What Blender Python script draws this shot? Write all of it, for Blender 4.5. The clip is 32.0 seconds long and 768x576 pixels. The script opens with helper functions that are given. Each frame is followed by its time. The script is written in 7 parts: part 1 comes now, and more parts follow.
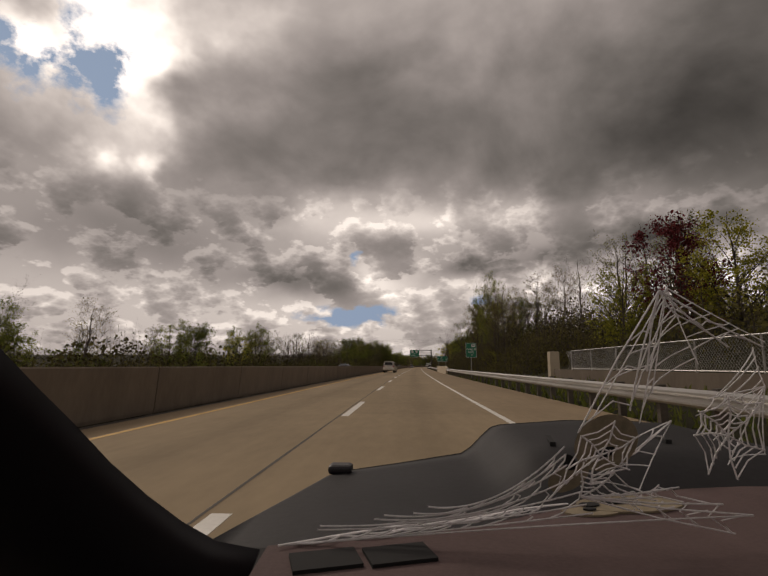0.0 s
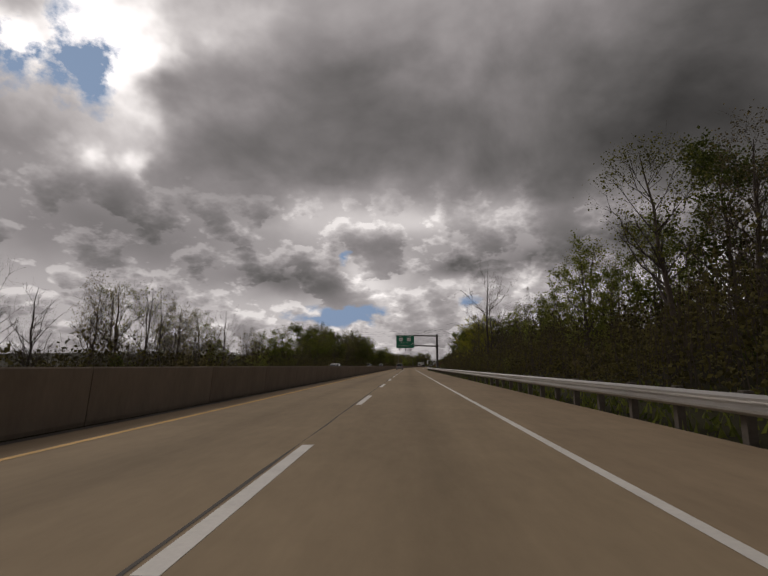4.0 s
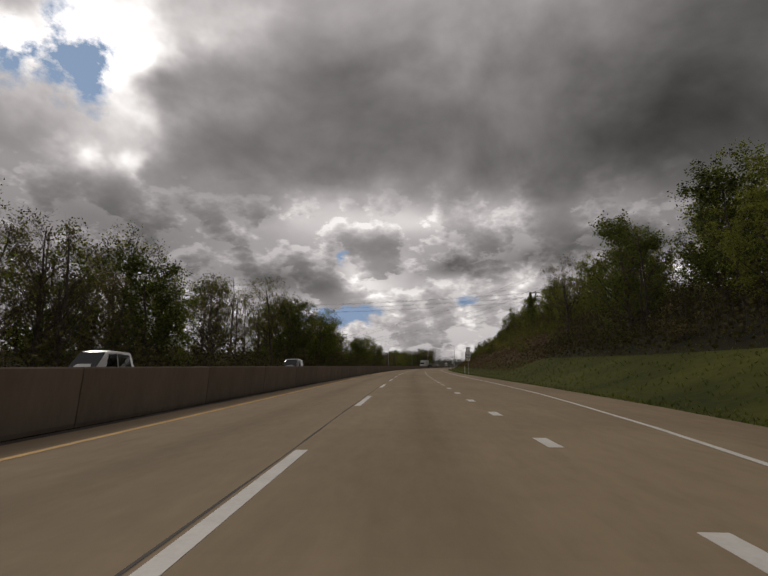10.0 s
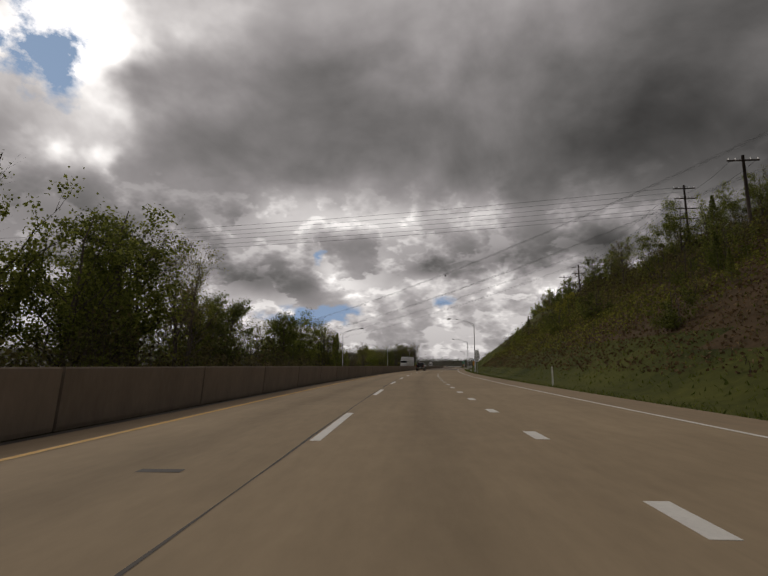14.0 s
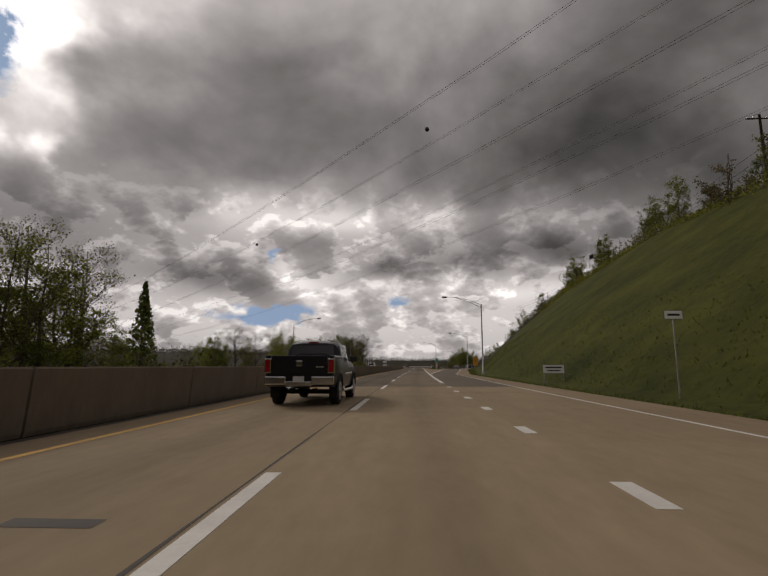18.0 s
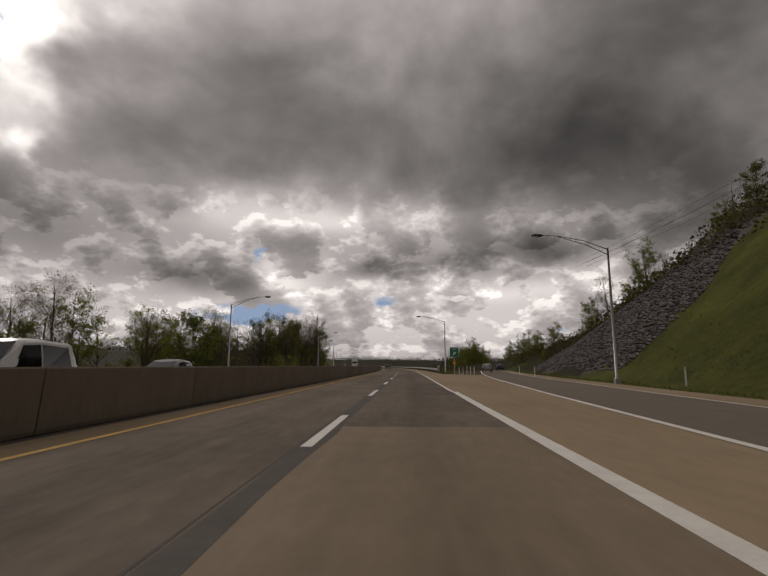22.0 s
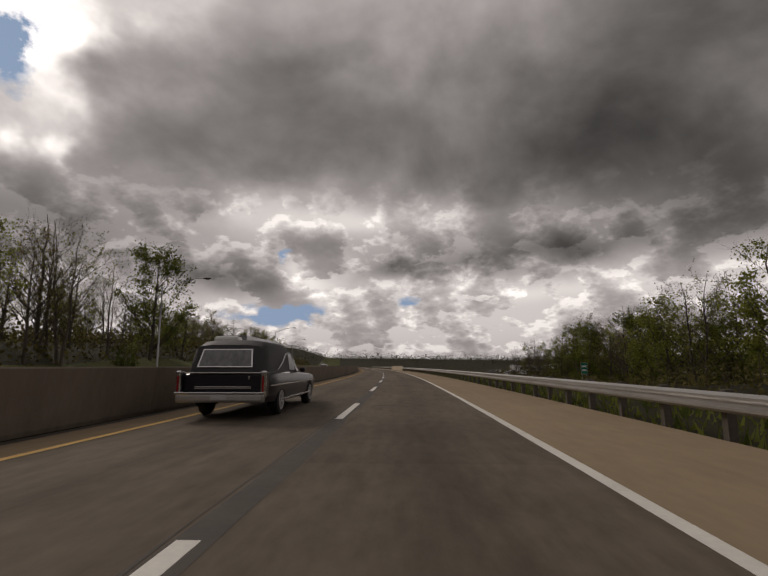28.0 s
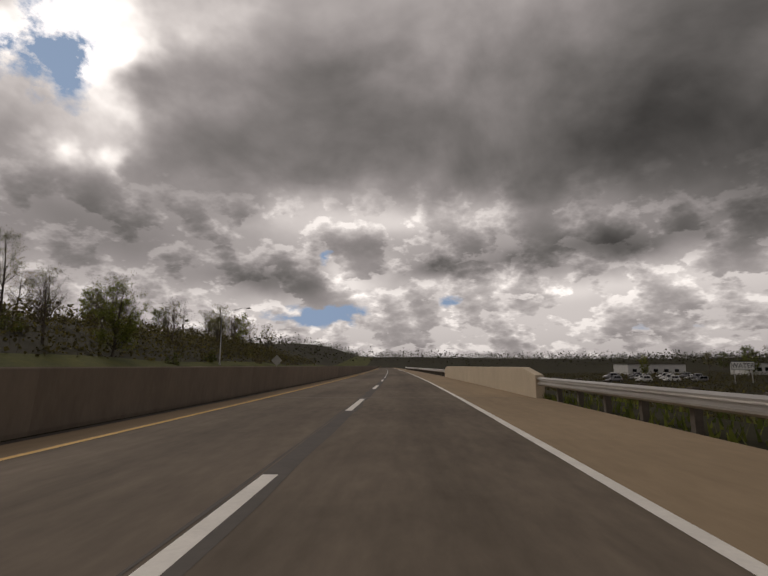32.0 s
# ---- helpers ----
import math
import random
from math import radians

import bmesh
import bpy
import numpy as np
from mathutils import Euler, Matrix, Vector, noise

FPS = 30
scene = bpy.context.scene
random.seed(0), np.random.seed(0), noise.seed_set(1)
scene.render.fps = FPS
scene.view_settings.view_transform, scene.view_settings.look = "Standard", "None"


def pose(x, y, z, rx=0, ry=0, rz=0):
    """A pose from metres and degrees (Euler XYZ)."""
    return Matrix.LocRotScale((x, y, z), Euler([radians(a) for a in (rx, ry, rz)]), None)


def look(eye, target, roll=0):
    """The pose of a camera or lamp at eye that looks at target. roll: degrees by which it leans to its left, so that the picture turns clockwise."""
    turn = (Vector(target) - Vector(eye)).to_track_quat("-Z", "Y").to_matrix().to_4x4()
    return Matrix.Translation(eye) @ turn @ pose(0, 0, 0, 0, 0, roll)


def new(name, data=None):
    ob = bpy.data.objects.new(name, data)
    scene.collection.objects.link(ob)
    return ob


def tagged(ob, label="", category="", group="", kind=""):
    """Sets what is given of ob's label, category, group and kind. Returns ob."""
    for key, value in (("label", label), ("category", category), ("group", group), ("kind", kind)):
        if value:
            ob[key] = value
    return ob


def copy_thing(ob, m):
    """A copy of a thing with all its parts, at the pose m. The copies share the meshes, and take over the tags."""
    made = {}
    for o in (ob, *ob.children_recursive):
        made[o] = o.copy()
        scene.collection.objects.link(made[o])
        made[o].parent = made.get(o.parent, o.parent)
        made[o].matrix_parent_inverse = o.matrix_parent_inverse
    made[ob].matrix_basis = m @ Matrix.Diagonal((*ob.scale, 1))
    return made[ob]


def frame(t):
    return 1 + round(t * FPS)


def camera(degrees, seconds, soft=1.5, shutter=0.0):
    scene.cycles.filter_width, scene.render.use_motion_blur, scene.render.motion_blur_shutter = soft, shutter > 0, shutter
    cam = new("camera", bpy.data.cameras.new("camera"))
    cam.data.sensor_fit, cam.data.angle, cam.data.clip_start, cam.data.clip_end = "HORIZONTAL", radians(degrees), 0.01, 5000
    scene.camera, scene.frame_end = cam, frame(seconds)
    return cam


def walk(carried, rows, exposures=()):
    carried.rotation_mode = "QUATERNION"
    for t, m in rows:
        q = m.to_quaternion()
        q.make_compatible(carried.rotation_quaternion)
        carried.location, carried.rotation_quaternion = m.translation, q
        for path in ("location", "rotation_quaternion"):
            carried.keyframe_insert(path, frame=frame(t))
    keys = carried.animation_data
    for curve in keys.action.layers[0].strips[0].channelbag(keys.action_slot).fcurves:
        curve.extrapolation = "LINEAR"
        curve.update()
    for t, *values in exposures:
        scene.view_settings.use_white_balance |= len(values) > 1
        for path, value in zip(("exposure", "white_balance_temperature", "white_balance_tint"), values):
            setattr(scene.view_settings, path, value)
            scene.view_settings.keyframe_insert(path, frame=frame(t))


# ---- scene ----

# ---------------------------------------------------------------- road line and camera
# Stations (metres along our lane) and headings (degrees) at whole seconds of the drive.
STATION = [0, 25.8, 52.4, 79.3, 106.3, 133.2, 160, 186.5, 212.9, 239.1, 265.2, 291.3, 317.4, 343.4, 369.5, 395.6,
           421.8, 447.9, 473.9, 499.9, 525.8, 551.6, 577.3, 603, 628.6, 654.3, 680, 705.9, 732, 758.5, 785.2, 812.3, 839.7]
HEADING = [0, -.39, -.78, -1.08, -1.25, -1.35, -1.43, -1.48, -1.51, -1.53, -1.6, -1.82, -2.32, -3.13, -4.24, -5.56,
           -6.97, -8.36, -9.54, -10.33, -10.75, -10.98, -11.15, -11.27, -11.2, -10.84, -10.2, -9.36, -8.36, -7.25, -6.03, -4.77, -3.52]
EYE = 1.15
TILT = 99.0
S_TAB = np.arange(-300.0, 4200.0, 1.0)
H_TAB = np.interp(S_TAB, STATION, HEADING)
H_TAB = np.where(S_TAB > 839.7, HEADING[-1] + 2.74 * (1 - np.exp(-(S_TAB - 839.7) / 60)), H_TAB)
H_TAB = np.radians(H_TAB)
X_TAB = np.concatenate([[0], np.cumsum(-np.sin(H_TAB))[:-1]])
Y_TAB = np.concatenate([[0], np.cumsum(np.cos(H_TAB))[:-1]])
X_TAB -= X_TAB[300]
Y_TAB -= Y_TAB[300]


def turn(s):
    return float(np.interp(s, S_TAB, H_TAB))


def at(s, u=0.0, z=0.0):
    """The point at station s, u metres to the right of our eye's line, z up."""
    h = turn(s)
    near = max(-150.0, min(150.0, u))
    return Vector((float(np.interp(s, S_TAB, X_TAB)) + near * math.cos(h) + (u - near),
                   float(np.interp(s, S_TAB, Y_TAB)) + near * math.sin(h), z))


def on(s, u=0.0, z=0.0, rz=0.0):
    """A pose on the road line: y along the road, x to the right."""
    p = at(s, u, z)
    return pose(p.x, p.y, p.z, 0, 0, math.degrees(turn(s)) + rz)


cam = camera(76.0, 32.0, soft=1.5)
rows = []
for i in range(65):
    t = i / 2
    s = float(np.interp(t, range(33), STATION))
    p = at(s, 0, EYE)
    rows.append((t, pose(p.x, p.y, p.z, TILT, 0, math.degrees(turn(s)) + 2.63)))
walk(cam, rows, [(0, 0.3, 7150, 18), (2.2, 0.28, 6950, 18), (3.2, 0.1, 6550, 17), (6, 0.2, 6450, 15), (14, 0.26, 6450, 14), (20, 0.33, 6650, 16), (32, 0.26, 6700, 16)])

# ---------------------------------------------------------------- sky and sun
world = bpy.data.worlds.new("world")
scene.world = world
world.use_nodes = True
wt = world.node_tree
wt.nodes.clear()


def wnode(kind, **kw):
    n = wt.nodes.new(kind)
    for k, v in kw.items():
        if k == "operation":
            n.operation = v
    return n


def wmath(op, a, b=None, c=None):
    n = wt.nodes.new("ShaderNodeMath")
    n.operation = op
    for i, v in enumerate((a, b, c)):
        if v is None:
            continue
        if isinstance(v, (int, float)):
            n.inputs[i].default_value = v
        else:
            wt.links.new(v, n.inputs[i])
    return n.outputs[0]


def wnoise(vec, scale, detail, rough, dist=0.0):
    n = wt.nodes.new("ShaderNodeTexNoise")
    n.inputs["Scale"].default_value = scale
    n.inputs["Detail"].default_value = detail
    n.inputs["Roughness"].default_value = rough
    n.inputs["Distortion"].default_value = dist
    wt.links.new(vec, n.inputs["Vector"])
    return n


def wcombine(x, y, z):
    n = wt.nodes.new("ShaderNodeCombineXYZ")
    for i, v in enumerate((x, y, z)):
        if isinstance(v, (int, float)):
            n.inputs[i].default_value = v
        else:
            wt.links.new(v, n.inputs[i])
    return n.outputs[0]


tc = wt.nodes.new("ShaderNodeTexCoord")
sep = wt.nodes.new("ShaderNodeSeparateXYZ")
wt.links.new(tc.outputs["Generated"], sep.inputs[0])
dx, dy, dz = sep.outputs
azim = wmath("MULTIPLY", wmath("ARCTAN2", dx, dy), 57.3)
elev = wmath("SUBTRACT", wmath("MULTIPLY", wmath("ARCSINE", dz), 57.3), 0.3)
# the cloud deck seen in perspective: smaller and flatter towards the horizon
way_to = wcombine(dx, dy, wmath("MULTIPLY", dz, 1.25))


def deck(near, up, side=0.0):
    """A point on the cloud deck; up and side look a little higher and further left, towards the sun."""
    den = wmath("ADD", dz, near + up)
    return wcombine(wmath("DIVIDE", wmath("ADD", dx, -side), den), wmath("DIVIDE", dy, den), 0.37)


def blend(a, b, f):
    return wmath("ADD", a, wmath("MULTIPLY", wmath("SUBTRACT", b, a), f))


def between(lo, hi):
    n = wt.nodes.new("ShaderNodeMapRange")
    n.interpolation_type = "SMOOTHSTEP"
    n.inputs["From Min"].default_value, n.inputs["From Max"].default_value = lo, hi
    wt.links.new(elev, n.inputs["Value"])
    return n.outputs[0]


def edge(value, lo, hi):
    n = wt.nodes.new("ShaderNodeMapRange")
    n.interpolation_type = "SMOOTHSTEP"
    n.inputs["From Min"].default_value, n.inputs["From Max"].default_value = lo, hi
    wt.links.new(value, n.inputs["Value"])
    return n.outputs[0]


f1, f2 = between(4, 11), between(14, 23)
warp = wnoise(way_to, 7.0, 4, 0.5, 0.0)
wsep = wt.nodes.new("ShaderNodeSeparateColor")
wt.links.new(warp.outputs["Color"], wsep.inputs[0])
spread = wmath("ADD", 2.5, wmath("MULTIPLY", elev, 0.7))
azw = wmath("ADD", azim, wmath("MULTIPLY", wmath("SUBTRACT", wsep.outputs[0], 0.5), wmath("MULTIPLY", spread, 1.1)))
elw = wmath("ADD", elev, wmath("MULTIPLY", wmath("SUBTRACT", wsep.outputs[1], 0.5), wmath("MULTIPLY", spread, 0.42)))


def bank(total, az, el, ra, re, gain):
    """Adds a cloud bank (or a gap) at an azimuth and elevation, of given half widths, in degrees."""
    a = wmath("DIVIDE", wmath("SUBTRACT", azw, az), ra)
    e = wmath("DIVIDE", wmath("SUBTRACT", elw, el), re)
    q = wmath("ADD", wmath("MULTIPLY", a, a), wmath("MULTIPLY", e, e))
    g = wmath("EXPONENT", wmath("MULTIPLY", q, -1.0))
    return wmath("ADD", total, wmath("MULTIPLY", g, gain))


glow = wmath("ADD", 0.26, 0.0)
HIGH_BANKS = ((-2, 28, 22, 6.5, -.10), (-16, 21.3, 11, 4, -.08), (28, 22, 19, 5.2, -.13), (43, 15.5, 11, 5, -.12), (40, 31, 19, 12, -.13), (6, 38, 11, 4, .06),
            (-34.5, 30.5, 7, 6.3, 1.2), (-32, 20.8, 2.2, 1.7, .7), (-24, 36, 8, 4, .15))
LOW_BANKS = ((3, 16.8, 14.5, 2.4, .34), (-9.5, 15.8, 6, 2.6, .18),
            (-3, 9.2, 3.0, 2.2, .34), (7.5, 10.3, 5, 1.5, -.27), (16.7, 11, 3.8, 1.4, -.22), (27, 12.0, 7, 1.6, -.22), (-13, 9.2, 9.0, 1.7, -.26),
            (-30, 12.4, 10, 3.2, -.12), (14.4, 8, 8.6, 1.2, .14), (28, 8.2, 11.4, 1.3, .12), (40, 9, 9, 1.7, .08), (9, 5.5, 70, 6.0, .25))
for row in HIGH_BANKS + LOW_BANKS:
    glow = bank(glow, *row)
glow = wmath("MAXIMUM", glow, 0.072)


def heads(vec, scale):
    """Rounded cloud heads: high in their middles, with creases between them."""
    n = wt.nodes.new("ShaderNodeTexVoronoi")
    n.feature = "SMOOTH_F1"
    for key, value in (("Scale", scale), ("Detail", 3.0), ("Roughness", 0.5), ("Lacunarity", 2.3), ("Smoothness", 0.35)):
        n.inputs[key].default_value = value
    wt.links.new(vec, n.inputs["Vector"])
    return n.outputs["Distance"]


def cumulus(up, side=0.0):
    """How dense the low cumulus is at a point of the deck."""
    v = deck(0.42, up, side)
    body = wnoise(v, 5.0, 7, 0.52, 0.15).outputs[0]
    return wmath("ADD", body, wmath("MULTIPLY", wmath("SUBTRACT", 0.42, heads(v, 8.5)), 0.36))


here = cumulus(0.0)
over = [wmath("MAXIMUM", wmath("SUBTRACT", cumulus(up, side), 0.255), 0.0) for up, side in ((0.014, 0.006), (0.036, 0.014))]
sunlit = wmath("EXPONENT", wmath("MULTIPLY", wmath("ADD", over[0], over[1]), -6.5))
body = edge(here, 0.235, 0.315)
lowshade = blend(0.98, wmath("ADD", 0.46, wmath("MULTIPLY", sunlit, 1.0)), body)


def vault(up, side=0.0):
    """The heavy upper cloud, soft with a few harder folds."""
    v = deck(0.55, up, side)
    return wmath("ADD", wnoise(v, 2.6, 7, 0.53, 0.3).outputs[0], wmath("MULTIPLY", wmath("SUBTRACT", 0.45, heads(v, 4.0)), 0.14))


upper = vault(0.0)
fold = wmath("SUBTRACT", upper, vault(0.05, 0.03))
highshade = wmath("ADD", wmath("ADD", 0.28, wmath("MULTIPLY", upper, 1.45)), wmath("MULTIPLY", fold, 0.9))
shade = wmath("MAXIMUM", blend(lowshade, highshade, f2), 0.3)
lum = wmath("MAXIMUM", wmath("MULTIPLY", glow, shade), 0.035)
tint = wt.nodes.new("ShaderNodeValToRGB")
tint.color_ramp.elements[0].position, tint.color_ramp.elements[0].color = 0.0, (0.98, 0.965, 0.90, 1)
tint.color_ramp.elements[1].position, tint.color_ramp.elements[1].color = 0.7, (1.0, 0.975, 0.92, 1)
mid = tint.color_ramp.elements.new(0.22)
mid.color = (1.0, 0.95, 0.92, 1)
wt.links.new(lum, tint.inputs[0])
cloud = wt.nodes.new("ShaderNodeVectorMath")
cloud.operation = "SCALE"
wt.links.new(tint.outputs[0], cloud.inputs[0])
wt.links.new(lum, cloud.inputs["Scale"])
clear = wmath("ADD", 0.0, 0.0)
for row in ((-6.0, 5.6, 5.8, 1.45, 1.15), (-5.6, 11.8, 1.3, 1.0, .9), (-39, 28, 7.0, 4.5, .95), (8.6, 6.9, 3, .8, .7), (30, 3.5, 9, .6, .5)):
    clear = bank(clear, *row)
ragged = blend(wmath("ADD", here, 0.2), wnoise(way_to, 15.0, 5, 0.6).outputs[0], f2)
gap = wmath("SUBTRACT", wmath("MULTIPLY", clear, wmath("ADD", 1.0, wmath("MULTIPLY", wmath("SUBTRACT", 0.5, ragged), 4.5))), 0.40)
gapc = wt.nodes.new("ShaderNodeClamp")
wt.links.new(wmath("MULTIPLY", gap, 2.2), gapc.inputs[0])
sky = wt.nodes.new("ShaderNodeTexSky")
sky.sky_type = "NISHITA"
sky.sun_disc = False
sky.sun_elevation, sky.sun_rotation = radians(34), radians(-38)
skys = wt.nodes.new("ShaderNodeVectorMath")
skys.operation = "SCALE"
skys.inputs["Scale"].default_value = 0.15
wt.links.new(wcombine(wmath("ADD", dx, 1.3), dy, 0.7), sky.inputs[0])
wt.links.new(sky.outputs[0], skys.inputs[0])
mixs = wt.nodes.new("ShaderNodeMix")
mixs.data_type = "RGBA"
hue = wt.nodes.new("ShaderNodeVectorMath")
hue.operation = "MULTIPLY"
hue.inputs[1].default_value = (1.35, 1.22, 1.0)
wt.links.new(skys.outputs[0], hue.inputs[0])
wt.links.new(gapc.outputs[0], mixs.inputs["Factor"])
wt.links.new(cloud.outputs[0], mixs.inputs["A"])
wt.links.new(hue.outputs[0], mixs.inputs["B"])
bg = wt.nodes.new("ShaderNodeBackground")
wt.links.new(mixs.outputs["Result"], bg.inputs["Color"])
wout = wt.nodes.new("ShaderNodeOutputWorld")
wt.links.new(bg.outputs[0], wout.inputs[0])

sun = new("sun", bpy.data.lights.new("sun", "SUN"))
sun.data.energy, sun.data.angle, sun.data.color = 0.7, radians(12), (1.0, 0.93, 0.82)
sun.matrix_world = look((0, 0, 0), (math.sin(radians(38)), -math.cos(radians(38)), -math.tan(radians(34))))

# ---------------------------------------------------------------- materials


def material(name, color, rough=0.7, metal=0.0, vary=0.25, scale=1.0, fine=14.0, bump=0.0, color2=None, coords="Object", spec=0.5,
             island=0.0, stretch=None, each=0.0):
    """A surface with stains at one scale and grain at another; island and each vary it from piece to piece and thing to thing."""
    m = bpy.data.materials.new(name)
    m.use_nodes = True
    nt = m.node_tree
    b = nt.nodes["Principled BSDF"]
    b.inputs["Roughness"].default_value = rough
    b.inputs["Metallic"].default_value = metal
    b.inputs["Specular IOR Level"].default_value = spec
    t = nt.nodes.new("ShaderNodeTexCoord")
    src = t.outputs[coords]
    if coords == "World":
        src = None
    if stretch:
        mp = nt.nodes.new("ShaderNodeMapping")
        mp.inputs["Scale"].default_value = stretch
        nt.links.new(src, mp.inputs[0])
        src = mp.outputs[0]
    outs = []
    for sc, det in ((scale, 5.0), (fine, 4.0)):
        n = nt.nodes.new("ShaderNodeTexNoise")
        n.inputs["Scale"].default_value = sc
        n.inputs["Detail"].default_value = det
        n.inputs["Roughness"].default_value = 0.6
        nt.links.new(src, n.inputs["Vector"])
        outs.append(n.outputs[0])
    addn = nt.nodes.new("ShaderNodeMath")
    addn.operation = "MULTIPLY_ADD"
    addn.inputs[1].default_value = 0.65
    nt.links.new(outs[0], addn.inputs[0])
    half = nt.nodes.new("ShaderNodeMath")
    half.operation = "MULTIPLY"
    half.inputs[1].default_value = 0.35
    nt.links.new(outs[1], half.inputs[0])
    nt.links.new(half.outputs[0], addn.inputs[2])
    value = addn.outputs[0]
    for amount, kind, socket in ((island, "ShaderNodeNewGeometry", "Random Per Island"), (each, "ShaderNodeObjectInfo", "Random")):
        if amount:
            g = nt.nodes.new(kind)
            ma = nt.nodes.new("ShaderNodeMath")
            ma.operation = "MULTIPLY_ADD"
            ma.inputs[1].default_value = amount
            nt.links.new(g.outputs[socket], ma.inputs[0])
            nt.links.new(value, ma.inputs[2])
            sb = nt.nodes.new("ShaderNodeMath")
            sb.operation = "SUBTRACT"
            sb.inputs[1].default_value = amount / 2
            nt.links.new(ma.outputs[0], sb.inputs[0])
            value = sb.outputs[0]
    ramp = nt.nodes.new("ShaderNodeValToRGB")
    lo = color2 or [c * (1 - vary) for c in color]
    hi = color if color2 else [min(1, c * (1 + vary)) for c in color]
    ramp.color_ramp.elements[0].position, ramp.color_ramp.elements[0].color = 0.33, (*lo, 1)
    ramp.color_ramp.elements[1].position, ramp.color_ramp.elements[1].color = 0.68, (*hi, 1)
    nt.links.new(value, ramp.inputs[0])
    nt.links.new(ramp.outputs[0], b.inputs["Base Color"])
    if bump:
        bp = nt.nodes.new("ShaderNodeBump")
        bp.inputs["Strength"].default_value = bump
        bp.inputs["Distance"].default_value = 0.02
        nt.links.new(outs[1], bp.inputs["Height"])
        nt.links.new(bp.outputs[0], b.inputs["Normal"])
    return m


def glassy(name, color=(0.01, 0.012, 0.014), rough=0.04):
    m = material(name, color, rough, 0, 0.2, 2.0, 8.0)
    m.node_tree.nodes["Principled BSDF"].inputs["Coat Weight"].default_value = 0.12
    return m




def pavement(name, color, vary, track, slab_tone, scale=0.12):
    """Road concrete laid out along the lanes: blotches, a dark oily track down each lane, slabs of slightly different tone."""
    m = material(name, color, 0.88, vary=vary, scale=scale, fine=5.0, bump=0.15, coords="UV", stretch=(1, .3, 1), spec=0.12)
    nt = m.node_tree
    b = nt.nodes["Principled BSDF"]
    src = b.inputs["Base Color"].links[0].from_socket

    def do(op, x, y=None):
        n = nt.nodes.new("ShaderNodeMath")
        n.operation = op
        for i, v in enumerate((x, y)):
            if isinstance(v, (int, float)):
                n.inputs[i].default_value = v
            elif v is not None:
                nt.links.new(v, n.inputs[i])
        return n.outputs[0]

    uv = nt.nodes.new("ShaderNodeUVMap")
    sp = nt.nodes.new("ShaderNodeSeparateXYZ")
    nt.links.new(uv.outputs[0], sp.inputs[0])
    across, along = sp.outputs[0], sp.outputs[1]
    total = 1.0
    for seed, sx, sy in ((1.0, .9, .06), (5.0, .35, .35), (9.0, 2.5, .25)):
        mp = nt.nodes.new("ShaderNodeMapping")
        mp.inputs["Scale"].default_value, mp.inputs["Location"].default_value = (sx, sy, 1), (seed, seed * 3, seed)
        nt.links.new(uv.outputs[0], mp.inputs[0])
        n = nt.nodes.new("ShaderNodeTexNoise")
        n.inputs["Scale"].default_value, n.inputs["Detail"].default_value, n.inputs["Roughness"].default_value = 1.0, 5.0, .6
        nt.links.new(mp.outputs[0], n.inputs["Vector"])
        total = do("MULTIPLY", do("ADD", 1 - vary * 1.6 / 2, do("MULTIPLY", n.outputs[0], vary * 1.6)), total)
    for mid in (.35, -3.25):
        q = do("DIVIDE", do("SUBTRACT", across, mid), .42)
        hump = do("EXPONENT", do("MULTIPLY", do("MULTIPLY", q, q), -1.0))
        total = do("MULTIPLY", total, do("SUBTRACT", 1.0, do("MULTIPLY", hump, track)))
    w = nt.nodes.new("ShaderNodeTexWhiteNoise")
    w.noise_dimensions = "2D"
    cell = nt.nodes.new("ShaderNodeCombineXYZ")
    nt.links.new(do("FLOOR", do("DIVIDE", along, 6.1)), cell.inputs[0])
    nt.links.new(do("FLOOR", do("DIVIDE", do("ADD", across, 1.55), 3.6)), cell.inputs[1])
    nt.links.new(cell.outputs[0], w.inputs["Vector"])
    total = do("MULTIPLY", total, do("ADD", 1 - slab_tone / 2, do("MULTIPLY", w.outputs["Value"], slab_tone)))
    sc = nt.nodes.new("ShaderNodeVectorMath")
    sc.operation = "SCALE"
    nt.links.new(src, sc.inputs[0])
    nt.links.new(total, sc.inputs["Scale"])
    nt.links.new(sc.outputs[0], b.inputs["Base Color"])
    return m


M_CONCRETE = pavement("concrete_pavement", (0.315, 0.245, 0.158), 0.16, 0.16, 0.07)
M_SHOULDER = pavement("shoulder_concrete", (0.30, 0.23, 0.15), 0.16, 0.0, 0.06, 0.2)
M_WORN = pavement("worn_tan_pavement", (0.222, 0.178, 0.126), 0.2, 0.16, 0.08)
M_GREY = pavement("old_grey_pavement", (0.15, 0.124, 0.096), 0.34, 0.16, 0.12, 0.16)
M_RAMP = pavement("ramp_pavement", (0.17, 0.145, 0.115), 0.14, 0.1, 0.05, 0.15)
M_PAINT = material("white_road_paint", (0.72, 0.70, 0.64), 0.65, vary=0.13, scale=1.5, fine=18.0, bump=0.1)
M_YELLOW = material("yellow_road_paint", (0.62, 0.36, 0.06), 0.7, vary=0.2, scale=1.0, fine=12.0)
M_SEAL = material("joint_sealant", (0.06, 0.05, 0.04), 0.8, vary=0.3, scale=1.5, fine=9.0)
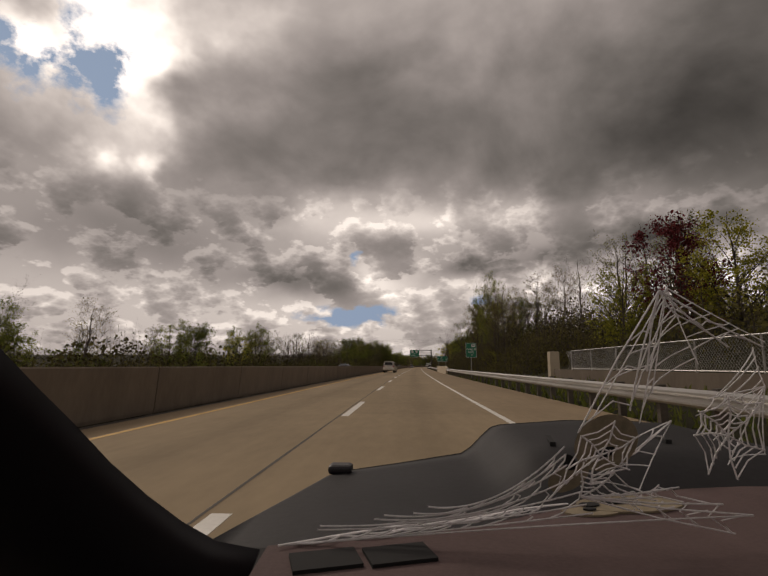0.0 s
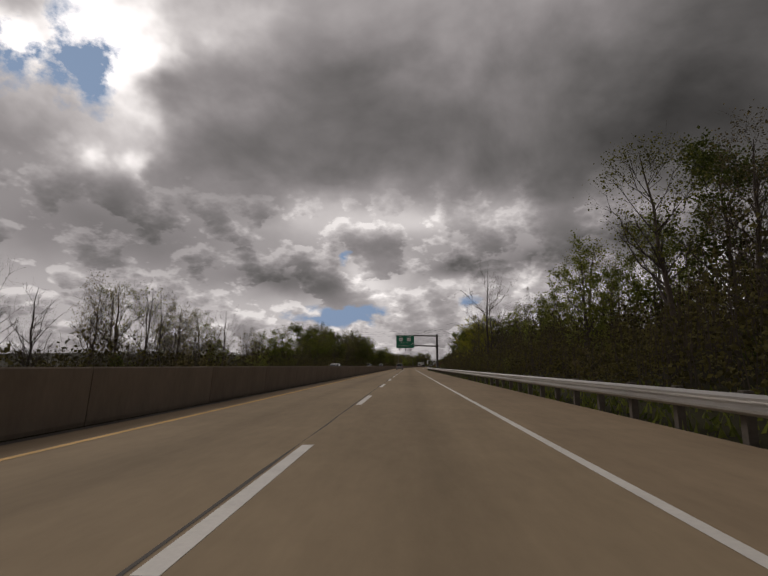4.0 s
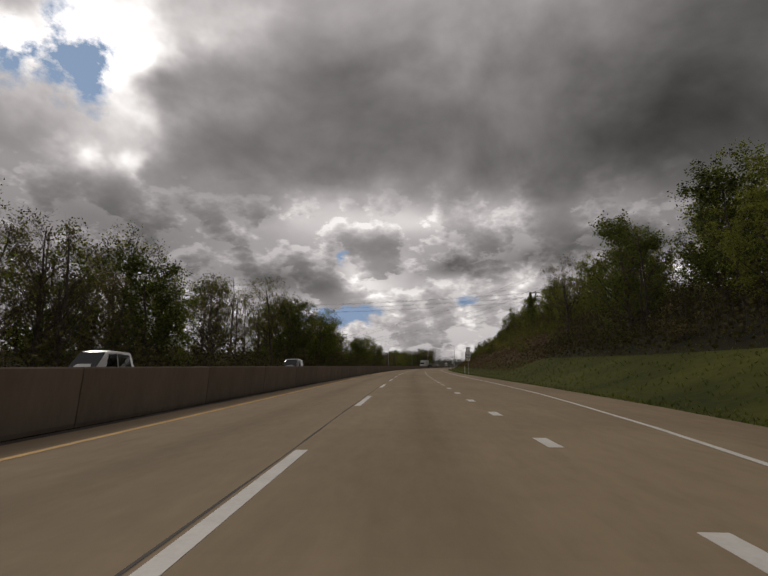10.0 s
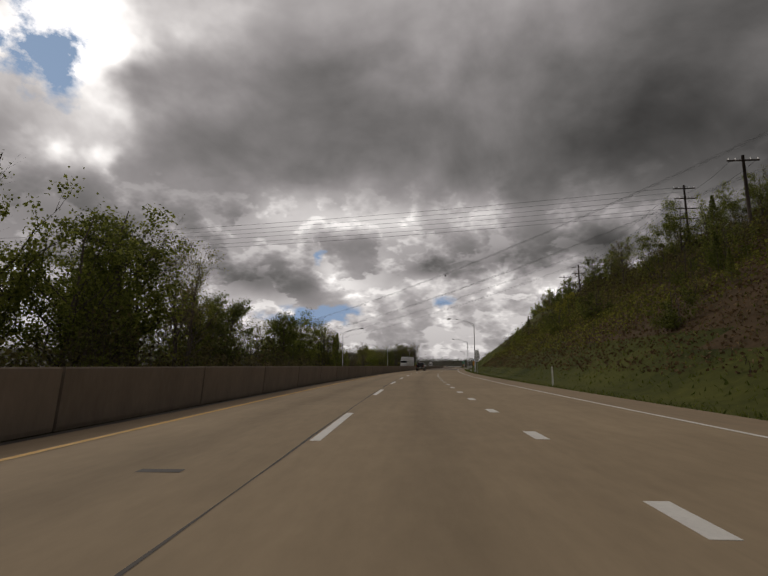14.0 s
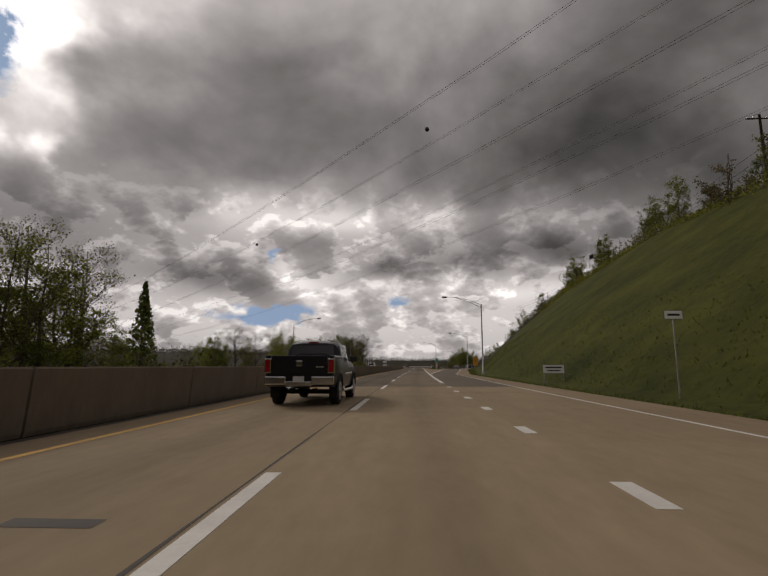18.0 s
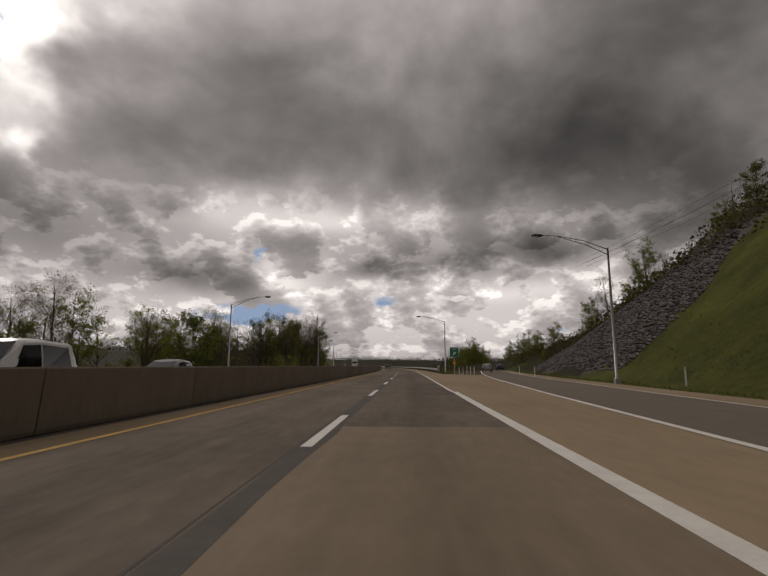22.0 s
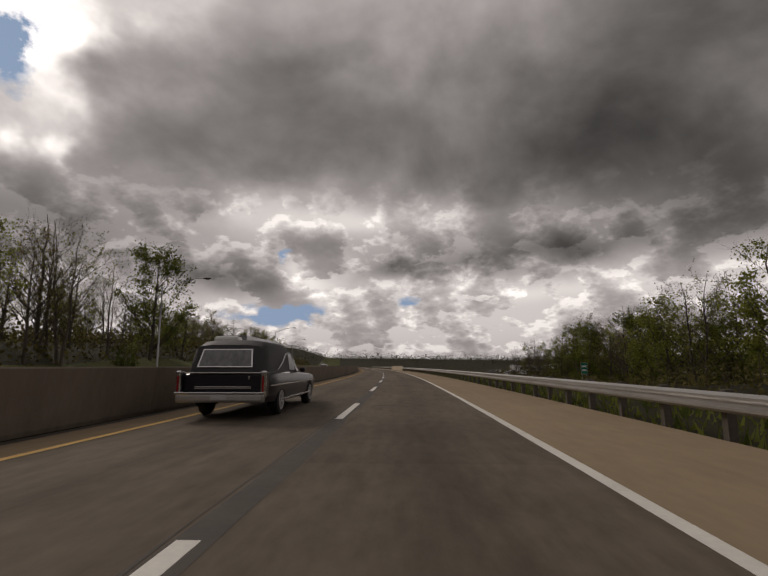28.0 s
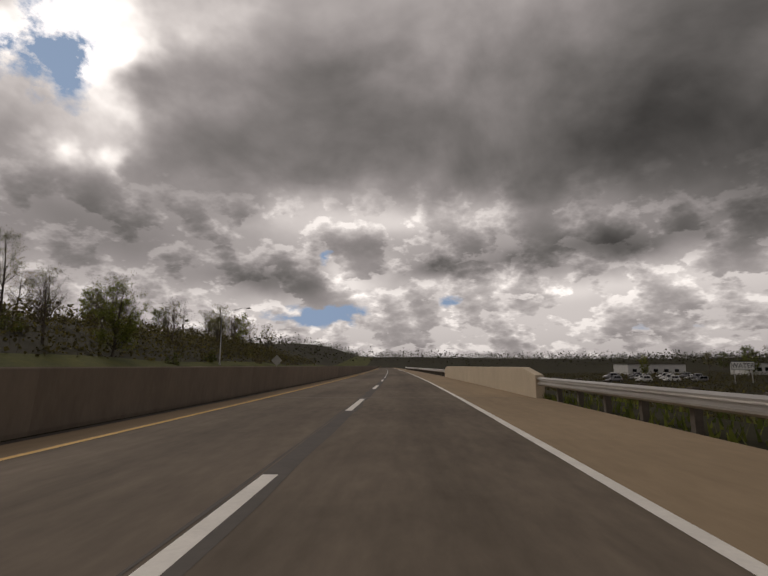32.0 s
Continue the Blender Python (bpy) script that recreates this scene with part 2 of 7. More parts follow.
M_WALL = material("barrier_concrete", (0.20, 0.165, 0.13), 0.9, vary=0.20, scale=0.5, fine=7.0, bump=0.25, stretch=(1, 1, 0.35), each=0.16, spec=0.12)
M_PARAPET = material("pale_parapet_concrete", (0.52, 0.44, 0.32), 0.88, vary=0.10, scale=0.6, fine=8.0, bump=0.2)
M_STEEL = material("galvanised_steel", (0.46, 0.45, 0.43), 0.42, 0.85, vary=0.14, scale=1.2, fine=12.0, stretch=(1, 0.3, 1))
M_POST = material("weathered_post", (0.10, 0.085, 0.068), 0.85, 0.0, vary=0.3, scale=2.0, fine=14.0)
M_POLE = material("lamp_pole_aluminium", (0.40, 0.40, 0.40), 0.5, 0.7, vary=0.12, scale=1.0, fine=9.0)
M_DARKPOLE = material("brown_weathered_steel", (0.085, 0.075, 0.068), 0.6, 0.4, vary=0.3, scale=1.0, fine=9.0)
M_GRASS = material("rough_grass", (0.105, 0.108, 0.022), 0.95, color2=(0.026, 0.034, 0.008), scale=0.16, fine=2.2, bump=0.8, spec=0.12)
M_SOIL = material("ground_cover", (0.040, 0.038, 0.016), 0.95, color2=(0.016, 0.014, 0.008), scale=0.12, fine=2.5, bump=0.6, spec=0.12)
M_BROWN = material("dead_grass_bank", (0.115, 0.075, 0.042), 0.95, color2=(0.05, 0.036, 0.018), scale=0.12, fine=3.0, bump=0.8, spec=0.12)
M_ROCKBED = material("broken_rock_bed", (0.16, 0.14, 0.142), 0.95, color2=(0.05, 0.044, 0.045), scale=0.6, fine=5.0, bump=1.0, spec=0.12)
M_GREENSIGN = material("green_sign_face", (0.008, 0.19, 0.105), 0.4, vary=0.10, scale=1.0, fine=5.0)
M_WHITE = material("white_legend", (0.78, 0.79, 0.76), 0.5, vary=0.05, scale=2.0, fine=9.0)
M_BLACK = material("black_legend", (0.015, 0.015, 0.015), 0.5, vary=0.2, scale=2.0, fine=9.0)
M_ORANGE = material("yellow_sign_face", (0.75, 0.33, 0.02), 0.5, vary=0.08, scale=1.5, fine=8.0)

# ---------------------------------------------------------------- mesh helpers


def finish(name, bm, mat, parent=None, label="", smooth=False):
    me = bpy.data.meshes.new(name)
    bm.normal_update()
    bm.to_mesh(me)
    bm.free()
    if smooth:
        for f in me.polygons:
            f.use_smooth = True
    me.materials.append(mat)
    ob = new(name, me)
    if parent:
        ob.parent = parent
    if label:
        tagged(ob, label)
    return ob


def part(name, bm, mat, parent, label="", smooth=False):
    return finish(name, bm, mat, parent, label, smooth)


def raw(name, verts, faces, mat, parent=None, smooth=False):
    me = bpy.data.meshes.new(name)
    me.from_pydata(verts, [], faces)
    me.update()
    if smooth:
        me.polygons.foreach_set("use_smooth", [True] * len(me.polygons))
    me.materials.append(mat)
    ob = new(name, me)
    if parent:
        ob.parent = parent
    return ob


def thing(name, m, label, category, group="", kind=""):
    ob = new(name)
    ob.matrix_world = m
    ob.empty_display_size = 0.3
    return tagged(ob, label, category, group, kind)


def box(bm, x0, y0, z0, x1, y1, z1, bevel=0.0):
    r = bmesh.ops.create_cube(bm, size=1.0, matrix=Matrix.Translation(((x0 + x1) / 2, (y0 + y1) / 2, (z0 + z1) / 2)) @ Matrix.Diagonal((abs(x1 - x0), abs(y1 - y0), abs(z1 - z0), 1)))
    if bevel:
        es = list({e for v in r["verts"] for e in v.link_edges})
        bmesh.ops.bevel(bm, geom=es, offset=bevel, segments=2, affect="EDGES", profile=0.5)
    return bm


def tube(bm, pts, radii, sides=8, cap=True):
    """A tapered tube through points."""
    rings = []
    for i, p in enumerate(pts):
        p = Vector(p)
        a = Vector(pts[max(i - 1, 0)])
        b = Vector(pts[min(i + 1, len(pts) - 1)])
        d = (b - a).normalized()
        n1 = d.orthogonal().normalized()
        if abs(d.z) < 0.99:
            n1 = d.cross(Vector((0, 0, 1))).normalized()
        n2 = d.cross(n1)
        r = radii[i] if isinstance(radii, (list, tuple)) else radii
        rings.append([bm.verts.new(p + r * (math.cos(2 * math.pi * k / sides) * n1 + math.sin(2 * math.pi * k / sides) * n2)) for k in range(sides)])
    for a, b in zip(rings, rings[1:]):
        for k in range(sides):
            bm.faces.new((a[k], a[(k + 1) % sides], b[(k + 1) % sides], b[k]))
    if cap:
        bm.faces.new(rings[0])
        bm.faces.new(list(reversed(rings[-1])))
    return bm


def strip(name, s0, s1, left, right, z, mat, parent=None, step=6.0, thick=0.0):
    """A ribbon along the road from station s0 to s1 between the offsets left and right (numbers or functions of s)."""
    n = max(1, int(round((s1 - s0) / step)))
    verts, faces, spots = [], [], []
    for i in range(n + 1):
        s = s0 + (s1 - s0) * i / n
        a = left(s) if callable(left) else left
        b = right(s) if callable(right) else right
        spots += [(a, s), (b, s)] + [(b, s), (a, s)] * (thick > 0)
        verts += [at(s, a, z), at(s, b, z)]
        if thick:
            verts += [at(s, b, z - thick), at(s, a, z - thick)]
    k = 4 if thick else 2
    for i in range(n):
        o = i * k
        for j in range(k if thick else 1):
            j2 = (j + 1) % k
            faces.append((o + j, o + j2, o + k + j2, o + k + j))
    if thick:
        faces += [(3, 2, 1, 0), tuple(n * k + j for j in range(4))]
    ob = raw(name, verts, faces, mat, parent)
    uv = ob.data.uv_layers.new(name="lane")
    for lp in ob.data.loops:
        uv.data[lp.index].uv = spots[lp.vertex_index]
    return ob


def sweep(name, prof, s0, s1, u, mat, parent=None, step=4.0, closed=True, smooth=False):
    """A profile of (across, up) swept along the road at offset u."""
    n = max(1, int(round((s1 - s0) / step)))
    k = len(prof)
    verts, faces = [], []
    for i in range(n + 1):
        s = s0 + (s1 - s0) * i / n
        o = u(s) if callable(u) else u
        verts += [at(s, o + a, b) for a, b in prof]
    for i in range(n):
        for j in range(k if closed else k - 1):
            j2 = (j + 1) % k
            faces.append((i * k + j, (i + 1) * k + j, (i + 1) * k + j2, i * k + j2))
    if closed:
        faces += [tuple(range(k)), tuple(n * k + j for j in reversed(range(k)))]
    return raw(name, verts, faces, mat, parent, smooth)


def lerp(x, xs, ys):
    return float(np.interp(x, xs, ys))


# ---------------------------------------------------------------- ground


def ramp_left(s):
    return lerp(s, (545, 565, 600, 625, 652, 690, 730, 780, 830, 900), (2.2, 3.6, 5.9, 7.9, 11.0, 17, 25, 38, 54, 80))


def ramp_right(s):
    return ramp_left(s) + lerp(s, (545, 580, 620), (3.7, 4.6, 5.0))


def edge_right(s):
    """Right edge of the paved surface."""
    main = lerp(s, (245, 262, 280, 295), (5.0, 5.8, 7.2, 7.6))
    if s > 545 and s < 900:
        return max(main, ramp_right(s) + 1.9)
    return main if s < 900 else 5.0


def smooth01(t):
    t = max(0.0, min(1.0, t))
    return t * t * (3 - 2 * t)


def height(s, u):
    """Ground level beside the road."""
    far = max(0.0, abs(u) - 120)
    ahead = max(0.0, s - 1150)
    d = math.hypot(far, ahead)
    hill = (1 - math.exp(-d / 500)) * (17 + 20 * noise.noise(Vector((s * 0.0018, u * 0.0021, 7.0)))) if d > 0 else 0.0
    if u > 0:
        e = edge_right(s)
        base = e + lerp(s, (0, 110, 250, 560, 600, 700), (2.0, 2.0, 1.5, 1.5, 2.5, 3.5))
        if s > 690:
            base = min(base, lerp(s, (690, 760), (base, 7.0)))
        top = lerp(s, (-100, 0, 110, 160, 250, 320, 400, 480, 580, 640, 690, 740, 790, 900, 1300),
                   (5, 6, 7, 5, 5.5, 10, 16, 20, 23, 21, 14, 3, -3.5, -4.5, 0))
        wide = lerp(s, (0, 250, 320, 480, 580, 640, 700, 760), (24, 20, 26, 30, 27, 23, 26, 22))
        if u < base:
            return hill - 0.10 if u < e else hill - 0.10 * (1 - (u - e) / max(base - e, .1))
        t = (u - base) / wide
        z = top * (t if t < 0.85 else 0.85 + 0.15 * (1 - math.exp(-(t - 0.85) / 0.15)))
        if t > 1.3 and s < 760:
            z += min(6.0, (t - 1.3) * 3.0)
        z += 0.35 * min(1.0, t) * noise.noise(Vector((s * 0.06, u * 0.09, 1.0))) * 2
    else:
        v = -u
        if v < 20.5:
            return hill - 0.10
        t = (v - 20.5)
        top = lerp(s, (0, 400, 470, 690, 740, 790, 900, 1200), (-1, -1, -2.5, -2.5, 1, 4, 8.5, 15))
        wide = lerp(s, (0, 700, 780, 1200), (14, 14, 26, 70))
        z = top * smooth01(t / wide)
        z += 0.3 * min(1.0, t / 8) * noise.noise(Vector((s * 0.05, u * 0.08, 4.0))) * 2
    return z + hill


s_rows = [-280 + 20 * i for i in range(12)] + [-40 + 6 * i for i in range(175)] + [1012 + 25 * i for i in range(18)] + [1480, 1560, 1660, 1800, 2000, 2300, 2700, 3200, 4000]
u_right = [7.2, 8.2, 9.4, 10.8, 12.4, 14.2, 16.2, 18.5, 21, 24, 27, 30, 33, 36, 40, 44, 49, 55, 62, 70, 80, 92, 108, 130, 160, 200, 260, 340, 450, 620, 900, 1400, 2200]
u_cols = [-2200, -1400, -900, -620, -450, -340, -260, -200, -160, -130, -105, -88, -74, -62, -52, -44, -38, -33, -29, -26, -23.5, -21.5, -20.4, -14, -7, 0, 4.8] + u_right
verts = [at(s, u, height(s, u)) for s in s_rows for u in u_cols]
nc = len(u_cols)
faces = [(i * nc + j, i * nc + j + 1, (i + 1) * nc + j + 1, (i + 1) * nc + j) for i in range(len(s_rows) - 1) for j in range(nc - 1)]
ground = raw("ground", verts, faces, M_SOIL, smooth=True)
tagged(ground, "rough grassy ground with wooded banks beside the highway", "ground", kind="structure")
ground.data.materials.append(M_GRASS)
ground.data.materials.append(M_BROWN)
ground.data.materials.append(M_ROCKBED)
fi = 0
for i in range(len(s_rows) - 1):
    for j in range(nc - 1):
        s, u = s_rows[i], u_cols[j]
        green = (478 < s < 622 and 4 < u < 60) or (230 < s <= 478 and 4 < u < lerp(s, (236, 330, 478), (15, 13, 24))) or (604 <= s < 700 and 4 < u < ramp_right(s) + 4) or (u < -20 and s > 745 and u > -34)
        if 318 < s < 478 and lerp(s, (318, 360, 478), (13, 10.5, 18)) < u < lerp(s, (318, 400, 478), (20, 30, 30)):
            ground.data.polygons[fi].material_index = 2
        elif 622 <= s < 700 and 4 < u < ramp_left(s):
            ground.data.polygons[fi].material_index = 2
        elif 622 < s < 674 and edge_right(s) + 3 < u < edge_right(s) + 20:
            ground.data.polygons[fi].material_index = 3
        elif green:
            ground.data.polygons[fi].material_index = 1
        fi += 1

# ---------------------------------------------------------------- pavement
road = tagged(strip("road", -280, 502, -5.0, 2.2, 0.0, M_CONCRETE), "tan concrete highway pavement with two lanes, sealed joints", "road", kind="structure")
tagged(strip("near_lane", 502, 587, -1.5, 2.2, 0.0, M_WORN), "tan concrete lane beside the grey one", "road", kind="structure")
tagged(strip("left_lane", 502, 587, -5.0, -1.5, 0.0, M_GREY), "old grey patched passing lane", "road", kind="structure")
tagged(strip("road_ahead", 587, 1500, -5.0, 2.06, 0.0, M_GREY), "old grey patched highway pavement with two lanes", "road", kind="structure")
tagged(strip("shoulder_inner", -280, 1500, -6.12, -5.0, -0.002, M_SHOULDER), "narrow tan concrete shoulder along the median barrier", "shoulder", kind="structure")
tagged(strip("shoulder_outer", -280, 250, 2.2, lambda s: 5.0, -0.002, M_SHOULDER), "tan concrete shoulder beside the guardrail", "shoulder", kind="structure")
tagged(strip("exit_lane_end", 502, 545, 2.2, lambda s: min(edge_right(s) - 1.6, 6.0), -0.002, M_RAMP), "grey patched end of the exit lane", "exit lane", kind="structure")
tagged(strip("exit_lane", 250, 502, 2.2, lambda s: min(edge_right(s) - 1.6, 6.0), -0.002, M_CONCRETE), "concrete exit lane opening beside the through lanes", "exit lane", kind="structure")
tagged(strip("shoulder_exit", 250, 545, lambda s: min(edge_right(s) - 1.6, 6.0), edge_right, -0.003, M_SHOULDER), "tan concrete shoulder beside the exit lane", "shoulder", kind="structure")
tagged(strip("exit_ramp", 545, 890, lambda s: ramp_left(s), ramp_right, -0.001, M_RAMP), "grey exit ramp curving away from the highway", "ramp", kind="structure")
tagged(strip("shoulder_ramp", 545, 890, ramp_right, lambda s: ramp_right(s) + 1.9, -0.003, M_SHOULDER), "tan shoulder along the exit ramp", "shoulder", kind="structure")
tagged(strip("gore", 587, 648, 2.06, lambda s: min(ramp_left(s), lerp(s, (545, 632, 648), (20, 20, 5.2))), -0.004, M_SHOULDER), "paved gore between highway and exit ramp", "gore", kind="structure")
tagged(strip("gore_tip", 545, 587, 2.2, lambda s: ramp_left(s), -0.004, M_SHOULDER), "paved tip of the gore beside the lane", "gore", kind="structure")
tagged(strip("shoulder_bridge", 648, 1500, 2.06, 5.0, -0.004, M_SHOULDER), "tan concrete shoulder beyond the exit", "shoulder", kind="structure")
tagged(strip("road_opposite", -280, 1500, -19.5, -6.75, -0.002, M_GREY), "opposite carriageway beyond the median barrier", "road", kind="structure")

# ---------------------------------------------------------------- markings
DASH0, CYCLE = -0.54, 12.19
dash_bm = bmesh.new()
box(dash_bm, -0.085, 0, -0.01, 0.085, 4.57, 0.004)
dash_me = bpy.data.meshes.new("lane_dash")
dash_bm.to_mesh(dash_me)
dash_bm.free()
dash_me.materials.append(M_PAINT)
k = -3
while DASH0 + CYCLE * k < 1100:
    s = DASH0 + CYCLE * k
    if s > -30:
        d = new("lane_dash", dash_me)
        d.matrix_world = on(s, -1.46)
        d.parent = road
    k += 1
dot_bm = bmesh.new()
box(dot_bm, -0.11, 0, -0.01, 0.11, 0.95, 0.004)
dot_me = bpy.data.meshes.new("dotted_mark")
dot_bm.to_mesh(dot_me)
dot_bm.free()
dot_me.materials.append(M_PAINT)
s = 268.0
while s < 505:
    d = new("dotted_mark", dot_me)
    d.matrix_world = on(s, 2.12)
    d.parent = road
    s += 4.57
for a, b, l, r in ((-280, 245, 2.05, 2.19), (508, 600, 1.98, 2.24), (600, 1500, 1.93, 2.09)):
    strip("edge_line", a, b, l, r, 0.004, M_PAINT, road)
strip("edge_line", 245, 545, lambda s: lerp(s, (245, 255, 265, 275, 285, 300), (2.05, 2.45, 3.4, 4.6, 5.4, 5.75)), lambda s: lerp(s, (245, 255, 265, 275, 285, 300), (2.17, 2.57, 3.52, 4.72, 5.52, 5.87)), 0.004, M_PAINT, road)
strip("edge_line", 545, 880, lambda s: ramp_right(s) - 0.1, lambda s: ramp_right(s) + 0.03, 0.004, M_PAINT, road)
strip("gore_line", 545, 700, lambda s: ramp_left(s), lambda s: ramp_left(s) + 0.2, 0.004, M_PAINT, road)
strip("yellow_line", -280, 1500, -5.09, -4.95, 0.004, M_YELLOW, road)
strip("joint_seal", -280, 1500, lambda s: -1.62 + 0.03 * noise.noise(Vector((s * .3, 0, 0))), lambda s: -1.585 + 0.04 * noise.noise(Vector((s * .4, 3, 0))), 0.003, M_SEAL, road, step=2)
strip("joint_seal", 560, 1500, lambda s: -1.56 + 0.05 * noise.noise(Vector((s * .3, 7, 0))), lambda s: -1.26 + 0.12 * noise.noise(Vector((s * .4, 9, 0))), 0.002, M_SEAL, road, step=2)
# dark strip with an uneven edge along the barrier foot, in the sealant's colour
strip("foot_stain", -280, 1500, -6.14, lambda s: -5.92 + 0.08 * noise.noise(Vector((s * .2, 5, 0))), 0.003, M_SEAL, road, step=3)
M_PATCH = material("dark_patch", (0.15, 0.128, 0.10), 0.88, vary=0.2, scale=0.4, fine=6.0)
rng = random.Random(5)
for i in range(26):
    s = 40 + i * 31 + rng.uniform(-9, 9)
    u = rng.choice((-4.4, -3.0, -0.9, 0.6, -5.1))
    strip("pavement_patch", s, s + rng.uniform(.12, .3), u, u + rng.uniform(.3, .9), 0.003, M_SEAL if i % 3 else M_PATCH, road, step=1)
for s in (66, 99, 496, 560, 575, 610, 640, 858, 892):
    strip("expansion_joint", s, s + .12, -6.1, 4.9, 0.003, M_PATCH, road, step=1)

# ---------------------------------------------------------------- median barrier
barrier = thing("median_barrier", Matrix.Identity(4), "tall grey weathered concrete median barrier in cast segments", "barrier", kind="structure")
seg_bm = bmesh.new()
prof = ((0.0, 0.0), (0.02, 0.08), (0.10, 1.11), (0.08, 1.14), (-0.30, 1.14), (-0.38, 0.0))
ends = []
for y in (0.012, 6.08):
    ends.append([seg_bm.verts.new((-0.03 + a - 0.05, y, b)) for a, b in prof])
for a, b in zip(range(6), list(range(1, 6)) + [0]):
    seg_bm.faces.new((ends[0][a], ends[0][b], ends[1][b], ends[1][a]))
seg_bm.faces.new(list(reversed(ends[0])))
seg_bm.faces.new(ends[1])
bmesh.ops.recalc_face_normals(seg_bm, faces=seg_bm.faces)
seg_me = bpy.data.meshes.new("barrier_segment")
seg_bm.to_mesh(seg_me)
seg_bm.free()
seg_me.materials.append(M_WALL)
s = -36.6
while s < 1180:
    g = new("barrier_segment", seg_me)
    g.matrix_world = on(s, -6.22, -0.01)
    g.parent = barrier
    s += 6.1
sweep("barrier_run", [(-0.08 + a, b) for a, b in prof], s, 1500, -6.22, M_WALL, barrier, 12)

# ---------------------------------------------------------------- guardrails and parapets
WBEAM = [(0.0, 0.0), (-.075, .05), (-.075, .09), (0.0, .135), (0.0, .175), (-.075, .22), (-.075, .26), (0.0, .31),
         (.008, .31), (-.067, .26), (-.067, .22), (.008, .175), (.008, .135), (-.067, .09), (-.067, .05), (.008, 0.0)]
post_bm = bmesh.new()
box(post_bm, 0.14, -0.075, -0.3, 0.29, 0.075, 0.78, 0.006)
box(post_bm, 0.008, -0.07, 0.43, 0.14, 0.07, 0.75, 0.006)
post_me = bpy.data.meshes.new("guardrail_post")
post_bm.to_mesh(post_me)
post_bm.free()
post_me.materials.append(M_POST)


def guardrail(s0, s1, u, label, gap=1.905):
    rail = thing("guardrail", Matrix.Identity(4), label, "guardrail")
    s = s0
    n = max(1, round((s1 - s0) / 15.24))
    for i in range(n):
        a, b = s0 + (s1 - s0) * i / n, s0 + (s1 - s0) * (i + 1) / n
        sweep("rail_beam", [(x, z + 0.44) for x, z in WBEAM], a, b + 0.15, (lambda q, i=i: (u(q) if callable(u) else u) + 0.003 * (i % 2)), M_STEEL, rail, 3.8, smooth=False)
    while s < s1:
        p = new("guardrail_post", post_me)
        p.matrix_world = on(s + 0.4, u(s) if callable(u) else u, 0)
        p.parent = rail
        s += gap
    return rail


guardrail(-30, 69.5, 4.9, "galvanised W-beam guardrail on dark posts, before the bridge")
guardrail(98.5, 237, 4.9, "galvanised W-beam guardrail on dark posts beside wooded bank")
guardrail(656, 858, 4.9, "galvanised W-beam guardrail on dark posts above lower ground")
guardrail(892, 1010, 4.9, "galvanised W-beam guardrail beyond the bridge parapet")


def parapet(s0, s1, label):
    p = thing("bridge_parapet", Matrix.Identity(4), label, "parapet", kind="structure")
    prof = [(0, 0), (0, 1.08), (0.02, 1.10), (0.30, 1.10), (0.32, 1.08), (0.32, -0.2)]
    n = max(2, round((s1 - s0 - 3) / 7.0))
    # tapered end blocks
    for a, b, h0, h1 in ((s0, s0 + 2.0, 0.82, 1.10), (s1 - 2.0, s1, 1.10, 0.82)):
        bm = bmesh.new()
        r = [[bm.verts.new(at(s, 4.77 + x, z)) for x, z in ((0, 0), (0, h - .02), (.02, h), (.30, h), (.32, h - .02), (.32, -.2))] for s, h in ((a, h0), (b, h1))]
        for j in range(6):
            bm.faces.new((r[0][j], r[1][j], r[1][(j + 1) % 6], r[0][(j + 1) % 6]))
        bm.faces.new(r[0])
        bm.faces.new(list(reversed(r[1])))
        part("end_block", bm, M_PARAPET, p)
    for i in range(n):
        a = s0 + 2 + (s1 - s0 - 4) * i / n
        b = s0 + 2 + (s1 - s0 - 4) * (i + 1) / n
        sweep("parapet_panel", [(x, z) for x, z in prof], a + 0.01, b - 0.01, 4.77, M_PARAPET, p, 3)


parapet(69.5, 98.5, "pale sunlit concrete bridge parapet with tapered ends")
parapet(858, 892, "pale concrete bridge parapet joining the guardrail")

# ---------------------------------------------------------------- signs


def words(text, size, x, z, mat, parent, name="legend", align="CENTER", y=-0.012, sx=1.0):
    cu = bpy.data.curves.new(name, "FONT")
    cu.body, cu.size, cu.align_x, cu.align_y, cu.extrude = text, size, align, "CENTER", 0.002
    cu.materials.append(mat)
    tmp = new(name, cu)
    dg = bpy.context.evaluated_depsgraph_get()
    me = bpy.data.meshes.new_from_object(tmp.evaluated_get(dg))
    bpy.data.objects.remove(tmp)
    ob = new(name, me)
    ob.parent = parent
    ob.matrix_basis = pose(x, y, z, 90) @ Matrix.Diagonal((sx, 1, 1, 1))
    return ob


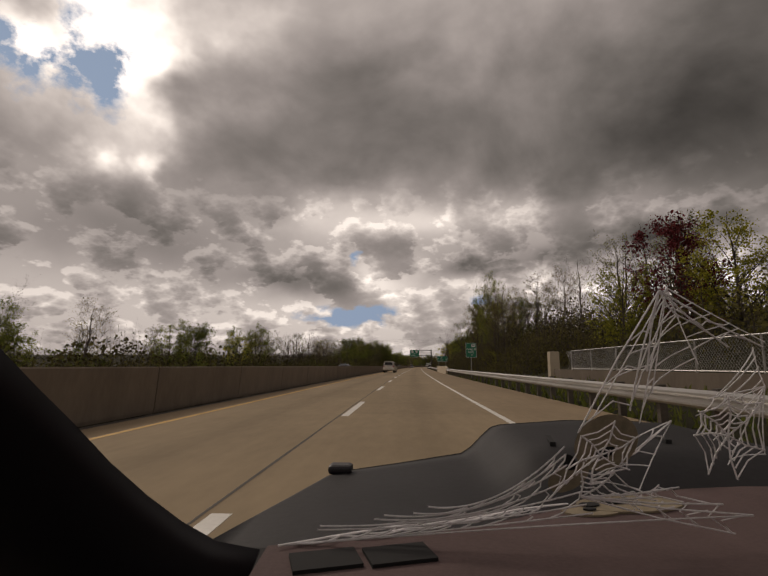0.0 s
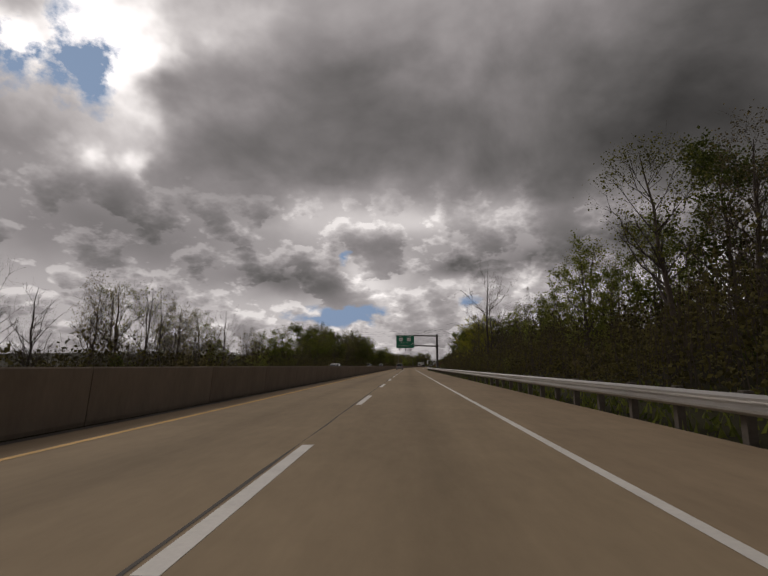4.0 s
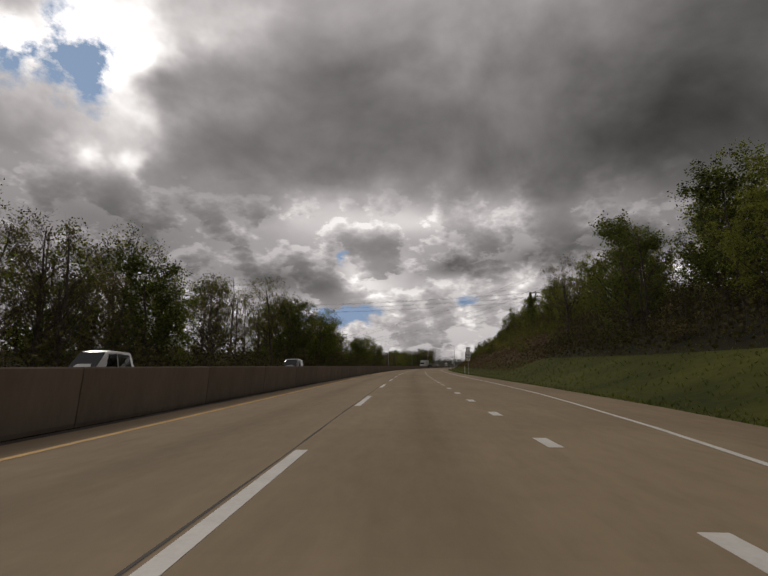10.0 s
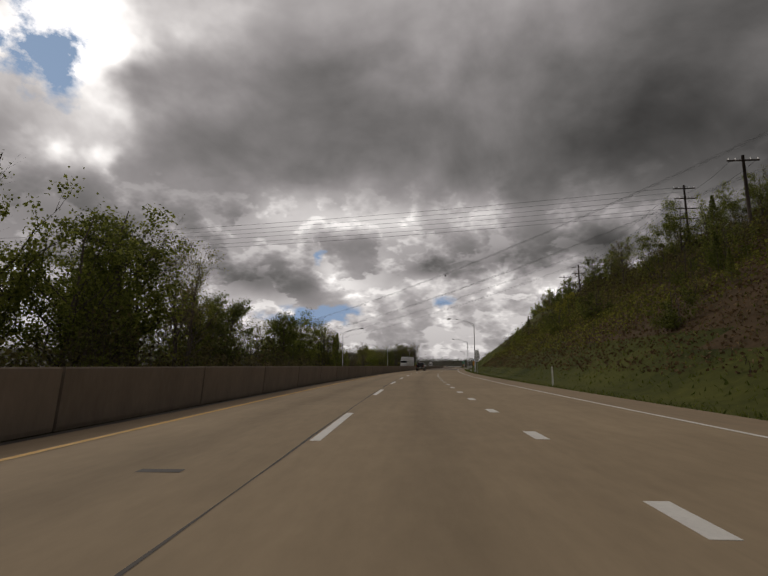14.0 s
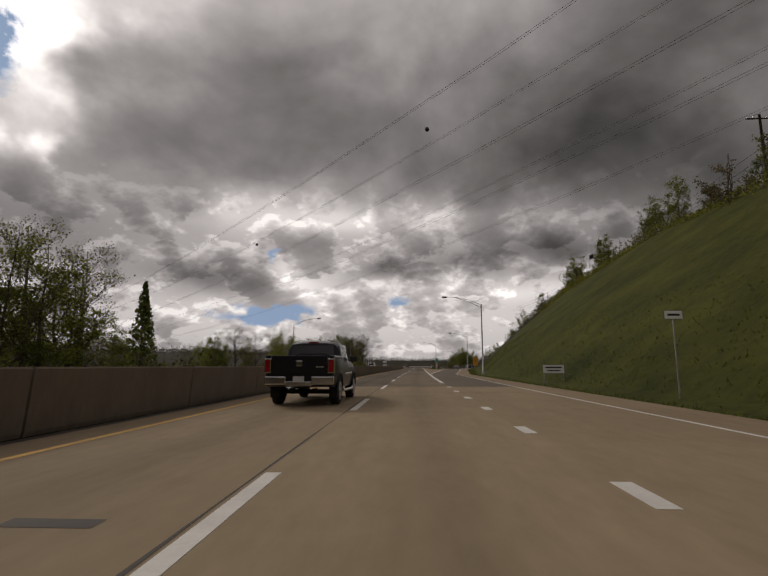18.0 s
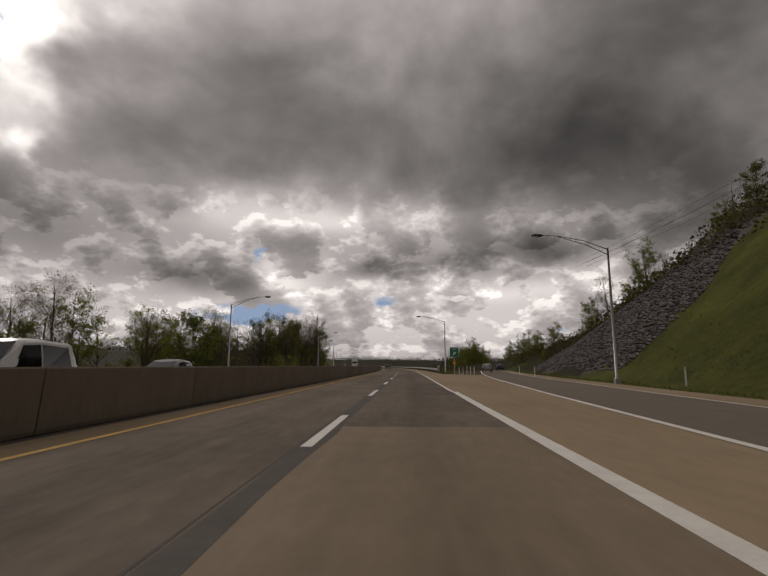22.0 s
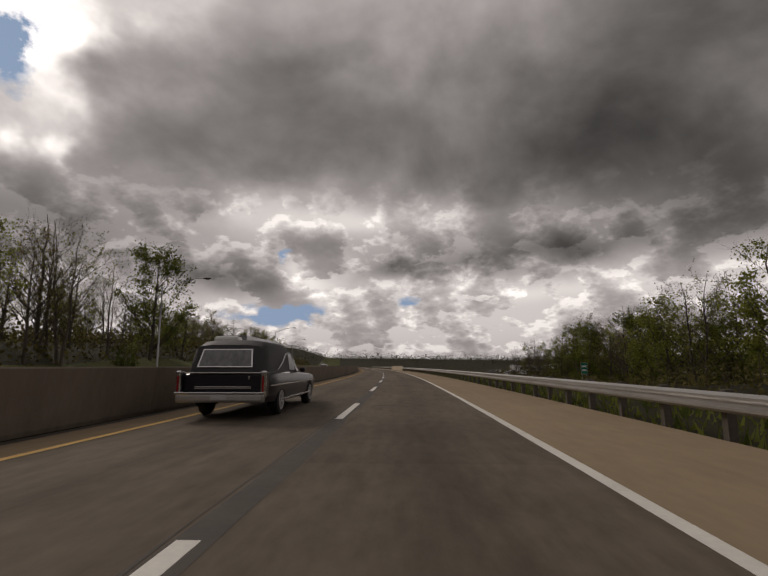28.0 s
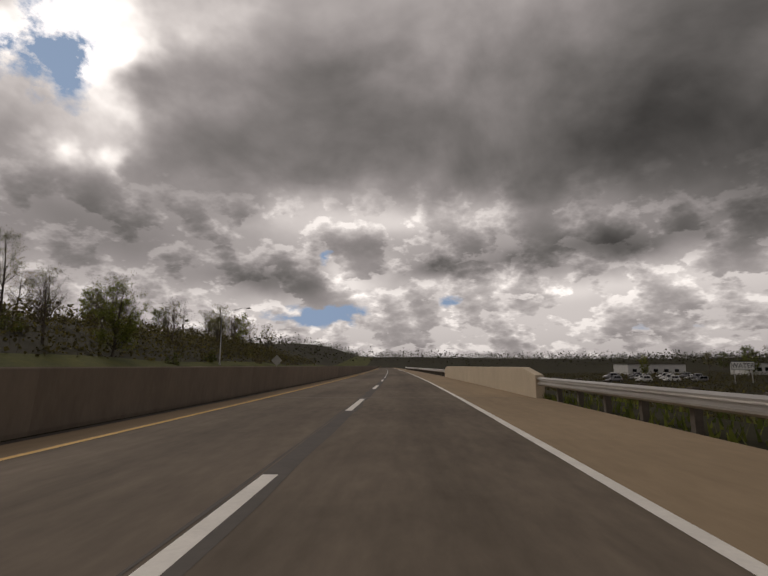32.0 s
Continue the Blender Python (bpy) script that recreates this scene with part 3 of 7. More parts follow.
def panel(bm, w, h, y0, y1, r=0.08, cx=0.0, cz=0.0, seg=4):
    """A rounded plate in the x-z plane."""
    pts = []
    for qx, qz, a0 in ((1, 1, 0), (-1, 1, 90), (-1, -1, 180), (1, -1, 270)):
        for i in range(seg + 1):
            a = radians(a0 + 90 * i / seg)
            pts.append((cx + qx * (w / 2 - r) + r * math.cos(a), cz + qz * (h / 2 - r) + r * math.sin(a)))
    f = [bm.verts.new((x, y0, z)) for x, z in pts]
    b = [bm.verts.new((x, y1, z)) for x, z in pts]
    bm.faces.new(f)
    bm.faces.new(list(reversed(b)))
    n = len(pts)
    for i in range(n):
        bm.faces.new((f[(i + 1) % n], f[i], b[i], b[(i + 1) % n]))
    return bm


def plate(name, w, h, cz, parent, mat, border=None, r=0.08, cx=0.0, y=0.0, edge=0.03):
    """A sign face with a border, facing traffic (towards -y)."""
    if border:
        part(name + "_border", panel(bmesh.new(), w, h, y - 0.004, y + 0.012, r, cx, cz), border, parent)
        return part(name, panel(bmesh.new(), w - 2 * edge, h - 2 * edge, y - 0.008, y - 0.0045, max(r - edge, 0.01), cx, cz), mat, parent)
    return part(name, panel(bmesh.new(), w, h, y - 0.008, y + 0.012, r, cx, cz), mat, parent)


def posts(parent, xs, top, w=0.05, mat=None, foot=-0.4):
    for x in xs:
        bm = bmesh.new()
        box(bm, x - w / 2, 0.014, foot, x + w / 2, 0.014 + w * .7, top, 0.004)
        part("post", bm, mat or M_STEEL, parent)


def bar(parent, x, z, w, h, mat, y=-0.012, name="legend_bar"):
    bm = bmesh.new()
    box(bm, x - w / 2, y - 0.002, z - h / 2, x + w / 2, y + 0.002, z + h / 2)
    return part(name, bm, mat, parent)


def arrow(parent, x, z, size, ang, mat, y=-0.012):
    bm = bmesh.new()
    pts = ((-.07, -.5), (.07, -.5), (.07, .12), (.27, .0), (.27, .12), (0, .5), (-.27, .12), (-.27, 0), (-.07, .12))
    c, s_ = math.cos(radians(ang)), math.sin(radians(ang))
    vs = [[bm.verts.new((x + size * (a * c + b * s_), yy, z + size * (-a * s_ + b * c))) for a, b in pts] for yy in (y - 0.002, y + 0.002)]
    bm.faces.new(vs[0])
    bm.faces.new(list(reversed(vs[1])))
    for i in range(9):
        bm.faces.new((vs[0][i], vs[1][i], vs[1][(i + 1) % 9], vs[0][(i + 1) % 9]))
    return part("arrow", bm, mat, parent)


def keystone(parent, x, z, w, h, mat, y=-0.0125):
    """The keystone outline of the state route marker."""
    bm = bmesh.new()
    pts = ((-.5, .30), (-.42, .30), (-.42, .5), (.42, .5), (.42, .30), (.5, .30), (.38, -.5), (-.38, -.5))
    vs = [[bm.verts.new((x + w * a, yy, z + h * b)) for a, b in pts] for yy in (y - 0.002, y + 0.002)]
    bm.faces.new(vs[0])
    bm.faces.new(list(reversed(vs[1])))
    for i in range(8):
        bm.faces.new((vs[0][i], vs[1][i], vs[1][(i + 1) % 8], vs[0][(i + 1) % 8]))
    return part("route_shield", bm, mat, parent)


# park and ride sign
sg = thing("road_sign", on(45.2, 5.55), "green park and ride sign with white legend on one steel post", "road sign")
plate("sign_face", 0.95, 1.3, 2.55, sg, M_GREENSIGN, M_WHITE, edge=0.025)
words("PARK &", 0.25, 0, 2.62, M_WHITE, sg)
words("RIDE", 0.25, 0, 2.36, M_WHITE, sg)
bm = bmesh.new()
box(bm, .02, -.0135, 2.84, .36, -.0095, 3.08, 0.0)
part("bus_symbol", bm, M_WHITE, sg)
bar(sg, .19, 3.0, .22, .08, M_GREENSIGN, -0.0145, "bus_window")
arrow(sg, 0.05, 2.10, 0.2, 40, M_WHITE)
posts(sg, (0.0,), 3.1)

# distance sign
sg = thing("road_sign", on(106.0, 6.2), "green distance sign with white border on two posts", "road sign")
plate("sign_face", 2.25, 1.12, 2.62, sg, M_GREENSIGN, M_WHITE, r=0.14, edge=0.03)
words("Ephrata", 0.34, -1.0, 2.83, M_WHITE, sg, align="LEFT")
words("10", 0.34, 1.0, 2.83, M_WHITE, sg, align="RIGHT")
words("Lancaster", 0.34, -1.0, 2.42, M_WHITE, sg, align="LEFT")
words("23", 0.34, 1.0, 2.42, M_WHITE, sg, align="RIGHT")
posts(sg, (-0.75, 0.75), 3.1, 0.08)

# cantilever sign gantry
gn = thing("sign_gantry", on(219.9, 6.6), "brown steel cantilever gantry carrying a green exit sign over the lane", "sign gantry")
part("mast", tube(bmesh.new(), [(0, 0, -.3), (0, 0, 4), (0, 0, 8.3)], [.27, .25, .21], 16), M_DARKPOLE, gn, smooth=True)
part("mast_base", box(bmesh.new(), -.4, -.4, -.3, .4, .4, .12, .02), M_PARAPET, gn)
for z in (5.6, 7.9):
    part("arm", tube(bmesh.new(), [(0, 0, z), (-5, 0, z + .12), (-9.3, 0, z + .15)], [.15, .14, .11], 12), M_DARKPOLE, gn, smooth=True)
    part("clamp", tube(bmesh.new(), [(.32, 0, z), (-.36, 0, z)], .21, 14), M_DARKPOLE, gn, smooth=True)
part("mast_cap", tube(bmesh.new(), [(0, 0, 8.3), (0, 0, 8.36)], [.23, .15], 14), M_DARKPOLE, gn)
fx, fz = -7.25, 6.58
f = plate("sign_face", 4.15, 2.95, fz, gn, M_GREENSIGN, M_WHITE, r=0.2, cx=fx, y=-0.3, edge=0.05)
yy = -0.312
words("EAST", 0.34, fx - 1.0, fz + 1.17, M_WHITE, gn, y=yy)
words("SOUTH", 0.34, fx + .85, fz + 1.17, M_WHITE, gn, y=yy)
for cx, num in ((-1.0, "568"), (.85, "272")):
    keystone(gn, fx + cx, fz + .55, .95, .78, M_WHITE, yy)
    words(num, 0.42, fx + cx, fz + .52, M_BLACK, gn, y=yy - .004)
words("Knauers", 0.44, fx - .15, fz - .18, M_WHITE, gn, y=yy, sx=1.12)
words("Adamstown", 0.44, fx - .3, fz - .88, M_WHITE, gn, y=yy, sx=1.12)
arrow(gn, fx + 1.62, fz - .45, 0.75, 42, M_WHITE, yy)
for x in (-1.3, 0, 1.3):
    part("hanger", box(bmesh.new(), fx + x - .06, -.28, 4.5, fx + x + .06, -.16, 7.95, .01), M_DARKPOLE, gn)
    part("walkway_bracket", box(bmesh.new(), fx + x - .05, -1.25, 4.55, fx + x + .05, -.2, 4.65, .008), M_DARKPOLE, gn)
for y in (-1.2, -.95):
    part("walkway_rail", box(bmesh.new(), fx - 1.6, y - .03, 4.66, fx + 1.6, y + .03, 4.72, .006), M_DARKPOLE, gn)
for x in (-1.05, 1.05):
    for e in (-.14, .14):
        part("lamp_arm", tube(bmesh.new(), [(fx + x + e, -1.1, 4.7), (fx + x + e * .6, -1.85, 4.95)], .025, 6), M_DARKPOLE, gn)
    part("sign_lamp", tube(bmesh.new(), [(fx + x, -2.0, 4.86), (fx + x, -1.98, 4.98), (fx + x, -1.93, 5.14), (fx + x, -1.9, 5.2)], [.15, .17, .12, .05], 14), M_STEEL, gn, "grey domed floodlight", smooth=True)
    part("lamp_bracket", box(bmesh.new(), fx + x - .12, -1.9, 4.84, fx + x + .12, -1.78, 4.94, .015), M_DARKPOLE, gn)


def route_sign(s, u, z0, diag):
    sg = thing("road_sign", on(s, u), "truck route 625 marker with black and white plates on post", "road sign", "route 625 markers")
    plate("name_plate", 0.62, 0.3, z0 + 1.62, sg, M_WHITE, M_BLACK, r=0.04, edge=0.012)
    words("TRUCK", 0.19, 0, z0 + 1.62, M_BLACK, sg)
    plate("name_plate", 0.62, 0.3, z0 + 1.29, sg, M_WHITE, M_BLACK, r=0.04, edge=0.012)
    words("SOUTH", 0.19, 0, z0 + 1.29, M_BLACK, sg)
    plate("route_plate", 0.85, 0.78, z0 + .72, sg, M_BLACK, None, r=0.03)
    keystone(sg, 0, z0 + .72, .80, .70, M_WHITE)
    words("625", 0.42, 0, z0 + .68, M_BLACK, sg, y=-0.017)
    plate("arrow_plate", 0.56, 0.42, z0 + .1, sg, M_WHITE, M_BLACK, r=0.04, edge=0.012)
    arrow(sg, 0, z0 + .1, .34, 45 if diag else 20, M_BLACK)
    posts(sg, (0.0,), z0 + 1.75)


route_sign(335.0, 8.0, 1.95, False)
route_sign(452.8, 8.5, 1.95, True)

sg = thing("road_sign", on(490.9, 8.9), "small white blank-backed plate on a slim post in the grass", "road sign")
plate("sign_face", 0.62, 0.30, 2.85, sg, M_WHITE, M_BLACK, r=0.03, edge=0.012)
bar(sg, 0, 2.85, .4, .07, M_BLACK)
posts(sg, (0.0,), 3.0)

sg = thing("road_sign", on(505.6, 8.9), "low white notice board with dark bars on two posts", "notice board")
plate("sign_face", 1.35, 0.55, 0.95, sg, M_WHITE, M_BLACK, r=0.03, edge=0.02)
bar(sg, 0, 1.05, 1.0, .09, M_BLACK)
bar(sg, 0, 0.86, .8, .07, M_BLACK)
posts(sg, (-.6, .6), 1.25, .06)

sg = thing("road_sign", on(568.0, 11.2), "yellow exit speed sign reading 35 on a wooden post", "road sign")
plate("sign_face", 0.92, 0.55, 2.55, sg, M_ORANGE, M_BLACK, r=0.05, edge=0.02)
words("EXIT", 0.27, 0, 2.55, M_BLACK, sg)
plate("sign_face", 0.92, 1.05, 1.72, sg, M_ORANGE, M_BLACK, r=0.05, edge=0.02)
words("35", 0.5, 0, 1.85, M_BLACK, sg)
words("M.P.H.", 0.16, 0, 1.42, M_BLACK, sg)
posts(sg, (0.0,), 2.85, .09, M_POST)

sg = thing("road_sign", on(646.2, 6.5), "green exit arrow sign on a steel post in the gore", "road sign")
plate("sign_face", 1.25, 1.4, 3.0, sg, M_GREENSIGN, M_WHITE, r=0.12, edge=0.03)
words("EXIT", 0.34, 0, 3.42, M_WHITE, sg)
arrow(sg, 0, 2.82, .7, 42, M_WHITE)
bm = bmesh.new()
bmesh.ops.create_cube(bm, size=1, matrix=pose(0, 0, 1.55, 0, 45) @ Matrix.Diagonal((.42, .012, .42, 1)))
part("marker_diamond", bm, M_ORANGE, sg, "yellow diamond object marker")
posts(sg, (0.0,), 3.6, .12)

sg = thing("object_marker", on(655.0, 4.9), "black and white chevron marker on the guardrail end", "object marker")
plate("sign_face", 0.32, 0.85, 0.75, sg, M_WHITE, M_BLACK, r=0.02, edge=0.01)
for z in (.5, .7, .9):
    bm = bmesh.new()
    bmesh.ops.create_cube(bm, size=1, matrix=pose(0, -.012, z, 0, 35) @ Matrix.Diagonal((.3, .006, .08, 1)))
    part("stripe", bm, M_BLACK, sg)
posts(sg, (0.0,), 1.1)


def delineator(s, u, z=0.0):
    d = thing("delineator_post", on(s, u, z), "slim white flexible delineator post at the pavement edge", "delineator", "white marker posts")
    bm = bmesh.new()
    box(bm, -.05, -.012, -.15, .05, .012, 1.1, .008)
    part("post_body", bm, M_WHITE, d)
    bar(d, 0, .98, .075, .1, M_STEEL, -.014, "reflector")


for s, u in ((344, 8.3), (400, 8.3), (475, 8.4), (590, 13.6), (605, 15.0), (650.5, 7.6), (651.6, 8.3), (652.7, 9.0), (653.8, 9.7), (655, 10.4), (640, 15.8), (660, 18.5)):
    delineator(s, u)

# diamond warning sign on the far side, seen from behind
sg = thing("road_sign", on(918, -18.9), "grey back of a diamond warning sign on a post", "road sign")
bm = bmesh.new()
bmesh.ops.create_cube(bm, size=1, matrix=pose(0, 0, 2.0, 0, 45) @ Matrix.Diagonal((1.2, .015, 1.2, 1)))
part("sign_face", bm, M_STEEL, sg)
posts(sg, (0.0,), 2.6, .07)
# roadside signs beyond the right guardrail
for s, u, z, w, h, mt in ((760, 30, 1.2, 1.4, 1.0, M_GREENSIGN), (843, 60, -.3, 2.6, 1.4, M_GREENSIGN), (800, 26, 0.4, .9, 1.6, M_GREENSIGN)):
    sg = thing("road_sign", on(s, u, height(s, u)), "small green sign on posts beside the lower road", "road sign")
    zz = z - height(s, u) + .4
    plate("sign_face", w, h, zz, sg, mt, M_WHITE, edge=.03)
    bar(sg, 0, zz + h * .18, w * .7, h * .14, M_WHITE)
    bar(sg, 0, zz - h * .15, w * .6, h * .14, M_WHITE)
    posts(sg, (-w * .3, w * .3), zz + h * .4, .07)
sg = thing("billboard", on(975, 95, height(975, 95)), "white roadside sign reading water on two tall posts", "billboard")
zz = 1.2 - height(975, 95)
plate("sign_face", 6.4, 2.3, zz, sg, M_WHITE, M_BLACK, r=.05, edge=.12)
words("WATER", 1.75, 0, zz, M_BLACK, sg, sx=1.05)
posts(sg, (-2.4, 2.4), zz + .9, .25)

# ---------------------------------------------------------------- street lamps
lamp_count = 0


def street_lamp(s, u, z, side, reach=4.4):
    """side: -1 when the arm points left, over our lanes; 1 when it points right."""
    lp = thing("street_lamp", on(s, u, z), "tall aluminium street lamp with a truss arm and cobra head", "street lamp", "highway street lamps")
    k = side
    part("pole", tube(bmesh.new(), [(0, 0, -.2), (0, 0, 4.5), (0, 0, 9.1)], [.105, .085, .06], 10), M_POLE, lp, smooth=True)
    part("pole_base", box(bmesh.new(), -.16, -.16, -.2, .16, .16, .35, .03), M_POLE, lp)
    part("arm_upper", tube(bmesh.new(), [(0, 0, 9.0), (k * reach * .35, 0, 9.62), (k * reach * .75, 0, 9.98), (k * reach, 0, 10.05)], [.035, .032, .03, .028], 6), M_POLE, lp)
    part("arm_lower", tube(bmesh.new(), [(0, 0, 8.62), (k * reach * .35, 0, 9.38), (k * reach * .75, 0, 9.93)], [.032, .03, .026], 6), M_POLE, lp)
    for q in (.12, .3, .5):
        part("arm_strut", tube(bmesh.new(), [(k * reach * q, 0, 9.0 + q * 1.55), (k * reach * q, 0, 8.66 + q * 1.9)], .014, 5), M_POLE, lp)
    hd = bmesh.new()
    bmesh.ops.create_uvsphere(hd, u_segments=12, v_segments=8, radius=1, matrix=pose(k * (reach + .3), 0, 10.03) @ Matrix.Diagonal((.42, .16, .11, 1)))
    part("lamp_head", hd, M_DARKPOLE, lp, smooth=True)
    ln = bmesh.new()
    bmesh.ops.create_uvsphere(ln, u_segments=10, v_segments=6, radius=1, matrix=pose(k * (reach + .4), 0, 9.96) @ Matrix.Diagonal((.2, .12, .09, 1)))
    part("lens", ln, M_WHITE, lp, smooth=True)


for s, u in ((464.5, 8.8), (538.0, 8.8), (610.7, 13.7), (667.0, 7.0)):
    street_lamp(s, u, max(height(s, u), 0), -1)
for s, u in ((486, -21.5), (564, -22.5), (639, -22.5), (712, -23), (783.6, -25), (857, -27), (927, -31)):
    street_lamp(s, u, height(s, u), 1)

# ---------------------------------------------------------------- trees
M_BARK = material("grey_brown_bark", (0.085, 0.068, 0.052), 0.95, vary=0.35, scale=1.5, fine=9.0, each=0.25)


def foliage(name, light, dark, through_light=0.45):
    """Leaves that differ from cluster to cluster and let some light through."""
    m = material(name, light, 0.75, color2=dark, scale=0.3, fine=3.0, island=0.55, each=0.3, spec=0.15)
    nt = m.node_tree
    b = nt.nodes["Principled BSDF"]
    out = [n for n in nt.nodes if n.type == "OUTPUT_MATERIAL"][0]
    src = b.inputs["Base Color"].links[0].from_socket
    tl = nt.nodes.new("ShaderNodeBsdfTranslucent")
    nt.links.new(src, tl.inputs["Color"])
    mx = nt.nodes.new("ShaderNodeMixShader")
    mx.inputs[0].default_value = through_light
    nt.links.new(b.outputs[0], mx.inputs[1])
    nt.links.new(tl.outputs[0], mx.inputs[2])
    nt.links.new(mx.outputs[0], out.inputs["Surface"])
    return m


M_LEAF = foliage("fresh_green_leaves", (0.26, 0.28, 0.055), (0.10, 0.12, 0.024), 0.5)
M_LIME = foliage("yellow_green_leaves", (0.4, 0.37, 0.045), (0.17, 0.18, 0.025))
M_DARKLEAF = foliage("dark_green_leaves", (0.17, 0.19, 0.045), (0.065, 0.08, 0.02), 0.5)
M_BUD = foliage("brown_olive_buds", (0.26, 0.21, 0.095), (0.11, 0.09, 0.042), 0.5)
M_OLIVE = foliage("olive_young_leaves", (0.25, 0.235, 0.06), (0.10, 0.105, 0.028), 0.5)
M_RED = foliage("dark_red_leaves", (0.19, 0.04, 0.044), (0.065, 0.016, 0.018))
M_BRUSH = foliage("undergrowth", (0.145, 0.128, 0.042), (0.05, 0.044, 0.018), 0.4)


def tube_raw(V, F, pts, radii, sides):
    base = len(V)
    for i, p in enumerate(pts):
        d = (pts[min(i + 1, len(pts) - 1)] - pts[max(i - 1, 0)]).normalized()
        n1 = d.orthogonal().normalized()
        n2 = d.cross(n1)
        for k in range(sides):
            a = 2 * math.pi * k / sides
            V.append(p + radii[i] * (math.cos(a) * n1 + math.sin(a) * n2))
    for i in range(len(pts) - 1):
        for k in range(sides):
            k2 = (k + 1) % sides
            F.append((base + i * sides + k, base + i * sides + k2, base + (i + 1) * sides + k2, base + (i + 1) * sides + k))


def leaf_raw(V, F, p, size, rg):
    """One bent leaf cluster: two quads folded along the middle."""
    a = Vector((rg.gauss(0, 1), rg.gauss(0, 1), rg.gauss(0, .7))).normalized()
    b = a.cross(Vector((rg.gauss(0, 1), rg.gauss(0, 1), rg.gauss(0, 1)))).normalized()
    c = a.cross(b)
    w = size * rg.uniform(.35, .6)
    o = len(V)
    V.extend((p - a * size * .5, p - b * w + c * w * .4, p + a * size * .5, p + b * w + c * w * .4))
    F.append((o, o + 1, o + 2))
    F.append((o, o + 2, o + 3))


def leaves(name, points, sizes, mat, parent=None, seed=1, flat=0.7):
    """Bent leaf clusters at many points, as one mesh."""
    rg = np.random.default_rng(seed)
    p, n = np.asarray(points, float), len(points)
    size = np.asarray(sizes, float)[:, None]
    unit = lambda v: v / np.linalg.norm(v, axis=1)[:, None]
    a = unit(rg.normal(size=(n, 3)) * (1, 1, flat))
    b = unit(np.cross(a, rg.normal(size=(n, 3))))
    w = size * rg.uniform(.35, .6, (n, 1))
    c = np.cross(a, b) * w * .4
    verts = np.stack((p - a * size * .5, p - b * w + c, p + a * size * .5, p + b * w + c), 1).reshape(-1, 3)
    o = 4 * np.arange(n)
    faces = np.stack((o, o + 1, o + 2, o, o + 2, o + 3), 1).reshape(-1, 3)
    return raw(name, verts.tolist(), faces.tolist(), mat, parent)


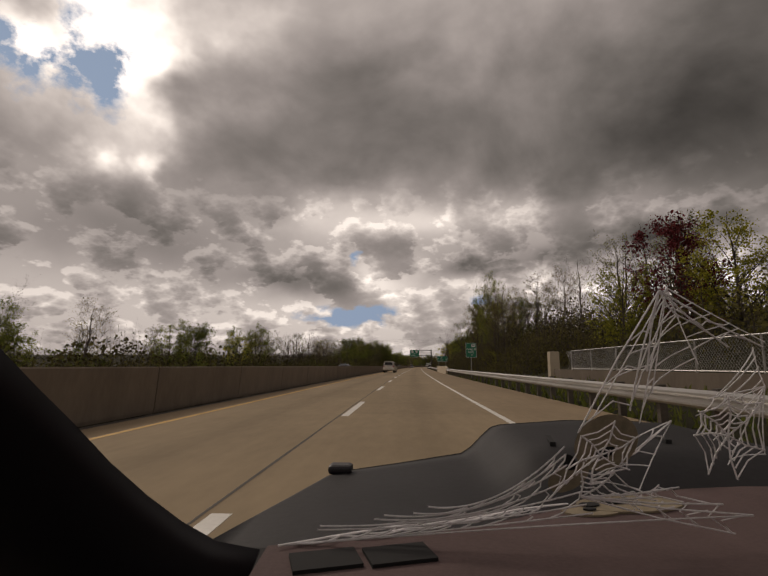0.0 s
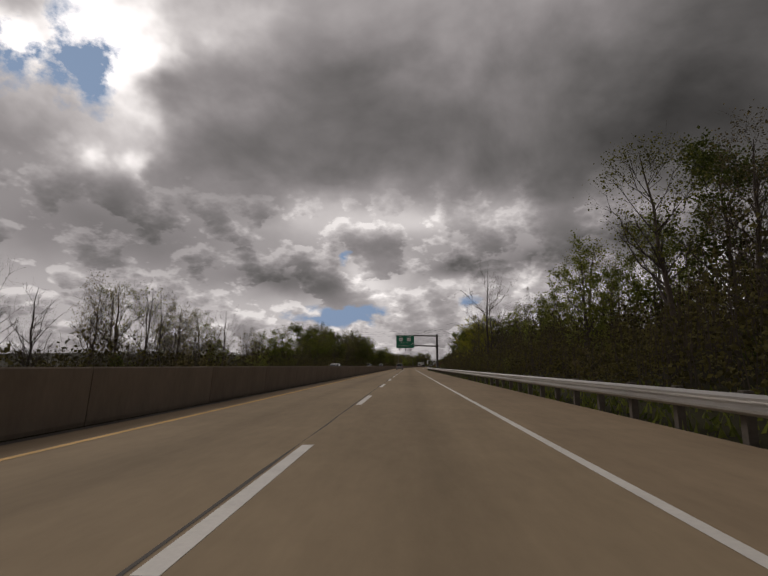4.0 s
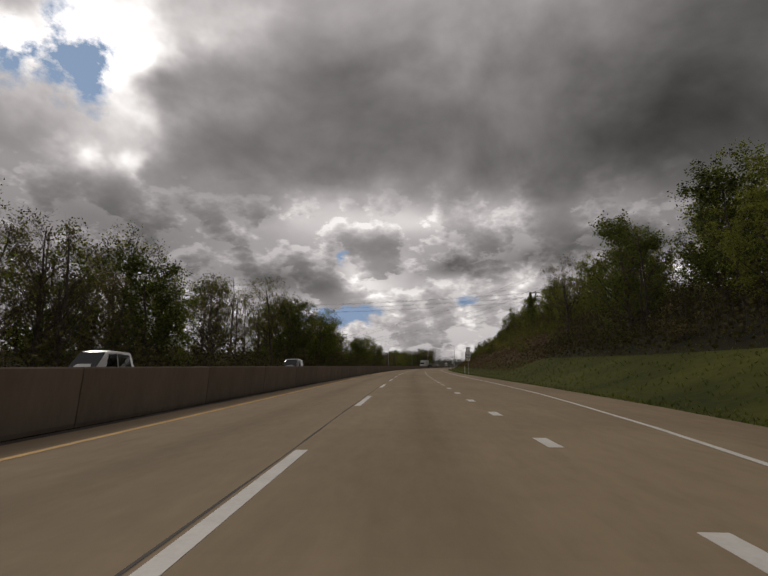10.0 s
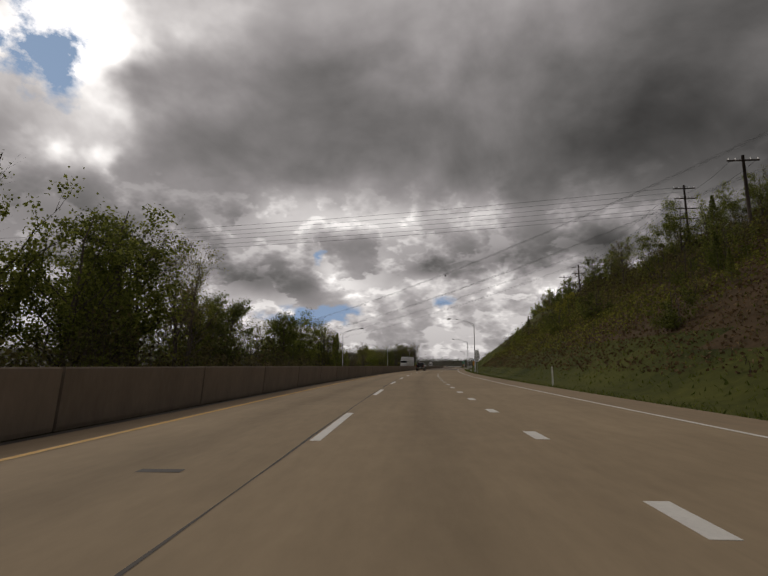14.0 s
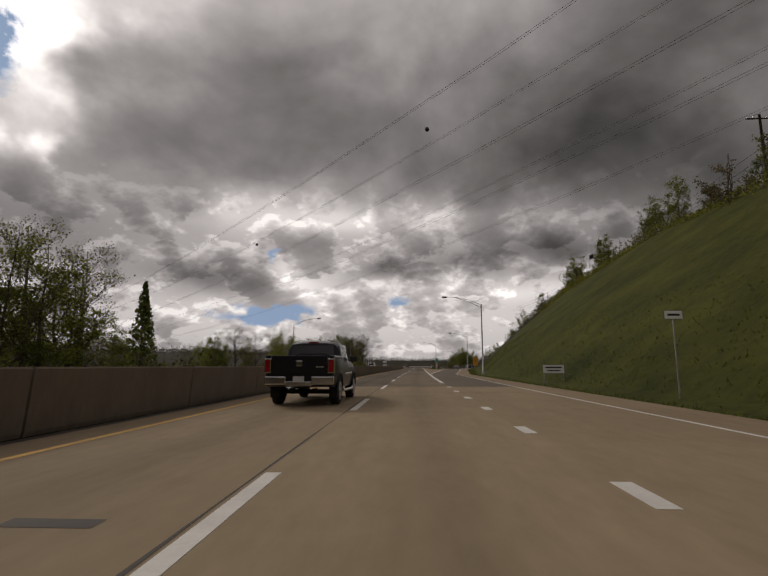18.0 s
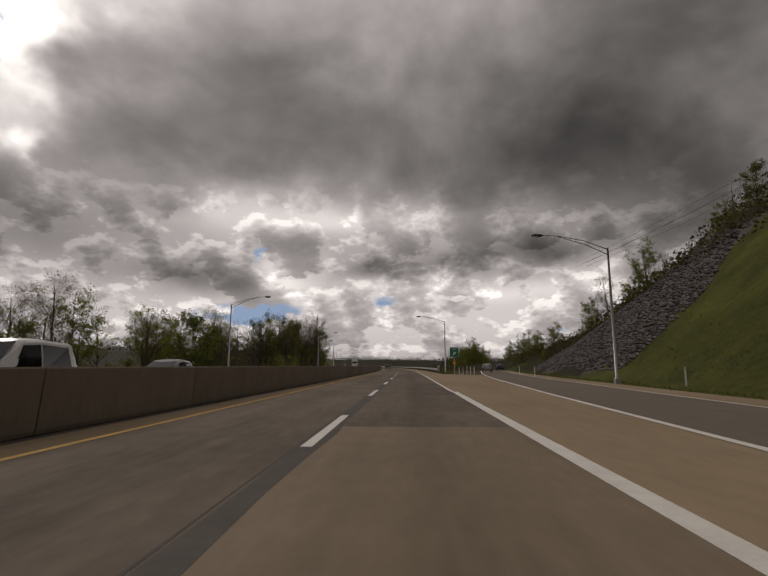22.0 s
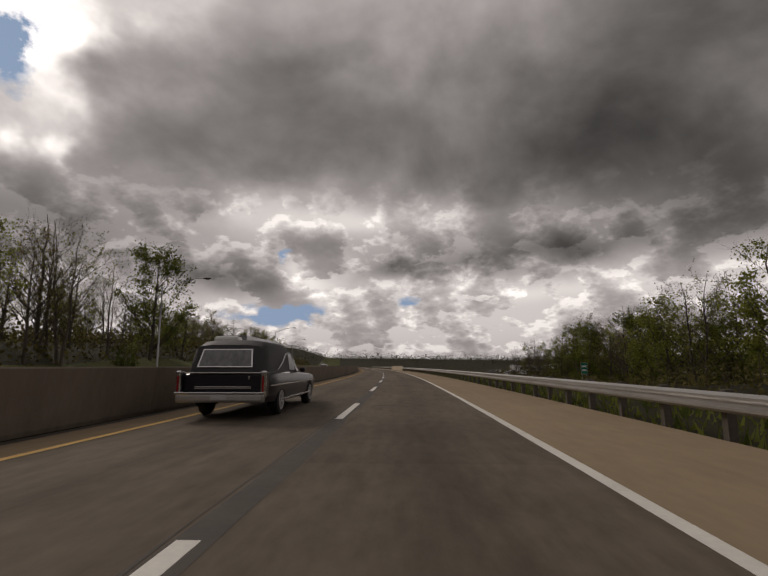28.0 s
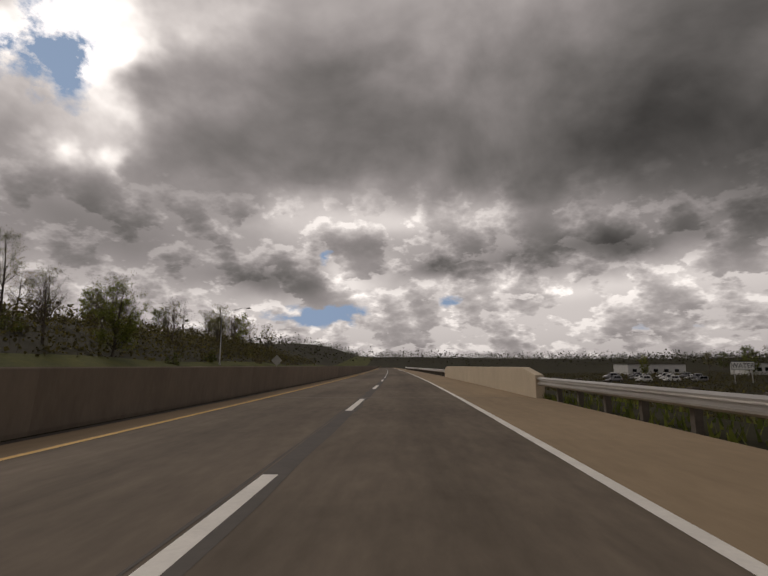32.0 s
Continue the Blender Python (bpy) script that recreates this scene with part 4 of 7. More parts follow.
def tree_kind(name, seed, tall=16.0, wide=0.27, low=0.30, limbs=24, twigs=8, leaf=0, size=0.3, mat=None, stems=1, skirt=0.0):
    """One tree of a kind: trunk, limbs that reach out to a rounded crown, twigs, and separate leaf clusters."""
    rg = random.Random(seed)
    V, F, BV, BF, LP, LS = [], [], [], [], [], []
    spots = []
    for k in range(stems):
        foot = Vector((0, 0, -.4)) if k == 0 else Vector((rg.uniform(-.9, .9), rg.uniform(-.9, .9), -.4))
        hh = tall * (1.0 if k == 0 else rg.uniform(.75, .95))
        r0 = 0.017 * hh * (1 if stems == 1 else .75)
        drift = Vector((rg.uniform(-.08, .08), rg.uniform(-.08, .08), 0)) * hh
        n = 7
        pts = [foot + drift * (i / n) + Vector((rg.uniform(-.012, .012) * hh, rg.uniform(-.012, .012) * hh, 0)) * (i > 0) + Vector((0, 0, (hh * .93 + .4) * i / n)) for i in range(n + 1)]
        tube_raw(V, F, pts, [r0 * (1 - .93 * i / n) + .008 for i in range(n + 1)], 6)
        mid_z = hh * (low + 1) / 2 + .02 * hh
        rad_z = hh * (1 - low) / 2
        rad_x = hh * wide
        for b in range(max(6, limbs // stems)):
            ang = 2.4 * b + rg.uniform(-.5, .5)
            up = rg.uniform(-.85, .98)
            flat = math.sqrt(1 - up * up)
            reach = rg.uniform(.72, 1.05)
            tip = foot + drift * .7 + Vector((math.cos(ang) * flat * rad_x * reach, math.sin(ang) * flat * rad_x * reach, mid_z + up * rad_z * reach))
            far = math.hypot(tip.x - foot.x, tip.y - foot.y)
            z0 = max(hh * low * .7, min(tip.z - far * rg.uniform(.5, 1.1) - .05 * hh, hh * .8))
            q = min(.98, z0 / (hh * .93))
            j = min(int(q * n), n - 1)
            start = pts[j].lerp(pts[j + 1], q * n - j)
            bend = start.lerp(tip, .5) + Vector((rg.uniform(-.03, .03) * hh, rg.uniform(-.03, .03) * hh, -.02 * hh))
            bend2 = start.lerp(tip, .78) + Vector((rg.uniform(-.02, .02) * hh, rg.uniform(-.02, .02) * hh, -.005 * hh))
            lp = [start, bend, bend2, tip]
            rr = max(.014, r0 * .42 * (1 - q) + .012)
            tube_raw(BV, BF, lp, [rr, rr * .65, rr * .42, .008], 4)
            out = (tip - bend).normalized()
            for t in range(twigs):
                w = rg.uniform(.8, 2.98)
                j2 = int(w)
                tp = lp[j2].lerp(lp[j2 + 1], w - j2)
                td = (out * .7 + Vector((rg.gauss(0, .6), rg.gauss(0, .6), rg.gauss(.25, .45)))).normalized()
                tl = hh * rg.uniform(.06, .13)
                kink = tp + td * tl * .5 + Vector((rg.uniform(-.12, .12), rg.uniform(-.12, .12), rg.uniform(0, .15))) * tl
                end = tp + td * tl + Vector((0, 0, .1 * tl))
                tube_raw(BV, BF, [tp, kink, end], [max(rr * .3, .008), .008, .004], 3)
                spots.append((kink, end, tl))
                if leaf < 2700 and tall > 8:
                    for _ in range(2):
                        e2 = kink + (td + Vector((rg.gauss(0, .6), rg.gauss(0, .6), rg.gauss(.1, .5)))) * tl * .5
                        tube_raw(BV, BF, [kink, e2], [.007, .003], 3)
    for i in range(leaf):
        a, b, tl = spots[rg.randrange(len(spots))]
        p = a.lerp(b, rg.uniform(.1, 1.15)) + Vector((rg.gauss(0, 1), rg.gauss(0, 1), rg.gauss(0, .8))) * (.16 * tl + .08)
        if skirt and rg.random() < skirt:
            p.z *= rg.uniform(.25, .9)
        LP.append(p)
        LS.append(size * rg.uniform(.55, 1.3))
    tr = new(name)
    raw("trunk", V, F, M_BARK, tr, smooth=True)
    raw("bough", BV, BF, M_BARK, tr, smooth=True)
    if LP:
        leaves("crown", LP, LS, mat, tr, seed)
    return tr


def conifer_kind(seed, tall=15.0):
    rg = random.Random(seed)
    V, F, LV, LF = [], [], [], []
    tube_raw(V, F, [Vector((0, 0, -.4)), Vector((0, 0, tall * .5)), Vector((0, 0, tall))], [.2, .12, .02], 6)
    for i in range(900):
        q = rg.random() ** .8
        z = tall * (.12 + .88 * q)
        r = tall * .21 * (1 - q) * rg.uniform(.3, 1.05) + .1
        a = rg.uniform(0, 6.283)
        leaf_raw(LV, LF, Vector((math.cos(a) * r, math.sin(a) * r, z - r * .25)), .55 * rg.uniform(.6, 1.2), rg)
    tr = new("conifer")
    raw("trunk", V, F, M_BARK, tr, smooth=True)
    raw("crown", LV, LF, M_DARKLEAF, tr)
    return tr


KINDS = {
    "bare": ([tree_kind("bare_tree", 11, 16, .25, .28, 26, 9), tree_kind("bare_tree", 12, 15.5, .30, .22, 26, 9, stems=2)], "leafless grey-brown deciduous tree with fine twigs", "bare roadside trees"),
    "bud": ([tree_kind("budding_tree", 21, 16.5, .25, .25, 26, 9, 2300, .17, M_BUD), tree_kind("budding_tree", 22, 16, .28, .2, 26, 9, 2600, .17, M_OLIVE, stems=2), tree_kind("budding_tree", 23, 17, .22, .3, 24, 9, 2400, .17, M_OLIVE)], "deciduous tree just budding with sparse olive leaves", "budding roadside trees"),
    "leafy": ([tree_kind("leafy_tree", 31, 14, .30, .16, 26, 8, 8800, .2, M_LEAF, skirt=.15), tree_kind("leafy_tree", 32, 13.5, .34, .14, 26, 8, 9000, .2, M_DARKLEAF, skirt=.2), tree_kind("leafy_tree", 33, 14.5, .26, .18, 26, 8, 7800, .2, M_LEAF, stems=2, skirt=.15)], "deciduous tree in fresh green spring leaf", "leafy roadside trees"),
    "lime": ([tree_kind("spring_tree", 41, 10, .38, .1, 26, 8, 6500, .17, M_LIME, skirt=.25)], "young tree in bright yellow-green spring leaf", "yellow-green trees"),
    "red": ([tree_kind("maple_tree", 51, 11, .36, .15, 28, 8, 9000, .2, M_RED, skirt=.15)], "dark red-leaved maple tree in a yard", "red maple"),
    "pine": ([conifer_kind(61), conifer_kind(62, 17)], "dark green conifer with a narrow crown", "conifers"),
    "shrub": ([tree_kind("shrub", 71, 4.4, .55, .02, 16, 7, 2600, .14, M_LEAF, stems=3, skirt=.4), tree_kind("shrub", 72, 4.0, .6, .02, 16, 7, 2400, .14, M_DARKLEAF, stems=3, skirt=.4), tree_kind("shrub", 73, 4.0, .5, .05, 16, 8, 1100, .13, M_BUD, stems=3)], "low tangled roadside shrub with small leaves", "roadside shrubs"),
}
NATIVE = {"bare": 16.0, "bud": 16.5, "leafy": 14.0, "lime": 10.0, "red": 11.0, "pine": 16.0, "shrub": 4.2}
rt = random.Random(77)
used = set()


def plant(kind, s, u, tall, rg=rt):
    protos, label, group = KINDS[kind]
    pr = rg.choice(protos)
    k = tall / NATIVE[kind]
    p = at(s, u, height(s, u) - 0.1)
    m = pose(p.x, p.y, p.z, 0, 0, rg.uniform(0, 360))
    if pr.name not in used:
        used.add(pr.name)
        pr.matrix_basis = m
        ob = pr
    else:
        ob = copy_thing(pr, m)
    ob.scale = (k * rg.uniform(.85, 1.15), k * rg.uniform(.85, 1.15), k)
    tagged(ob, label, "shrub" if kind == "shrub" else "tree", group)
    return ob


def on_ramp(s, u):
    return 545 < s < 890 and ramp_left(s) - 1.5 < u < ramp_right(s) + 3


def belt(s0, s1, u0, u1, count, h0, h1, mix):
    """A stretch of wood: trees spread evenly with jitter along the road."""
    names = [n for n, w in mix for _ in range(w)]
    for i in range(count):
        s = s0 + (s1 - s0) * (i + rt.random()) / count
        u = rt.uniform(u0, u1)
        if not on_ramp(s, u):
            plant(rt.choice(names), s, u, rt.uniform(h0, h1))


# left side
belt(-10, 110, -46, -27, 20, 7, 11, (("bud", 3), ("bare", 2), ("leafy", 3), ("lime", 2)))
belt(110, 200, -46, -27, 24, 8, 14, (("bare", 4), ("bud", 3), ("leafy", 1)))
belt(200, 285, -48, -30, 24, 8, 12, (("bare", 2), ("bud", 3), ("leafy", 3)))
belt(285, 330, -48, -28, 18, 13, 19, (("bud", 4), ("leafy", 3), ("bare", 1)))
belt(330, 450, -52, -29, 36, 16, 23, (("leafy", 4), ("bud", 4), ("bare", 1), ("pine", 1)))
belt(450, 532, -48, -33, 24, 14, 19, (("bud", 3), ("leafy", 3)))
plant("pine", 537, -36, 16)
plant("pine", 541, -38, 13)
belt(530, 640, -66, -36, 20, 8, 12, (("leafy", 4), ("bud", 2)))
belt(635, 730, -62, -34, 26, 12, 17, (("leafy", 3), ("bud", 3), ("bare", 2)))
belt(680, 735, -44, -31, 8, 11, 17, (("bud", 3), ("bare", 2), ("leafy", 1)))
belt(722, 752, -40, -27, 8, 15, 20, (("bud", 3), ("bare", 3)))
belt(735, 800, -46, -30, 20, 11, 17, (("bud", 3), ("leafy", 3), ("bare", 1)))
belt(800, 905, -44, -33, 16, 6, 9.5, (("bud", 3), ("leafy", 2), ("bare", 1)))
belt(800, 1080, -85, -42, 60, 9, 13, (("bud", 5), ("bare", 2), ("leafy", 1)))
# right side
belt(38, 62, 15, 34, 6, 8, 12, (("bare", 2), ("bud", 3), ("leafy", 1)))
plant("red", 34, 18.6, 8.4)
plant("lime", 30, 19.7, 7.5)
plant("lime", 34, 14.4, 6.6)
plant("lime", 60, 9.6, 2.6)
tall_tree = plant("leafy", 82, 13.5, 14.5)
tall_tree.scale.x *= .55
tall_tree.scale.y *= .55
belt(55, 145, 11, 27, 32, 7, 13, (("bare", 3), ("bud", 4), ("leafy", 2)))
belt(145, 222, 10.5, 30, 22, 6, 11, (("bud", 3), ("leafy", 3), ("bare", 2)))
plant("lime", 190, 12.0, 9.5)
plant("bare", 176, 11.0, 15.0)
belt(245, 330, 19, 36, 28, 8, 12, (("leafy", 4), ("bud", 3), ("bare", 1)))
belt(330, 440, 25, 44, 28, 6, 10, (("leafy", 5), ("bud", 2), ("pine", 1)))
belt(395, 480, 18, 30, 30, 2.2, 4.5, (("shrub", 4), ("pine", 2), ("lime", 1)))
belt(430, 485, 30, 46, 10, 5, 9, (("leafy", 4), ("bud", 1)))
belt(560, 640, 40, 48, 8, 2.5, 4.5, (("shrub", 3), ("bud", 1)))
belt(630, 740, 34, 60, 20, 5, 9, (("leafy", 3), ("bud", 3), ("bare", 1)))
belt(480, 610, 35, 43, 40, 3.5, 7, (("leafy", 4), ("bud", 1), ("shrub", 2)))
belt(745, 880, 36, 72, 40, 10, 15, (("leafy", 4), ("bud", 2), ("bare", 1)))
belt(752, 842, 28, 42, 24, 10, 15, (("leafy", 4), ("bud", 3), ("bare", 1)))
belt(860, 1100, 105, 180, 22, 9, 14, (("leafy", 3), ("bud", 3), ("bare", 2)))
# shrubs in front of the woods
for s0, s1, u0, u1, n, h0, h1 in ((62, 120, 8.5, 12, 7, 1.6, 3.2), (120, 220, 8, 12, 14, 1.4, 3.0), (250, 480, 14, 26, 22, 1.8, 4),
                                  (0, 450, -27, -22.5, 36, 2.5, 5), (450, 730, -40, -24, 28, 3, 5.5), (730, 1000, -44, -30, 16, 2, 4), (640, 760, 28, 42, 14, 2, 4)):
    belt(s0, s1, u0, u1, n, h0, h1, (("shrub", 1),))

for protos, _, _ in KINDS.values():
    for pr in protos:
        if pr.name not in used:
            for ob in list(pr.children) + [pr]:
                bpy.data.objects.remove(ob)

# undergrowth: countless leaves and stems between the trunks
ug = np.random.default_rng(9)
rg = random.Random(9)


def grounds(s, u, s0, s1, u0, u1):
    """Ground level for many points of a stretch, between the knots of a net."""
    ns, nu = max(2, int((s1 - s0) / 3)), max(2, int((u1 - u0) / 1.5))
    net = np.array([[height(s0 + (s1 - s0) * i / ns, u0 + (u1 - u0) * j / nu) for j in range(nu + 1)] for i in range(ns + 1)])
    a, b = (s - s0) / (s1 - s0) * ns, (u - u0) / (u1 - u0) * nu
    i, j = np.minimum(a.astype(int), ns - 1), np.minimum(b.astype(int), nu - 1)
    a, b = a - i, b - j
    return net[i, j] * (1 - a) * (1 - b) + net[i + 1, j] * a * (1 - b) + net[i, j + 1] * (1 - a) * b + net[i + 1, j + 1] * a * b


def spread(s, u, z):
    """Many points at once: station, offset, height to the world."""
    h = np.interp(s, S_TAB, H_TAB)
    near = np.clip(u, -150, 150)
    return np.stack((np.interp(s, S_TAB, X_TAB) + near * np.cos(h) + (u - near), np.interp(s, S_TAB, Y_TAB) + near * np.sin(h), z), 1)


def off_ramp(s, u):
    left = np.interp(s, (545, 565, 600, 625, 652, 690, 730, 780, 830, 900), (2.2, 3.6, 5.9, 7.9, 11.0, 17, 25, 38, 54, 80))
    wide = np.interp(s, (545, 580, 620), (3.7, 4.6, 5.0))
    return (s < 545) | (s > 890) | (u < left - 1.5) | (u > left + wide + 3)


def clumps(s, u):
    """An uneven growth, high in some places and low in others, between 0.2 and 1."""
    q = np.sin(s * .31 + 1.7 * np.sin(u * .23)) + np.sin(u * .47 + 2.1 * np.sin(s * .17)) + .8 * np.sin(s * .83 + u * .61) + .6 * np.sin(s * 1.7 - u * 1.3)
    return np.clip(.58 + .19 * q, .2, 1.05)


def brush(s0, s1, u0, u1, count, tall, size, mat, label, stems=0.05):
    s, u = ug.uniform(s0, s1, count), ug.uniform(u0, u1, count)
    keep = off_ramp(s, u)
    s, u = s[keep], u[keep]
    g = grounds(s, u, s0, s1, u0, u1)
    c = clumps(s, u)
    z = g + tall * c * ug.random(len(s)) ** 1.2
    ob = leaves("undergrowth", spread(s, u, z), size * ug.uniform(.55, 1.35, len(s)), mat, seed=int(s0 + 900))
    tagged(ob, label, "undergrowth", kind="stuff")
    V, F = [], []
    for i in range(0, len(s), max(1, int(1 / stems))):
        foot = at(s[i], u[i], g[i])
        h = tall * c[i] * rg.uniform(.8, 1.5)
        tip = foot + Vector((rg.uniform(-.3, .3) * h * .4, rg.uniform(-.3, .3) * h * .4, h))
        tube_raw(V, F, [foot, foot.lerp(tip, .5) + Vector((rg.uniform(-.1, .1), rg.uniform(-.1, .1), 0)), tip], [.02, .013, .005], 3)
    tagged(raw("thicket_stems", V, F, M_BARK), "thin bare stems standing in the undergrowth", "undergrowth", kind="stuff")


DENSE = "dense dark undergrowth of leaves and stems on the wooded bank"
for row in ((35, 222, 7.8, 14, 75000, 3.4, .15), (-20, 48, 11, 32, 16000, 3.2, .22), (48, 222, 13, 32, 56000, 5.6, .25), (222, 246, 21, 34, 3200, 3.6, .3), (240, 330, 14, 46, 42000, 3.4, .22),
            (330, 490, 25, 46, 42000, 3.2, .25), (-20, 240, -48, -22, 62000, 4.4, .3), (240, 480, -50, -22, 62000, 6.0, .32), (480, 735, -75, -24, 34000, 3.4, .42), (735, 1060, -85, -32, 42000, 4.0, .4),
            (610, 760, 32, 62, 20000, 3.0, .36), (740, 860, 30, 110, 30000, 4.0, .34), (860, 1060, 20, 180, 34000, 1.6, .34), (700, 860, 7.5, 34, 26000, 1.3, .18), (222, 250, 7.4, 15, 6000, 1.1, .12)):
    brush(*row, M_BRUSH, DENSE)
# fresh green growth over the cut bank, thicker towards its crest
M_FRESH = foliage("fresh_bank_growth", (0.27, 0.27, 0.05), (0.10, 0.105, 0.024), 0.5)
for row in ((352, 480, 17, 34, 22000, 2.3, .2), (405, 482, 13, 22, 9000, 1.7, .17), (560, 640, 38, 50, 9000, 1.8, .24), (480, 612, 33, 44, 16000, 2.0, .24)):
    brush(*row, M_FRESH, "fresh yellow-green shrubs and saplings growing on the bank", 0.02)
M_STRAW = foliage("dead_straw", (0.24, 0.165, 0.085), (0.10, 0.066, 0.034), 0.35)
brush(318, 478, 10.5, 30, 42000, .45, .16, M_STRAW, "dead brown grass and stalks on the cut bank", 0.02)

# far woods over the hills
far_p, far_r = [], []
for _ in range(76000):
    if rg.random() < .6:
        s, u = rg.uniform(1050, 2400), rg.uniform(-700, 700)
        if s < 1230 and abs(u + 7) < 26:
            continue
    else:
        s, u = rg.uniform(-50, 1800), rg.choice((-1, 1)) * rg.uniform(200, 800)
    if u > 0 and u < 200 and s < 1200:
        continue
    crown = 2.0 + 9.0 * max(0.0, .5 + .9 * noise.noise(Vector((s * .035, u * .035, 3.0))))
    far_p.append(at(s, u, height(s, u) + crown * rg.random()))
    far_r.append(rg.uniform(.8, 1.9))
M_FARWOOD = foliage("distant_woods", (0.075, 0.075, 0.035), (0.03, 0.03, 0.016), 0.2)
tagged(leaves("far_woods", far_p, far_r, M_FARWOOD, seed=5), "distant wooded hills in dull spring green", "woods", kind="stuff")

# ---------------------------------------------------------------- vehicles
M_TYRE = material("tyre_rubber", (0.018, 0.018, 0.018), 0.85, vary=0.25, scale=4.0, fine=20.0)
M_RIM = material("alloy_rim", (0.5, 0.5, 0.5), 0.35, 0.4, vary=0.12, scale=3.0, fine=15.0)
M_CHROME = material("chrome_trim", (0.62, 0.62, 0.62), 0.15, 1.0, vary=0.08, scale=2.0, fine=9.0)
M_TRIM = material("black_plastic_trim", (0.014, 0.014, 0.014), 0.55, vary=0.2, scale=2.0, fine=12.0)
M_REDLAMP = material("red_tail_lamp", (0.28, 0.008, 0.012), 0.15, vary=0.25, scale=5.0, fine=20.0)
M_CLEARLAMP = material("clear_lamp", (0.6, 0.58, 0.56), 0.15, vary=0.15, scale=5.0, fine=20.0)
M_WINDOW = glassy("dark_car_glass")
M_CURTAIN = material("curtained_glass", (0.16, 0.165, 0.17), 0.12, vary=0.35, scale=2.5, fine=14.0, stretch=(3, 3, 0.6))
M_UNDER = material("dark_underbody", (0.008, 0.008, 0.008), 0.9, vary=0.2, scale=2.0, fine=9.0)
M_PLATE = material("pale_number_plate", (0.5, 0.5, 0.5), 0.5, vary=0.1, scale=6.0, fine=30.0)


def paint(name, color, metal=0.0, rough=0.28):
    m = material(name, color, rough, metal, vary=0.07, scale=0.8, fine=5.0)
    b = m.node_tree.nodes["Principled BSDF"]
    b.inputs["Coat Weight"].default_value = 0.7 if max(color) > 0.1 else 0.12
    b.inputs["Specular IOR Level"].default_value = 0.4 if max(color) > 0.1 else 0.22
    b.inputs["Coat Roughness"].default_value = 0.06
    return m


P_WHITE = paint("pearl_white_paint", (0.66, 0.62, 0.55))
P_SILVER = paint("silver_grey_paint", (0.20, 0.20, 0.205), 0.6)
P_BLACK = paint("black_paint", (0.010, 0.010, 0.012))
P_HEARSE = paint("black_hearse_paint", (0.016, 0.014, 0.018))
P_BLUE = paint("dark_blue_paint", (0.03, 0.04, 0.07), 0.4)
P_PLAINWHITE = paint("plain_white_paint", (0.62, 0.62, 0.6))
M_VINYL = material("black_vinyl_roof", (0.020, 0.018, 0.020), 0.6, vary=0.2, scale=2.0, fine=40.0, bump=0.15)


def loft(bm, rings, closed_ends=True):
    vs = [[bm.verts.new(p) for p in r] for r in rings]
    n = len(vs[0])
    for a, b in zip(vs, vs[1:]):
        for j in range(n):
            j2 = (j + 1) % n
            bm.faces.new((a[j], a[j2], b[j2], b[j]))
    if closed_ends:
        bm.faces.new(list(reversed(vs[0])))
        bm.faces.new(vs[-1])
    bmesh.ops.recalc_face_normals(bm, faces=bm.faces)
    return bm


def section(y, w, z0, z1, tuck=0.05, crown=0.03, sill=0.94):
    """A closed cross section of a lower body: y along, half width w, from z0 to z1."""
    h = z1 - z0
    right = [(w * sill, y, z0), (w * .985, y, z0 + h * .18), (w, y, z0 + h * .45), (w * .99, y, z0 + h * .72), (w - tuck, y, z1 - .03), (w - tuck - .06, y, z1), (w * .5, y, z1 + crown)]
    return right + [(-x, yy, z) for x, yy, z in reversed(right)]


def cab_section(y, wb, wr, zb, zt):
    """A closed cross section of a cabin between belt zb and roof zt."""
    zt = max(zt, zb + .02)
    right = [(wb, y, zb), (wb + (wr - wb) * .55, y, zb + (zt - zb) * .55), (wr, y, zt - min(.09, (zt - zb) * .4)), (wr - .09, y, zt - .015), (wr * .5, y, zt + .02)]
    return right + [(-x, yy, z) for x, yy, z in reversed(right)]


